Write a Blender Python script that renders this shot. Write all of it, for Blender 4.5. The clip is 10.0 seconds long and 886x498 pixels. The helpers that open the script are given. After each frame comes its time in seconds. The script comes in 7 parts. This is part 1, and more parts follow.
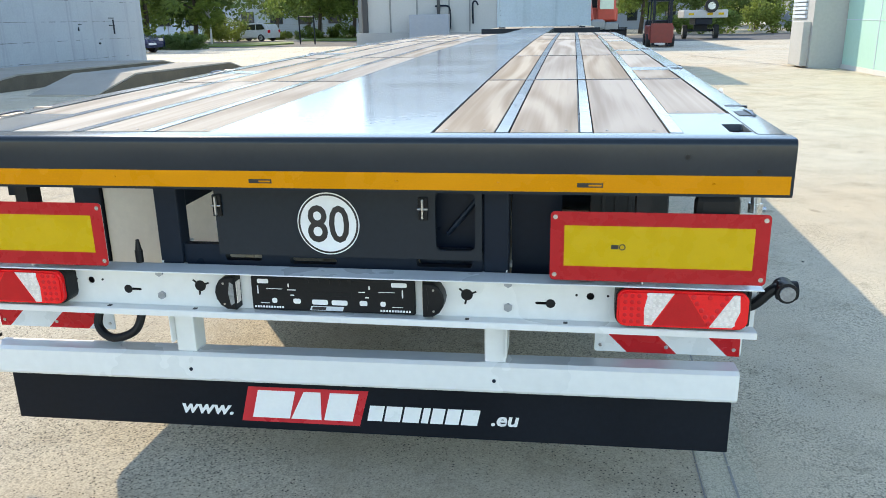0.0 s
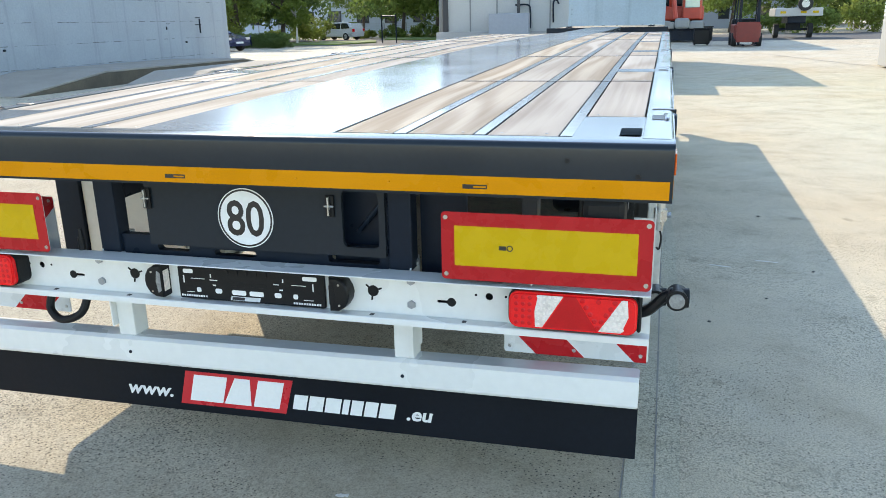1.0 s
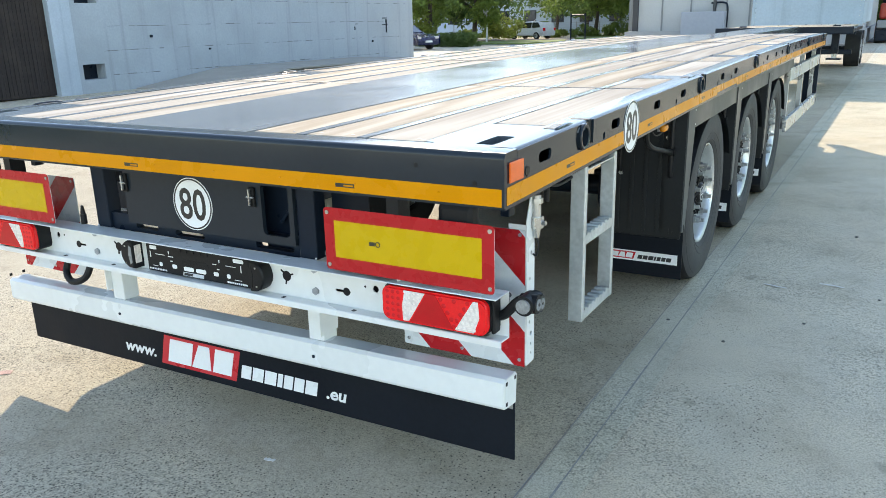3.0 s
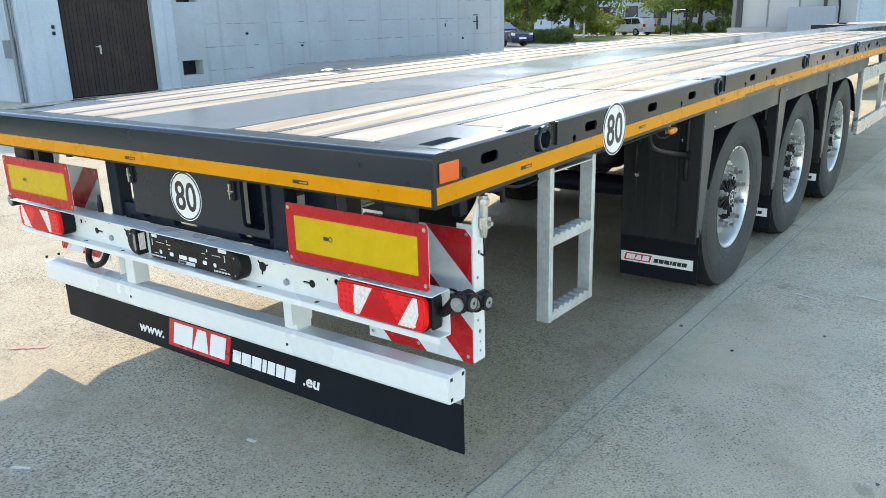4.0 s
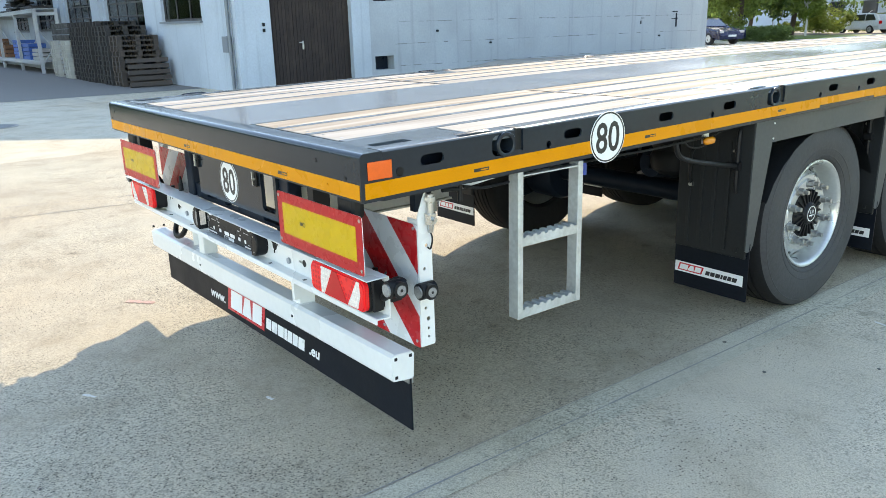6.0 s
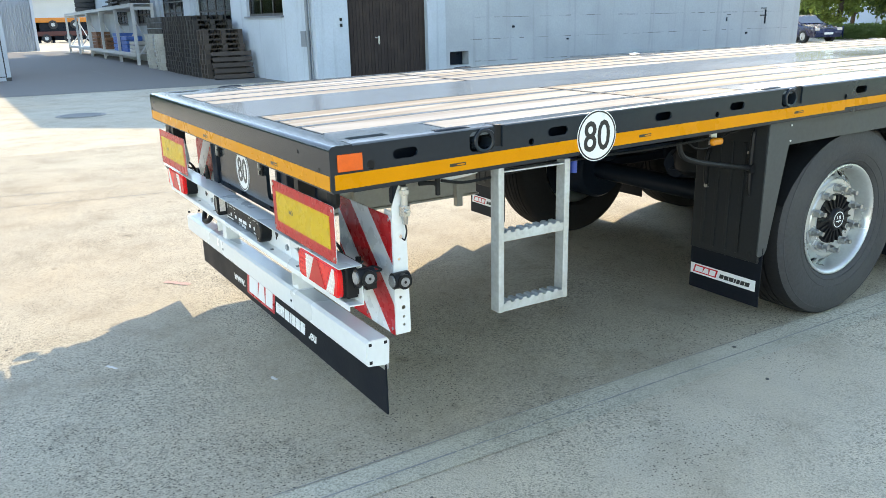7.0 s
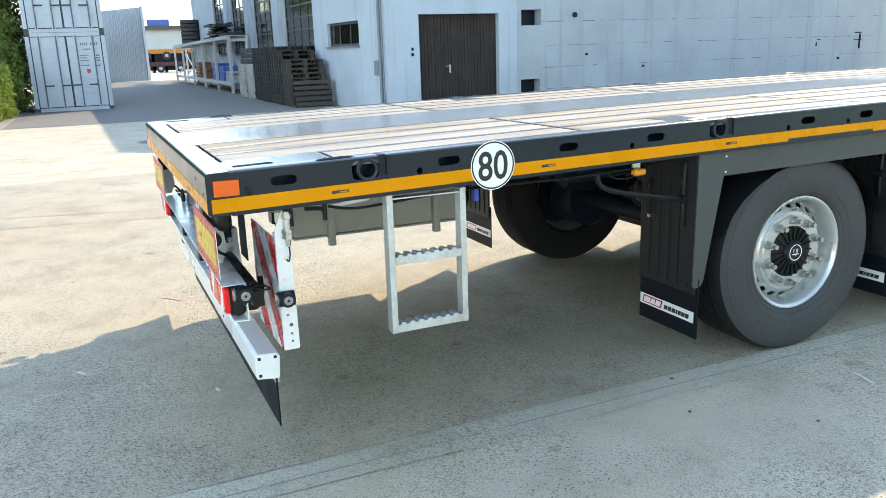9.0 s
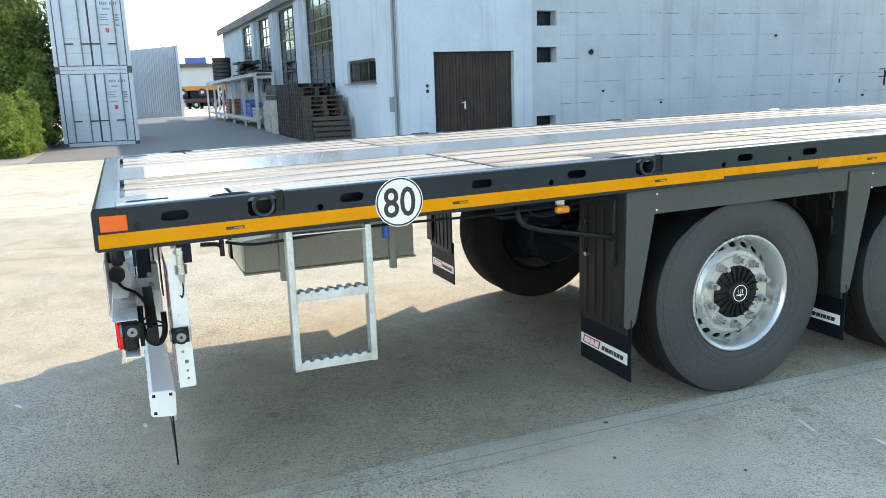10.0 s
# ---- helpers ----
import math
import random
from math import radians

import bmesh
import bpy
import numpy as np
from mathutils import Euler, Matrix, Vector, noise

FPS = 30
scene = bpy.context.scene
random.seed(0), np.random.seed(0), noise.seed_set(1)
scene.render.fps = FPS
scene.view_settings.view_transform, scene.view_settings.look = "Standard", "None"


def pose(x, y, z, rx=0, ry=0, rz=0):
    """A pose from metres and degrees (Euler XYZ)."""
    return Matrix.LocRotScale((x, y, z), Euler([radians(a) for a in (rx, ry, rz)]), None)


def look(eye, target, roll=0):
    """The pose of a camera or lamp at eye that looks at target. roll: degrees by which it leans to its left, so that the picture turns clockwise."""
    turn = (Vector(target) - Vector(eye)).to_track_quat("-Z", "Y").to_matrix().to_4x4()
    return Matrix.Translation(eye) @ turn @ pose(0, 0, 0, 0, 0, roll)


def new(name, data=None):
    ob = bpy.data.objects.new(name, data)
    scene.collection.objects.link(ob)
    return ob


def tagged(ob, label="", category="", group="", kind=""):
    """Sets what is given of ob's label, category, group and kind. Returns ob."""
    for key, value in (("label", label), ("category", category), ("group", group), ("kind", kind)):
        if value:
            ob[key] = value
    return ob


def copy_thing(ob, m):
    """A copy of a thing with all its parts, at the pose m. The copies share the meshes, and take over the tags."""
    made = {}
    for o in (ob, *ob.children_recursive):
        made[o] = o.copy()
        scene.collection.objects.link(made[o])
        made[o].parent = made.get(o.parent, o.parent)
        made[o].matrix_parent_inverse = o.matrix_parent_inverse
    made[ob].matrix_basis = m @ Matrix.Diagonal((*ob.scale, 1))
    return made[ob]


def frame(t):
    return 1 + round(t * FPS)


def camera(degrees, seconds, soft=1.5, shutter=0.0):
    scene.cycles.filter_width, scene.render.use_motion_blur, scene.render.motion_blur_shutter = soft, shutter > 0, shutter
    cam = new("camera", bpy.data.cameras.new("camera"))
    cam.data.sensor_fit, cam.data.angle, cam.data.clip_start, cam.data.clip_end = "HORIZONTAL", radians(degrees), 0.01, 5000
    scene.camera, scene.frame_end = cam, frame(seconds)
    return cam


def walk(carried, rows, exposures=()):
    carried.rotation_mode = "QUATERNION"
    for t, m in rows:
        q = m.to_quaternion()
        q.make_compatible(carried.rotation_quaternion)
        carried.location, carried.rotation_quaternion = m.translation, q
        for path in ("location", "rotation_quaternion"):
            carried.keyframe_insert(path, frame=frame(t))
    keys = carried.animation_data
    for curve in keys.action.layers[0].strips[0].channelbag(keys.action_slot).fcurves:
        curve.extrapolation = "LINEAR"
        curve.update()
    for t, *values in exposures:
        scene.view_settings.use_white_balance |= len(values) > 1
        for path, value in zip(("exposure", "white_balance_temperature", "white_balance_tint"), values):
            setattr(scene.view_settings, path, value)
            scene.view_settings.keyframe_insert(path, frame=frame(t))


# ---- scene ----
cam = camera(59.9, 10.0, soft=0.85)
PATH = [
    (0, (0.718, -2.06, 1.528), (0.4, -0.171, 0.953), -1.1),
    (0.5, (1.006, -2.045, 1.535), (0.59, -0.174, 0.961), -1.1),
    (1, (1.247, -1.999, 1.531), (0.721, -0.156, 0.957), -1.2),
    (1.5, (1.467, -1.906, 1.535), (0.829, -0.1, 0.962), -1.3),
    (2, (1.694, -1.894, 1.541), (0.946, -0.13, 0.967), -1.4),
    (2.5, (1.949, -1.886, 1.549), (1.092, -0.172, 0.975), -1.5),
    (2.7, (2.029, -1.85, 1.543), (1.124, -0.16, 0.974), -1.5),
    (3.8, (2.444, -1.632, 1.567), (1.316, -0.083, 0.996), -1.4),
    (4, (2.537, -1.592, 1.558), (1.364, -0.075, 0.989), -1.6),
    (4.5, (2.76, -1.494, 1.572), (1.488, -0.059, 1.004), -1.6),
    (5, (2.915, -1.378, 1.575), (1.546, -0.035, 1.008), -1.6),
    (5.5, (3.058, -1.258, 1.58), (1.601, -0.01, 1.014), -1.6),
    (6, (3.245, -1.186, 1.589), (1.714, -0.03, 1.024), -1.6),
    (7.3, (3.579, -0.856, 1.592), (1.91, 0.09, 1.026), -1.5),
    (7.5, (3.623, -0.809, 1.598), (1.942, 0.118, 1.038), -1.7),
    (8, (3.765, -0.652, 1.601), (2.049, 0.214, 1.048), -1.8),
    (8.5, (3.934, -0.509, 1.616), (2.188, 0.308, 1.082), -1.8),
    (9, (3.993, -0.316, 1.601), (2.218, 0.46, 1.101), -1.9),
    (9.5, (4.022, -0.078, 1.604), (2.22, 0.663, 1.151), -1.9),
    (10, (4.137, 0.162, 1.583), (2.312, 0.873, 1.174), -1.9),
]
walk(cam, [(t, look(eye, target, roll)) for t, eye, target, roll in PATH], exposures=[(0.0, 1.95, 7500, 9), (2.5, 2.08, 7700, 9), (5.5, 2.27, 7900, 9), (7.5, 2.33, 7900, 9), (10.0, 2.3, 7800, 8)])
# ---- light: clear summer sky, low sun ahead of the trailer ----
SUN_WAY = Vector((0.845, -1.22, -1.0)).normalized()
world = bpy.data.worlds.new("sky")
scene.world = world
world.use_nodes = True
wn = world.node_tree.nodes
sky = wn.new("ShaderNodeTexSky")
sky.sky_type = "NISHITA"
sky.sun_disc = False
sky.sun_elevation = math.asin(-SUN_WAY.z)
sky.sun_rotation = math.atan2(-SUN_WAY.x, -SUN_WAY.y)
sky.air_density, sky.dust_density, sky.ozone_density = 0.85, 0.05, 1.0
wn["Background"].inputs["Strength"].default_value = 0.15
world.node_tree.links.new(sky.outputs["Color"], wn["Background"].inputs["Color"])
sun = new("sun", bpy.data.lights.new("sun", "SUN"))
sun.data.energy, sun.data.angle, sun.data.color = 1.4, radians(0.55), (1.0, 0.92, 0.80)
sun.matrix_world = look(-SUN_WAY * 60, (0, 0, 0))
# ---- materials ----
def material(name, colour, rough=0.5, metal=0.0, vary=0.08, scale=6.0, fine=80.0, bump=0.0, rough_vary=0.1,
             stretch=(1, 1, 1), tint=None, tint_amount=0.0, coat=0.0, per_object=0.0, per_island=0.0, spec=0.5, generated=False):
    """A painted, cast or worn surface: base colour with two scales of variation, relief and uneven gloss."""
    m = bpy.data.materials.new(name)
    m.use_nodes = True
    n, l = m.node_tree.nodes, m.node_tree.links
    b = n["Principled BSDF"]
    b.inputs["Metallic"].default_value = metal
    b.inputs["Coat Weight"].default_value = coat
    b.inputs["Coat Roughness"].default_value = 0.12
    b.inputs["Specular IOR Level"].default_value = spec
    tc = n.new("ShaderNodeTexCoord")
    mp = n.new("ShaderNodeMapping")
    mp.inputs["Scale"].default_value = stretch
    l.new(tc.outputs["Object"], mp.inputs["Vector"])
    big, small = n.new("ShaderNodeTexNoise"), n.new("ShaderNodeTexNoise")
    for tex, s, d in ((big, scale, 4.0), (small, fine, 3.0)):
        tex.inputs["Scale"].default_value, tex.inputs["Detail"].default_value = s, d
        l.new(mp.outputs["Vector"], tex.inputs["Vector"])
    add = n.new("ShaderNodeMath")
    add.operation = "ADD"
    l.new(big.outputs["Fac"], add.inputs[0])
    l.new(small.outputs["Fac"], add.inputs[1])
    fac = add.outputs[0]
    if per_object or per_island:
        rnd = n.new("ShaderNodeObjectInfo") if per_object else n.new("ShaderNodeNewGeometry")
        mul = n.new("ShaderNodeMath")
        mul.operation = "MULTIPLY_ADD"
        l.new(rnd.outputs["Random" if per_object else "Random Per Island"], mul.inputs[0])
        mul.inputs[1].default_value = (per_object or per_island) * 2
        l.new(fac, mul.inputs[2])
        fac = mul.outputs[0]
    ramp = n.new("ShaderNodeMapRange")
    ramp.inputs["From Min"].default_value, ramp.inputs["From Max"].default_value = 0.6, 1.4 + 2 * (per_object or per_island)
    ramp.inputs["To Min"].default_value, ramp.inputs["To Max"].default_value = 1 - vary, 1 + vary
    l.new(fac, ramp.inputs["Value"])
    hue = n.new("ShaderNodeMix")
    hue.data_type, hue.blend_type = "RGBA", "MULTIPLY"
    hue.inputs["Factor"].default_value = 1.0
    hue.inputs["A"].default_value = (*colour, 1)
    l.new(ramp.outputs["Result"], hue.inputs["B"])
    out = hue.outputs["Result"]
    if tint:
        spots = n.new("ShaderNodeTexNoise")
        spots.inputs["Scale"].default_value, spots.inputs["Detail"].default_value = scale * 0.6, 6.0
        l.new(tc.outputs["Object"], spots.inputs["Vector"])
        edge = n.new("ShaderNodeMapRange")
        edge.inputs["From Min"].default_value, edge.inputs["From Max"].default_value = 0.5, 0.72
        edge.inputs["To Max"].default_value = tint_amount
        l.new(spots.outputs["Fac"], edge.inputs["Value"])
        mix = n.new("ShaderNodeMix")
        mix.data_type = "RGBA"
        l.new(edge.outputs["Result"], mix.inputs["Factor"])
        l.new(out, mix.inputs["A"])
        mix.inputs["B"].default_value = (*tint, 1)
        out = mix.outputs["Result"]
    l.new(out, b.inputs["Base Color"])
    rr = n.new("ShaderNodeMapRange")
    rr.inputs["From Min"].default_value, rr.inputs["From Max"].default_value = 0.3, 0.7
    rr.inputs["To Min"].default_value, rr.inputs["To Max"].default_value = max(0.02, rough - rough_vary), min(1, rough + rough_vary)
    l.new(big.outputs["Fac"], rr.inputs["Value"])
    l.new(rr.outputs["Result"], b.inputs["Roughness"])
    if bump:
        bp = n.new("ShaderNodeBump")
        bp.inputs["Strength"].default_value, bp.inputs["Distance"].default_value = bump, 0.01
        l.new(add.outputs[0], bp.inputs["Height"])
        l.new(bp.outputs["Normal"], b.inputs["Normal"])
    return m


def concrete_ground(name="yard_concrete", tone=(1.0, 1.0, 1.0), grit_more=0.0):
    """Yard concrete: pale, with exposed grit, broad stains and tyre-darkened patches."""
    m = bpy.data.materials.new(name)
    m.use_nodes = True
    n, l = m.node_tree.nodes, m.node_tree.links
    b = n["Principled BSDF"]
    tc = n.new("ShaderNodeTexCoord")

    def tex(scale, detail, rough=0.55):
        t = n.new("ShaderNodeTexNoise")
        t.inputs["Scale"].default_value, t.inputs["Detail"].default_value, t.inputs["Roughness"].default_value = scale, detail, rough
        l.new(tc.outputs["Object"], t.inputs["Vector"])
        return t

    def ramp(src, stops):
        r = n.new("ShaderNodeValToRGB")
        while len(r.color_ramp.elements) < len(stops):
            r.color_ramp.elements.new(0.5)
        for e, (p, c) in zip(r.color_ramp.elements, stops):
            e.position, e.color = p, (*c, 1)
        l.new(src, r.inputs["Fac"])
        return r

    def mul(a, c, f=1.0):
        x = n.new("ShaderNodeMix")
        x.data_type, x.blend_type = "RGBA", "MULTIPLY"
        x.inputs["Factor"].default_value = f
        l.new(a, x.inputs["A"])
        l.new(c, x.inputs["B"])
        return x.outputs["Result"]
    base = ramp(tex(0.35, 5).outputs["Fac"], [(0.3, (0.53, 0.445, 0.335)), (0.5, (0.535, 0.48, 0.39)), (0.7, (0.565, 0.53, 0.445))])
    patch = ramp(tex(2.2, 6, 0.65).outputs["Fac"], [(0.30, (0.78, 0.76, 0.72)), (0.49, (0.98, 0.98, 0.97)), (0.70, (1.09, 1.08, 1.05))])
    grit = n.new("ShaderNodeTexVoronoi")
    grit.inputs["Scale"].default_value = 150.0
    l.new(tc.outputs["Object"], grit.inputs["Vector"])
    grain = ramp(grit.outputs["Color"], [(0.0, (0.22, 0.22, 0.22)), (0.24, (0.66, 0.66, 0.66)), (0.45, (1, 1, 1)), (1.0, (1.22, 1.2, 1.16))])
    fine = ramp(tex(150, 4, 0.7).outputs["Fac"], [(0.36, (0.45, 0.45, 0.45)), (0.52, (1, 1, 1)), (0.68, (1.2, 1.2, 1.2))])
    where = ramp(tex(0.8, 4).outputs["Fac"], [(0.40, (0.15, 0.15, 0.15)), (0.58, (1, 1, 1))])
    rough_grain = n.new("ShaderNodeMix")
    rough_grain.data_type, rough_grain.blend_type = "RGBA", "MULTIPLY"
    l.new(where.outputs["Color"], rough_grain.inputs["Factor"])
    l.new(mul(base.outputs["Color"], patch.outputs["Color"]), rough_grain.inputs["A"])
    l.new(grain.outputs["Color"], rough_grain.inputs["B"])
    col = mul(rough_grain.outputs["Result"], fine.outputs["Color"], 0.6)
    spots = ramp(tex(5.5, 2, 0.4).outputs["Fac"], [(0.25, (0.55, 0.54, 0.52)), (0.31, (1, 1, 1))])
    col = mul(col, spots.outputs["Color"], 0.6)
    # sharp dark grains of exposed grit, in patches
    dots = n.new("ShaderNodeTexVoronoi")
    dots.inputs["Scale"].default_value = 62.0
    l.new(tc.outputs["Object"], dots.inputs["Vector"])
    speck = ramp(dots.outputs["Distance"], [(0.17, (0.16, 0.15, 0.14)), (0.25, (1, 1, 1))])
    patchy = ramp(tex(1.3, 5, 0.6).outputs["Fac"], [(0.44 - grit_more, (0, 0, 0)), (0.60 - grit_more, (1, 1, 1))])
    sp = n.new("ShaderNodeMix")
    sp.data_type, sp.blend_type = "RGBA", "MULTIPLY"
    l.new(patchy.outputs["Color"], sp.inputs["Factor"])
    l.new(col, sp.inputs["A"])
    l.new(speck.outputs["Color"], sp.inputs["B"])
    hue = n.new("ShaderNodeMix")
    hue.data_type, hue.blend_type = "RGBA", "MULTIPLY"
    hue.inputs["Factor"].default_value = 1.0
    l.new(sp.outputs["Result"], hue.inputs["A"])
    hue.inputs["B"].default_value = (*tone, 1)
    l.new(hue.outputs["Result"], b.inputs["Base Color"])
    b.inputs["Roughness"].default_value = 0.82
    b.inputs["Specular IOR Level"].default_value = 0.35
    bp = n.new("ShaderNodeBump")
    bp.inputs["Strength"].default_value, bp.inputs["Distance"].default_value = 0.5, 0.004
    l.new(fine.outputs["Color"], bp.inputs["Height"])
    l.new(bp.outputs["Normal"], b.inputs["Normal"])
    return m


def wood(name, light, dark, per=0.5):
    """Plywood deck board: wavy peeled-veneer grain along the board, differing from board to board."""
    m = bpy.data.materials.new(name)
    m.use_nodes = True
    n, l = m.node_tree.nodes, m.node_tree.links
    b = n["Principled BSDF"]
    tc, oi = n.new("ShaderNodeTexCoord"), n.new("ShaderNodeObjectInfo")
    sc = n.new("ShaderNodeVectorMath")
    sc.operation = "MULTIPLY"
    sc.inputs[1].default_value = (1.0, 0.11, 1.0)
    l.new(tc.outputs["Object"], sc.inputs[0])
    off = n.new("ShaderNodeVectorMath")
    off.operation = "ADD"
    l.new(sc.outputs["Vector"], off.inputs[0])
    shift = n.new("ShaderNodeMath")
    shift.operation = "MULTIPLY"
    shift.inputs[1].default_value = 37.0
    l.new(oi.outputs["Random"], shift.inputs[0])
    l.new(shift.outputs[0], off.inputs[1])
    warp = n.new("ShaderNodeTexNoise")
    warp.inputs["Scale"].default_value, warp.inputs["Detail"].default_value = 4.2, 0.5
    l.new(off.outputs["Vector"], warp.inputs["Vector"])
    ring = n.new("ShaderNodeMath")
    ring.operation = "MULTIPLY"
    ring.inputs[1].default_value = 30.0
    l.new(warp.outputs["Fac"], ring.inputs[0])
    wave = n.new("ShaderNodeMath")
    wave.operation = "SINE"
    l.new(ring.outputs[0], wave.inputs[0])
    fib = n.new("ShaderNodeTexNoise")
    fib.inputs["Scale"].default_value, fib.inputs["Detail"].default_value = 55.0, 2.0
    thin = n.new("ShaderNodeVectorMath")
    thin.operation = "MULTIPLY"
    thin.inputs[1].default_value = (1.0, 0.12, 1.0)
    l.new(off.outputs["Vector"], thin.inputs[0])
    l.new(thin.outputs["Vector"], fib.inputs["Vector"])
    mixf = n.new("ShaderNodeMath")
    mixf.operation = "MULTIPLY_ADD"
    l.new(wave.outputs[0], mixf.inputs[0])
    def spread(k, lo, hi):
        """A value between lo and hi that differs from board to board."""
        a, f, q = n.new("ShaderNodeMath"), n.new("ShaderNodeMath"), n.new("ShaderNodeMapRange")
        a.operation, f.operation = "MULTIPLY", "FRACT"
        a.inputs[1].default_value = k
        l.new(oi.outputs["Random"], a.inputs[0])
        l.new(a.outputs[0], f.inputs[0])
        l.new(f.outputs[0], q.inputs["Value"])
        q.inputs["To Min"].default_value, q.inputs["To Max"].default_value = lo, hi
        return q.outputs["Result"]
    l.new(spread(7.3, 0.05, 0.27), mixf.inputs[1])
    soft_fibre = n.new("ShaderNodeMapRange")
    soft_fibre.inputs["To Min"].default_value, soft_fibre.inputs["To Max"].default_value = 0.28, 0.68
    l.new(fib.outputs["Fac"], soft_fibre.inputs["Value"])
    l.new(soft_fibre.outputs["Result"], mixf.inputs[2])
    r = n.new("ShaderNodeValToRGB")
    r.color_ramp.elements[0].position, r.color_ramp.elements[0].color = 0.25, (*dark, 1)
    r.color_ramp.elements[1].position, r.color_ramp.elements[1].color = 0.62, (*light, 1)
    l.new(mixf.outputs[0], r.inputs["Fac"])
    tone = n.new("ShaderNodeMapRange")
    tone.inputs["To Min"].default_value, tone.inputs["To Max"].default_value = 1 - per * 0.5, 1.05
    l.new(oi.outputs["Random"], tone.inputs["Value"])
    mx = n.new("ShaderNodeMix")
    mx.data_type, mx.blend_type = "RGBA", "MULTIPLY"
    mx.inputs["Factor"].default_value = 1.0
    l.new(r.outputs["Color"], mx.inputs["A"])
    l.new(tone.outputs["Result"], mx.inputs["B"])
    hue = n.new("ShaderNodeHueSaturation")
    l.new(spread(13.7, 0.65, 1.1), hue.inputs["Saturation"])
    l.new(mx.outputs["Result"], hue.inputs["Color"])
    blot = n.new("ShaderNodeTexNoise")
    blot.inputs["Scale"].default_value, blot.inputs["Detail"].default_value = 5.0, 3.0
    l.new(off.outputs["Vector"], blot.inputs["Vector"])
    stain = n.new("ShaderNodeMapRange")
    stain.inputs["From Min"].default_value, stain.inputs["From Max"].default_value = 0.3, 0.55
    stain.inputs["To Min"].default_value, stain.inputs["To Max"].default_value = 0.82, 1.0
    l.new(blot.outputs["Fac"], stain.inputs["Value"])
    mx2 = n.new("ShaderNodeMix")
    mx2.data_type, mx2.blend_type = "RGBA", "MULTIPLY"
    mx2.inputs["Factor"].default_value = 1.0
    l.new(hue.outputs["Color"], mx2.inputs["A"])
    l.new(stain.outputs["Result"], mx2.inputs["B"])
    l.new(mx2.outputs["Result"], b.inputs["Base Color"])
    b.inputs["Roughness"].default_value = 0.75
    b.inputs["Specular IOR Level"].default_value = 0.08
    bp = n.new("ShaderNodeBump")
    bp.inputs["Strength"].default_value, bp.inputs["Distance"].default_value = 0.25, 0.002
    l.new(mixf.outputs[0], bp.inputs["Height"])
    l.new(bp.outputs["Normal"], b.inputs["Normal"])
    return m


def shuttered_wall(name, colour, lift=0.62):
    """Board-marked concrete or render, weathered: runs of dirt that fall with the wall, faint pour lines."""
    m = material(name, colour, 0.85, vary=0.1, scale=0.9, fine=22.0, bump=0.25, tint=tuple(c * 0.72 for c in colour), tint_amount=0.5)
    n, l = m.node_tree.nodes, m.node_tree.links
    b = n["Principled BSDF"]
    src = b.inputs["Base Color"].links[0].from_socket
    tc, mp, runs = n.new("ShaderNodeTexCoord"), n.new("ShaderNodeMapping"), n.new("ShaderNodeTexNoise")
    mp.inputs["Scale"].default_value = (3.0, 3.0, 0.12)
    l.new(tc.outputs["Object"], mp.inputs["Vector"])
    l.new(mp.outputs["Vector"], runs.inputs["Vector"])
    runs.inputs["Scale"].default_value, runs.inputs["Detail"].default_value = 1.6, 5.0
    rr = n.new("ShaderNodeMapRange")
    rr.inputs["From Min"].default_value, rr.inputs["From Max"].default_value = 0.55, 0.75
    rr.inputs["To Min"].default_value, rr.inputs["To Max"].default_value = 1.0, 0.8
    l.new(runs.outputs["Fac"], rr.inputs["Value"])
    mx = n.new("ShaderNodeMix")
    mx.data_type, mx.blend_type = "RGBA", "MULTIPLY"
    mx.inputs["Factor"].default_value = 1.0
    l.new(src, mx.inputs["A"])
    l.new(rr.outputs["Result"], mx.inputs["B"])
    l.new(mx.outputs["Result"], b.inputs["Base Color"])
    return m


def glass(name, tint=(0.9, 0.95, 0.95)):
    m = bpy.data.materials.new(name)
    m.use_nodes = True
    b = m.node_tree.nodes["Principled BSDF"]
    b.inputs["Base Color"].default_value = (*tint, 1)
    b.inputs["Roughness"].default_value = 0.08
    b.inputs["Transmission Weight"].default_value = 1.0
    b.inputs["IOR"].default_value = 1.2
    return m


GROUND = concrete_ground(tone=(1.05, 1.02, 0.955), grit_more=0.02)
# grittier and browner slab; its lower tone also holds the trailer's ambient shade
SHADEDSLAB = concrete_ground("shaded_gritty_concrete", (0.86, 0.82, 0.75), 0.08)
MORTAR = concrete_ground("smooth_mortar", (0.98, 1.0, 0.95), -0.25)
JOINT = material("joint_filler", (0.27, 0.255, 0.23), 0.9, vary=0.3, scale=3, fine=40)
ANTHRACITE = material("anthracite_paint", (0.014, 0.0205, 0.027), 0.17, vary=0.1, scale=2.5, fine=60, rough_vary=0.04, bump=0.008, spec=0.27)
# lighter grey than ANTHRACITE, for rail tops, deck plates and the telescopic beam
DECKSTEEL = material("deck_steel_grey", (0.085, 0.10, 0.11), 0.2, vary=0.14, scale=1.4, fine=35, rough_vary=0.05, bump=0.008, spec=0.2)
CENTREPLATE = material("worn_deck_plate", (0.19, 0.205, 0.215), 0.15, vary=0.14, scale=1.4, fine=35, rough_vary=0.04, bump=0.006, spec=0.14)
CHASSIS = material("chassis_paint", (0.008, 0.014, 0.024), 0.35, vary=0.15, scale=4, fine=50, spec=0.15)
GREYSTEEL = material("grey_chassis_paint", (0.245, 0.25, 0.24), 0.4, vary=0.12, scale=3, fine=40)
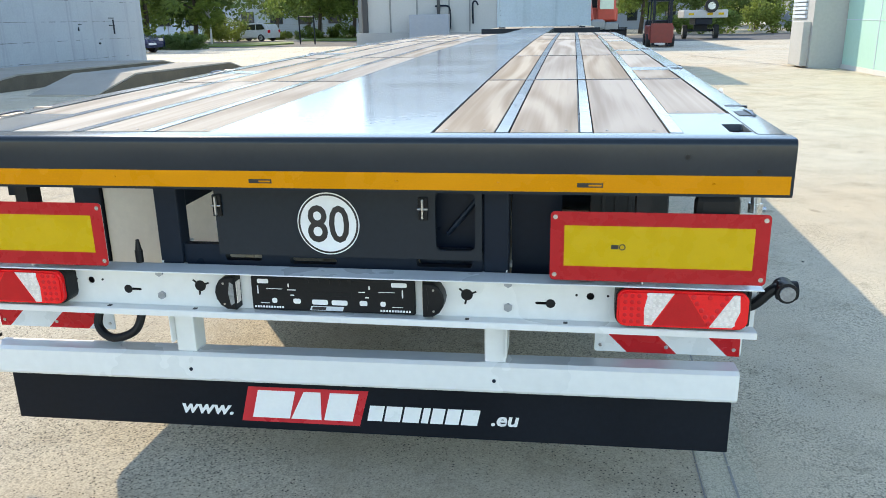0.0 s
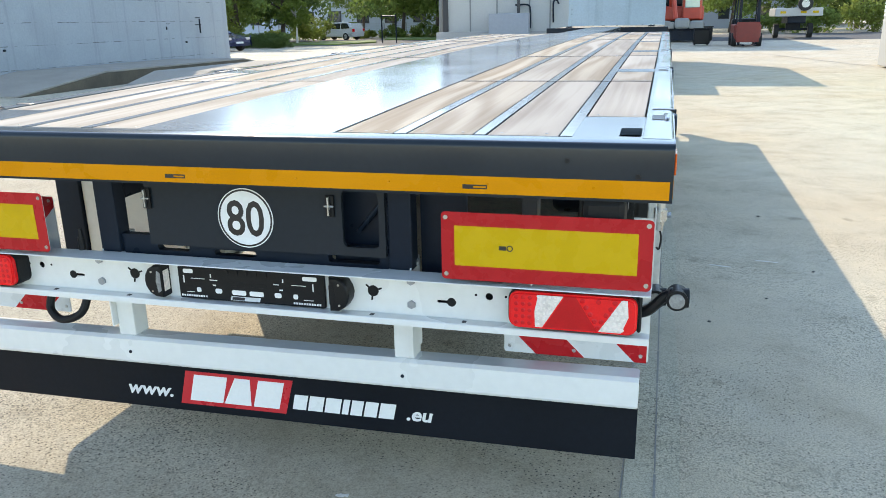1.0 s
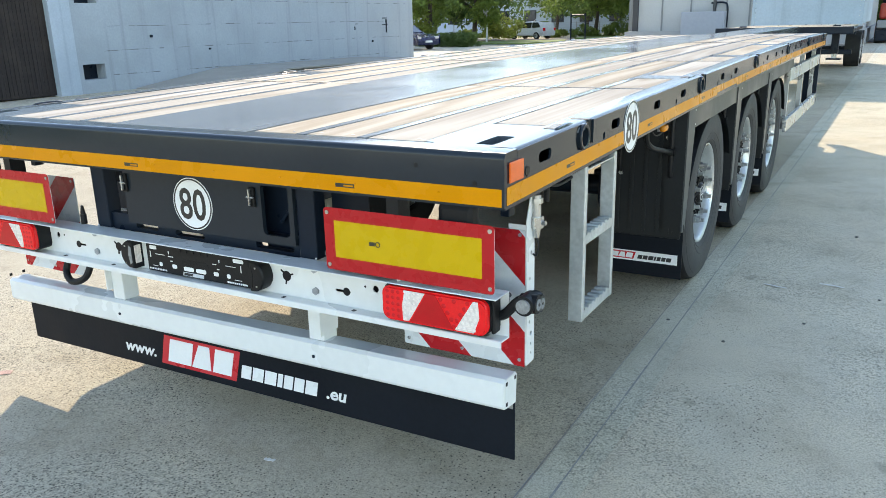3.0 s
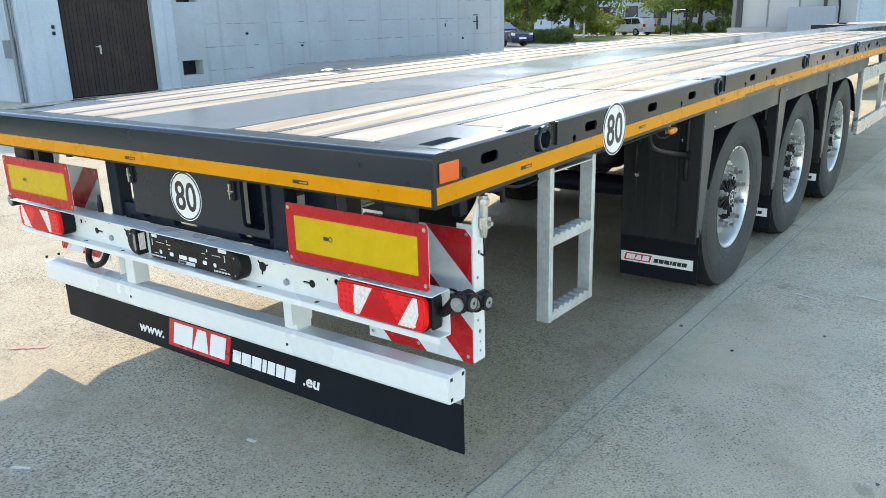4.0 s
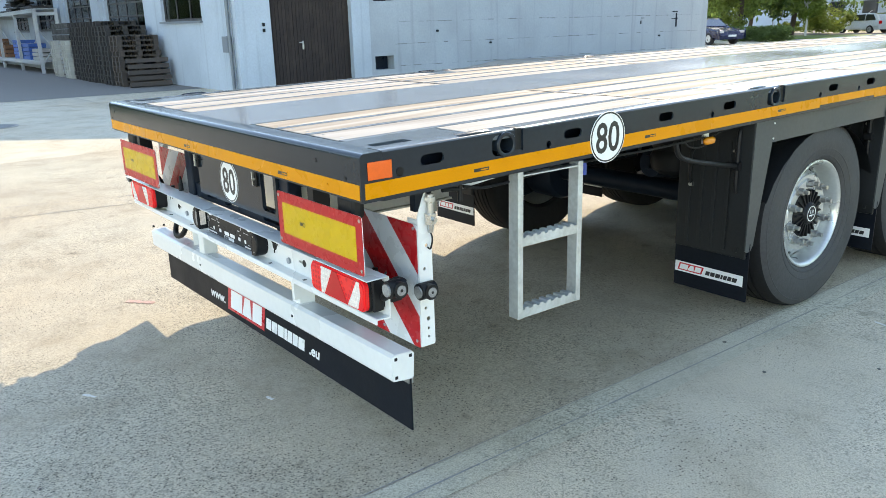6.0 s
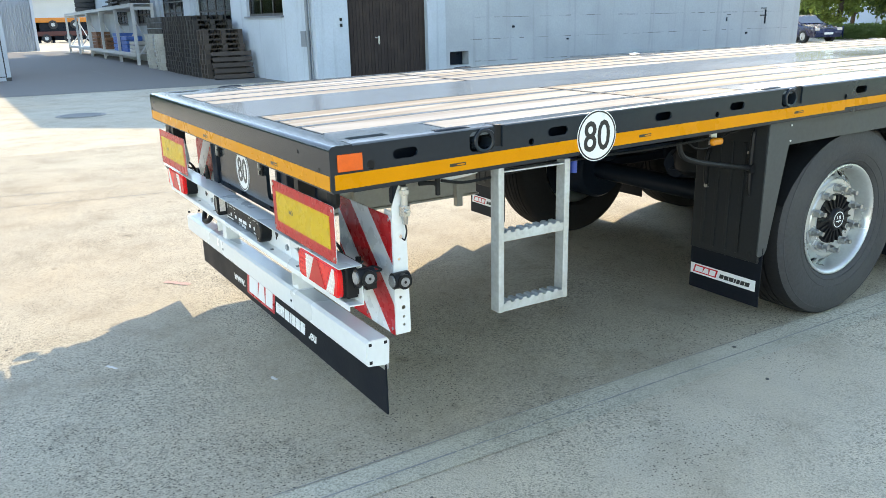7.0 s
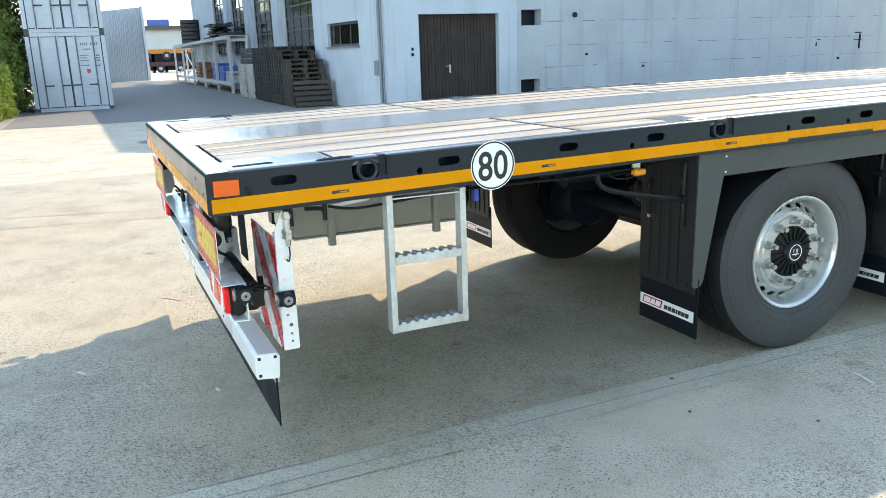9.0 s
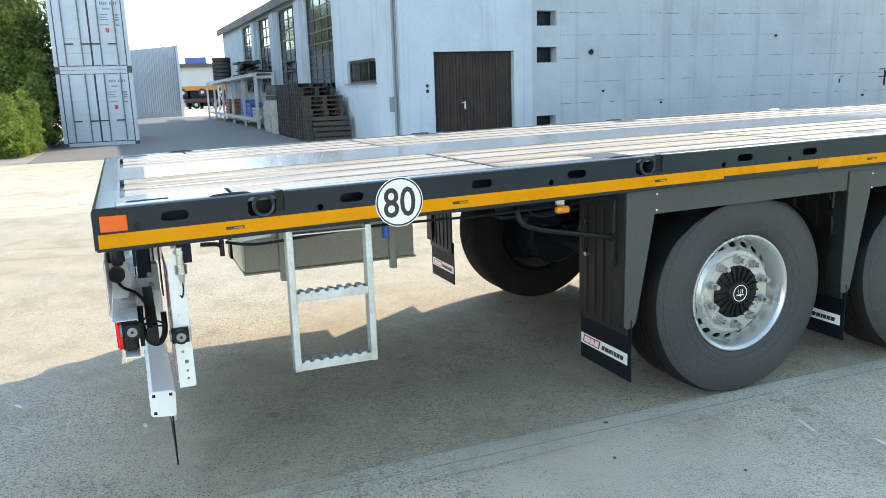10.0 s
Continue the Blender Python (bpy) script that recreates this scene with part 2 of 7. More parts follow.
BLACKPLASTIC = material("black_plastic", (0.009, 0.0095, 0.0105), 0.42, spec=0.2, vary=0.2, scale=5, fine=120, bump=0.06)
FENDERPLASTIC = material("mudguard_plastic", (0.014, 0.0155, 0.0165), 0.45, spec=0.25, vary=0.2, scale=3, fine=70, bump=0.05)
# tread and inner wall: the mudguard's shade is put into this darker rubber
SHADEDTREAD = material("shaded_tread_rubber", (0.012, 0.012, 0.0125), 0.8, spec=0.2, vary=0.25, scale=5, fine=70, bump=0.2)
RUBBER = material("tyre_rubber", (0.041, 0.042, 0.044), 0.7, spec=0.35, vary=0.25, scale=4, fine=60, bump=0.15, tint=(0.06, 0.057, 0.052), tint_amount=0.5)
FLAPRUBBER = material("flap_rubber", (0.0055, 0.0075, 0.0115), 0.5, spec=0.15, vary=0.2, scale=3, fine=60, bump=0.05)
WHITE = material("white_paint", (0.66, 0.67, 0.65), 0.3, vary=0.05, scale=2, fine=30, coat=0.3, rough_vary=0.05)
WHITEFILM = material("white_film", (0.72, 0.73, 0.72), 0.35, vary=0.04, scale=9, fine=90)
BLACKFILM = material("black_film", (0.012, 0.012, 0.013), 0.35, vary=0.1)
REDFILM = material("red_film", (0.52, 0.022, 0.03), 0.3, vary=0.07, scale=9, fine=90)
REDREFLEX = material("red_reflective", (0.40, 0.010, 0.014), 0.28, vary=0.1, scale=20, fine=260, spec=0.26)
YELLOWREFLEX = material("yellow_reflective", (0.52, 0.33, 0.004), 0.28, vary=0.08, scale=15, fine=420, spec=0.26)
AMBERREFLEX = material("amber_contour_tape", (0.6, 0.2288, 0.0023), 0.3, vary=0.1, scale=6, fine=300, spec=0.14)
SILVERREFLEX = material("white_reflective", (0.5456, 0.5808, 0.5984), 0.3, vary=0.06, scale=15, fine=300, coat=0.3)
REDLENS = material("red_lens", (0.76, 0.010, 0.013), 0.15, vary=0.1, scale=30, fine=200, coat=0.1, spec=0.35)
TRIANGLELENS = material("reflector_red", (0.46, 0.006, 0.010), 0.15, vary=0.1, scale=30, fine=200, spec=0.35)
DARKREDLENS = material("dark_red_lens", (0.55, 0.007, 0.011), 0.15, vary=0.1, scale=30, fine=200, coat=0.1, spec=0.35)
CLEARLENS = material("clear_lens", (0.66, 0.59, 0.54), 0.15, vary=0.25, scale=50, fine=120, coat=0.2)
REPEATERLENS = material("repeater_lens", (0.62, 0.22, 0.012), 0.15, vary=0.2, scale=40, fine=160, coat=0.15)
AMBERLENS = material("amber_lens", (0.70, 0.10, 0.006), 0.15, vary=0.1, scale=30, fine=200, coat=0.15)
GALVANISED = material("galvanised_steel", (0.48, 0.51, 0.51), 0.42, 0.6, vary=0.2, scale=14, fine=60)
ZINC = material("zinc_plating", (0.46, 0.47, 0.46), 0.3, 0.9, vary=0.15, scale=30, fine=90)
RIMSTEEL = material("silver_rim", (0.48, 0.50, 0.495), 0.32, 0.6, vary=0.1, scale=6, fine=60)
DECKWOOD = wood("deck_plywood", (0.455, 0.388, 0.308), (0.305, 0.243, 0.18), 0.26)
EDGESEAL = material("sealed_plywood_edge", (0.022, 0.019, 0.018), 0.8, vary=0.2, spec=0.2)
WALLCONCRETE = shuttered_wall("hall_concrete", (0.325, 0.36, 0.385))
WALLRENDER = shuttered_wall("hall_render", (0.385, 0.44, 0.49))
ASPHALT = material("asphalt", (0.09, 0.088, 0.085), 0.9, vary=0.25, scale=0.8, fine=120, bump=0.3)
BOLTGREY = material("bolt_grey", (0.30, 0.32, 0.34), 0.4, 0.5, vary=0.15)
CELLGREY = material("lamp_cell_clear", (0.72, 0.66, 0.60), 0.12, vary=0.2, coat=0.2)
LAMPGLASS = material("position_lamp_lens", (0.20, 0.21, 0.21), 0.12, vary=0.3, scale=60, fine=160, coat=0.3)
APRON = material("apron_paint", (0.055, 0.061, 0.062), 0.38, vary=0.15, scale=3, fine=50, spec=0.25)
NUTSTEEL = material("wheel_nut_steel", (0.42, 0.43, 0.42), 0.32, 0.85, vary=0.15)
# ---- mesh helpers ----
def rise(y):
    """The trailer's body stands nose-up at the rear and flattens towards its front."""
    y = min(max(y, 0.0), 9.4)
    return 0.0222 * y - 0.00145 * y * y


def part(name, bm, mat, parent=None, label="", slope=0.0, smooth=False, location=None):
    """Links a bmesh as one mesh object under a thing or a part. slope: the part follows the rise of the body."""
    if slope:
        ys = [v.co.y for v in bm.verts]
        k = math.ceil(min(ys) / 1.1) + (1 if min(ys) % 1.1 == 0 else 0)
        while max(ys) - min(ys) > 1.3 and k * 1.1 < min(max(ys), 9.5):
            bmesh.ops.bisect_plane(bm, geom=bm.verts[:] + bm.edges[:] + bm.faces[:], plane_co=(0, k * 1.1, 0), plane_no=(0, 1, 0))
            k += 1
        for v in bm.verts:
            v.co.z += rise(v.co.y)
    me = bpy.data.meshes.new(name)
    bmesh.ops.recalc_face_normals(bm, faces=bm.faces)
    bm.to_mesh(me)
    bm.free()
    if mat:
        me.materials.append(mat)
    if smooth:
        me.shade_smooth()
        me.set_sharp_from_angle(angle=radians(35))
    ob = new(name, me)
    if parent:
        ob.parent = parent
    if location:
        ob.location = location
    if label:
        ob["label"] = label
    return ob


def shared(name, me, parent, location, rz=0.0, rx=0.0, ry=0.0):
    """A further piece on the same mesh."""
    ob = new(name, me)
    ob.parent = parent
    ob.matrix_basis = pose(*location, rx, ry, rz)
    return ob


def thing(name, label, category, group="", location=(0, 0, 0), kind=""):
    ob = new(name)
    ob.empty_display_size = 0.2
    ob.location = location
    return tagged(ob, label, category, group, kind)


def box(x0, x1, y0, y1, z0, z1, bevel=0.0, bm=None, seg=2):
    own = bmesh.new()
    vs = [own.verts.new((x, y, z)) for x in (x0, x1) for y in (y0, y1) for z in (z0, z1)]
    for f in ((0, 1, 3, 2), (4, 6, 7, 5), (0, 4, 5, 1), (2, 3, 7, 6), (0, 2, 6, 4), (1, 5, 7, 3)):
        own.faces.new([vs[i] for i in f])
    if bevel:
        bmesh.ops.recalc_face_normals(own, faces=own.faces)
        bmesh.ops.bevel(own, geom=own.edges[:], offset=bevel, segments=seg, affect="EDGES", profile=0.5)
    return merge(bm, own)


def merge(bm, own):
    """Adds own to bm; gives own back where there is no bm."""
    if bm is None:
        return own
    me = bpy.data.meshes.new("t")
    own.to_mesh(me)
    own.free()
    bm.from_mesh(me)
    bpy.data.meshes.remove(me)
    return bm


def rod(p, q, r, seg=14, r2=None, bm=None, caps=True):
    own = bmesh.new()
    p, q = Vector(p), Vector(q)
    d = q - p
    bmesh.ops.create_cone(own, cap_ends=caps, segments=seg, radius1=r, radius2=r if r2 is None else r2, depth=d.length)
    m = Matrix.Translation((p + q) / 2) @ d.to_track_quat("Z", "Y").to_matrix().to_4x4()
    bmesh.ops.transform(own, matrix=m, verts=own.verts)
    return merge(bm, own)


def hose(points, r, seg=8, bm=None, steps=6):
    """A round hose or cable along smoothed points."""
    pts = [Vector(p) for p in points]
    line = []
    for i in range(len(pts) - 1):
        a, b, c, d = pts[max(i - 1, 0)], pts[i], pts[i + 1], pts[min(i + 2, len(pts) - 1)]
        for s in range(steps):
            t = s / steps
            line.append(0.5 * ((2 * b) + (c - a) * t + (2 * a - 5 * b + 4 * c - d) * t * t + (3 * b - a - 3 * c + d) * t ** 3))
    line.append(pts[-1])
    own = bmesh.new()
    rings = []
    for i, p in enumerate(line):
        d = (line[min(i + 1, len(line) - 1)] - line[max(i - 1, 0)]).normalized()
        u = d.orthogonal().normalized() if not rings else (u - d * u.dot(d)).normalized()
        w = d.cross(u)
        rings.append([own.verts.new(p + r * (math.cos(a) * u + math.sin(a) * w)) for a in (2 * math.pi * k / seg for k in range(seg))])
    for a, b in zip(rings, rings[1:]):
        for k in range(seg):
            own.faces.new((a[k], a[(k + 1) % seg], b[(k + 1) % seg], b[k]))
    own.faces.new(rings[0])
    own.faces.new(rings[-1])
    return merge(bm, own)


def lathe(profile, seg=48, bm=None, axis="X"):
    """Turns a profile of (along, radius) round the x axis."""
    own = bmesh.new()
    rings = []
    for a, r in profile:
        rings.append([own.verts.new((a, r * math.cos(2 * math.pi * k / seg), r * math.sin(2 * math.pi * k / seg))) for k in range(seg)])
    for a, b in zip(rings, rings[1:]):
        for k in range(seg):
            own.faces.new((a[k], a[(k + 1) % seg], b[(k + 1) % seg], b[k]))
    return merge(bm, own)


def ring2d(cx, cy, r, n=16):
    return [(cx + r * math.cos(2 * math.pi * k / n), cy + r * math.sin(2 * math.pi * k / n)) for k in range(n)]


def slot2d(cx, cy, length, h, n=6):
    r, s = h / 2, length / 2 - h / 2
    return [(cx + s + r * math.cos(a), cy + r * math.sin(a)) for a in (math.pi * (k / n - 0.5) for k in range(n + 1))] + \
           [(cx - s + r * math.cos(a), cy + r * math.sin(a)) for a in (math.pi * (k / n + 0.5) for k in range(n + 1))]


def rect2d(x0, x1, y0, y1, r=0.0, n=4):
    if not r:
        return [(x0, y0), (x1, y0), (x1, y1), (x0, y1)]
    out = []
    for cx, cy, a0 in ((x1 - r, y0 + r, -90), (x1 - r, y1 - r, 0), (x0 + r, y1 - r, 90), (x0 + r, y0 + r, 180)):
        out += [(cx + r * math.cos(radians(a0 + 90 * k / n)), cy + r * math.sin(radians(a0 + 90 * k / n))) for k in range(n + 1)]
    return out


def sheet(outer, holes, thick, place, bm=None):
    """A plate cut from a sheet, with holes through it. place(u, v, w) gives the point; w runs from 0 to thick."""
    own = bmesh.new()
    loops = []
    for loop in (outer, *holes):
        vs = [own.verts.new((u, v, 0)) for u, v in loop]
        loops.append(vs)
        for a, b in zip(vs, vs[1:] + vs[:1]):
            own.edges.new((a, b))
    bmesh.ops.triangle_fill(own, use_beauty=True, edges=own.edges[:])
    face_set = own.faces[:]
    back = {}
    for v in own.verts[:]:
        back[v] = own.verts.new((v.co.x, v.co.y, thick))
    for f in face_set:
        own.faces.new([back[v] for v in reversed(f.verts)])
    for vs in loops:
        for a, b in zip(vs, vs[1:] + vs[:1]):
            own.faces.new((a, b, back[b], back[a]))
    for v in own.verts:
        v.co = Vector(place(*v.co))
    return merge(bm, own)


def prism(points, place, thick, bm=None):
    return sheet(points, [], thick, place, bm)


def rear(y):
    """Sheets that face the rear: u across, v up, w towards the rear, with their back at y."""
    return lambda u, v, w: (u, y - w, v)


def side(x, s=1):
    """Sheets that face the side s: u along the trailer, v up, with their back at x."""
    return lambda u, v, w: (x + s * w, u, v)


def lettering(text, size, place, mat, parent, name="lettering", bold=0.0, shear=0.0, width=1.0, thick=0.0008, align="LEFT", slope=0.0):
    """Raised letters in the built-in font. place(u, v, w) as for sheets."""
    cu = bpy.data.curves.new("t", "FONT")
    cu.body, cu.size, cu.offset, cu.shear, cu.align_x, cu.align_y = text, size, bold, shear, align, "BOTTOM_BASELINE"
    cu.extrude, cu.resolution_u = thick / 2, 3
    ob = new("t", cu)
    me = bpy.data.meshes.new_from_object(ob.evaluated_get(bpy.context.evaluated_depsgraph_get()))
    bpy.data.objects.remove(ob)
    bm = bmesh.new()
    bm.from_mesh(me)
    bpy.data.meshes.remove(me)
    for v in bm.verts:
        v.co = Vector(place(v.co.x * width, v.co.y, v.co.z + thick / 2))
    return part(name, bm, mat, parent, slope=slope)


def badge_blocks(u, v, w, h):
    """Three large slanted blocks, the middle one narrowed at its top."""
    k = 0.26 * h
    at = lambda a, t: (u + a * w + t * k, v + t * h)
    return [[at(0.0, 0), at(0.36, 0), at(0.36, 1), at(0.0, 1)],
            [at(0.375, 0), at(0.665, 0), at(0.60, 1), at(0.44, 1)],
            [at(0.69, 0), at(0.96, 0), at(0.96, 1), at(0.69, 1)]]


def word_blocks(u, v, w, h):
    """A row of seven small slanted blocks, the fourth a narrow one."""
    k, x, out = 0.22 * h, u, []
    for part_w in (0.14, 0.15, 0.155, 0.075, 0.12, 0.13, 0.15):
        a, b = x + 0.006 * w, x + (part_w - 0.012) * w
        out.append([(a, v), (b, v), (b + k, v + h), (a + k, v + h)])
        x += part_w * w
    return out
# ---- ground ----
bm = bmesh.new()
R = 900.0
bm.faces.new([bm.verts.new(p) for p in ((-R, -R, 0), (R, -R, 0), (R, R, 0), (-R, R, 0))])
ground = tagged(part("ground", bm, GROUND), "pale concrete yard with grit, stains and joints", "ground", kind="structure")

def joint(points, width, mat=JOINT):
    """A sealed joint or seam in the yard slabs."""
    bm = bmesh.new()
    for (xa, ya), (xb, yb) in zip(points, points[1:]):
        d = Vector((xb - xa, yb - ya, 0)).normalized()
        s = Vector((-d.y, d.x, 0)) * width / 2
        n = max(1, int(math.hypot(xb - xa, yb - ya) / 0.35))
        for i in range(n):
            a = Vector((xa, ya, 0)).lerp((xb, yb, 0), i / n)
            b = Vector((xa, ya, 0)).lerp((xb, yb, 0), (i + 1) / n - random.uniform(0, 0.03) / n)
            w = random.uniform(0.45, 1.15)
            bm.faces.new([bm.verts.new(p + Vector((0, 0, 0.006))) for p in (a - s * w, b - s * w, b + s * w, a + s * w)])
    return tagged(part("trim", bm, mat), "dark sealed joint between the yard slabs", "joint", kind="structure")

joint([(1.28, -14), (1.30, 2.2), (1.34, 40)], 0.008)
joint([(1.185, -14), (1.19, 2.2), (1.22, 40)], 0.005)
joint([(-6.6, -6), (-4.95, 0), (-4.4, 2), (-3.0, 9)], 0.016)
joint([(-5.6, -6), (-4.45, 0), (-4.1, 2), (-2.8, 9)], 0.016)
joint([(-30, 3.2), (-7, 3.6)], 0.02)
joint([(-22, -2.6), (-30, 6)], 0.02)
joint([(8.4, 16.5), (5.0, 30)], 0.05)
joint([(7.6, 20.8), (14.0, 10.0)], 0.06)


def ground_sheet(name, pts, mat, label, category, z=0.006):
    bm = bmesh.new()
    bm.faces.new([bm.verts.new((x, y, z)) for x, y in pts])
    return tagged(part(name, bm, mat), label, category, kind="structure")

ground_sheet("ground", [(-8.0, -40), (1.19, -40), (1.19, 2.2), (1.225, 43), (-8.0, 43)], SHADEDSLAB, "gritty brownish concrete slab, darkened for the shade round the trailer", "ground", 0.003)
bm = bmesh.new()
random.seed(31)
left = [(1.19 + random.uniform(-0.006, 0.006) + 0.0008 * max(0, y - 2.2), y) for y in [k * 0.5 - 14 for k in range(110)]]
right = [(1.385 + random.uniform(-0.02, 0.02) + 0.001 * max(0, y - 2.2), y) for _, y in left]
vs = [[bm.verts.new((a[0], a[1], 0.0045)), bm.verts.new((b[0], b[1], 0.0045))] for a, b in zip(left, right)]
for p, q in zip(vs, vs[1:]):
    bm.faces.new((p[0], p[1], q[1], q[0]))
tagged(part("trim", bm, MORTAR), "smooth mortar strip between the yard slabs", "joint", kind="structure")
ground_sheet("road", [(-120, 47), (-13, 44.5), (60, 49), (60, 62), (-20, 60), (-120, 66)], ASPHALT, "grey asphalt road behind the yard", "road")
ROADDUST = material("grey_yard", (0.17, 0.158, 0.142), 0.9, vary=0.15, scale=0.5, fine=60, bump=0.2)

ground_sheet("road", [(-18.6, -2.6), (-18.2, 6.85), (-62, 6.85), (-62, -2.6)], ROADDUST, "worn grey asphalt lane between containers and hall", "road")
ground_sheet("pavement", [(-18.6, -3.6), (-18.58, -2.62), (-25.4, -2.62), (-25.4, -3.6)], material("brown_pavers", (0.27, 0.24, 0.20), 0.9, vary=0.2, scale=2, fine=30, bump=0.3), "strip of brown paving beside the containers", "paving")

# marks and grit lying on the yard
CHALK = material("red_chalk", (0.46, 0.29, 0.235), 0.9, vary=0.3, scale=30, fine=120)
SCRAPE = material("pale_scrape", (0.64, 0.62, 0.57), 0.9, vary=0.2, scale=30, fine=120)
random.seed(77)
def ground_mark(x, y, length, width, turn, mat, label):
    pts = []
    n = 9
    for k in range(n):
        pts.append((length * (k / (n - 1) - 0.5), width * random.uniform(0.2, 0.6)))
    for k in range(n - 1, -1, -1):
        pts.append((length * (k / (n - 1) - 0.5), -width * random.uniform(0.2, 0.6)))
    ob = part("trim", prism(pts, lambda u, v, w: (u, v, w), 0.0012), mat, location=(x, y, 0.0052))
    ob.rotation_euler = (0, 0, radians(turn))
    tagged(ob, label, "ground mark", kind="structure")
ground_mark(-1.40, 0.0, 0.19, 0.05, 40, CHALK, "short red chalk mark on the concrete")
for x, y, ln, tn in ((-0.27, -0.568, 0.075, 30), (0.291, 0.055, 0.045, 10), (1.66, 2.9, 0.13, -12), (1.95, 3.05, 0.13, -8), (2.6, 1.4, 0.05, 60), (2.9, 0.7, 0.04, 10)):
    ground_mark(x, y, ln, 0.018, tn, SCRAPE, "pale scrape on the concrete")
PEBBLE = material("dark_grit", (0.10, 0.095, 0.085), 0.9, vary=0.3, scale=20, fine=100)
for x, y, r in ((1.24, 2.09, 0.011), (1.55, 1.93, 0.009), (2.02, 4.25, 0.014), (1.87, 2.35, 0.009), (2.3, 1.1, 0.008), (2.7, 0.4, 0.007), (1.9, -0.3, 0.008), (2.2, 2.9, 0.01), (0.4, -0.9, 0.007), (-0.8, -1.0, 0.008), (2.9, 1.6, 0.007), (3.1, 0.9, 0.009), (1.5, 0.2, 0.008), (-2.2, 0.6, 0.009)):
    bm = bmesh.new()
    bmesh.ops.create_icosphere(bm, subdivisions=1, radius=r)
    for v in bm.verts:
        v.co *= random.uniform(0.7, 1.2)
        v.co.z *= 0.6
    ob = part("pebble", bm, PEBBLE, location=(x, y, r * 0.42))
    tagged(ob, "small dark pebble lying on the concrete", "stone", "pebbles on the yard")
# ---- the flatbed trailer ----
SLOPE = 1.0             # parts that follow the rise of the body
TOP, LOW, HALF, END = 1.22, 1.067, 1.287, 9.4
trailer = thing("flatbed_trailer", "anthracite extendable flatbed trailer with plywood deck and white rear bumper", "trailer")
B = dict(parent=trailer, slope=SLOPE)

# rear cross member with its folded top edge
bm = box(-HALF, HALF, -0.010, 0.07, LOW, TOP - 0.001)
bmesh.ops.bevel(bm, geom=[e for e in bm.edges if all(v.co.y < 0 and v.co.z > TOP - 0.01 for v in e.verts)], offset=0.017, segments=5, affect="EDGES", profile=0.5)
bmesh.ops.bevel(bm, geom=[e for e in bm.edges if all(v.co.y < 0 and v.co.z < LOW + 0.01 for v in e.verts)], offset=0.006, segments=2, affect="EDGES")
part("rear_crossmember", bm, ANTHRACITE, **B, smooth=True)
part("contour_tape", prism(rect2d(-1.278, 1.279, 1.076, 1.124), rear(-0.010), 0.0012), AMBERREFLEX, trailer, "amber reflective contour tape")
for u in (-0.18, 0.74):
    part("tape_mark", prism(rect2d(u, u + 0.068, 1.089, 1.101), rear(-0.0112), 0.0005), BLACKFILM, trailer)
    part("tape_mark", prism(rect2d(u + 0.03, u + 0.064, 1.0925, 1.097), rear(-0.0117), 0.0005), AMBERREFLEX, trailer)
for u, v in ((1.02, 1.172), (1.2, 1.135), (-1.2, 1.172), (-1.25, 1.135)):
    part("drain_hole", rod((u, -0.011, v), (u, -0.008, v), 0.007, 12), BLACKPLASTIC, trailer)
random.seed(3)
for i in range(9):
    u = -1.15 + i * 0.28
    part("tape_rivet", rod((u, -0.0122, 1.103 + random.uniform(-.004, .004)), (u, -0.01, 1.103), 0.004, 8), AMBERREFLEX, trailer)

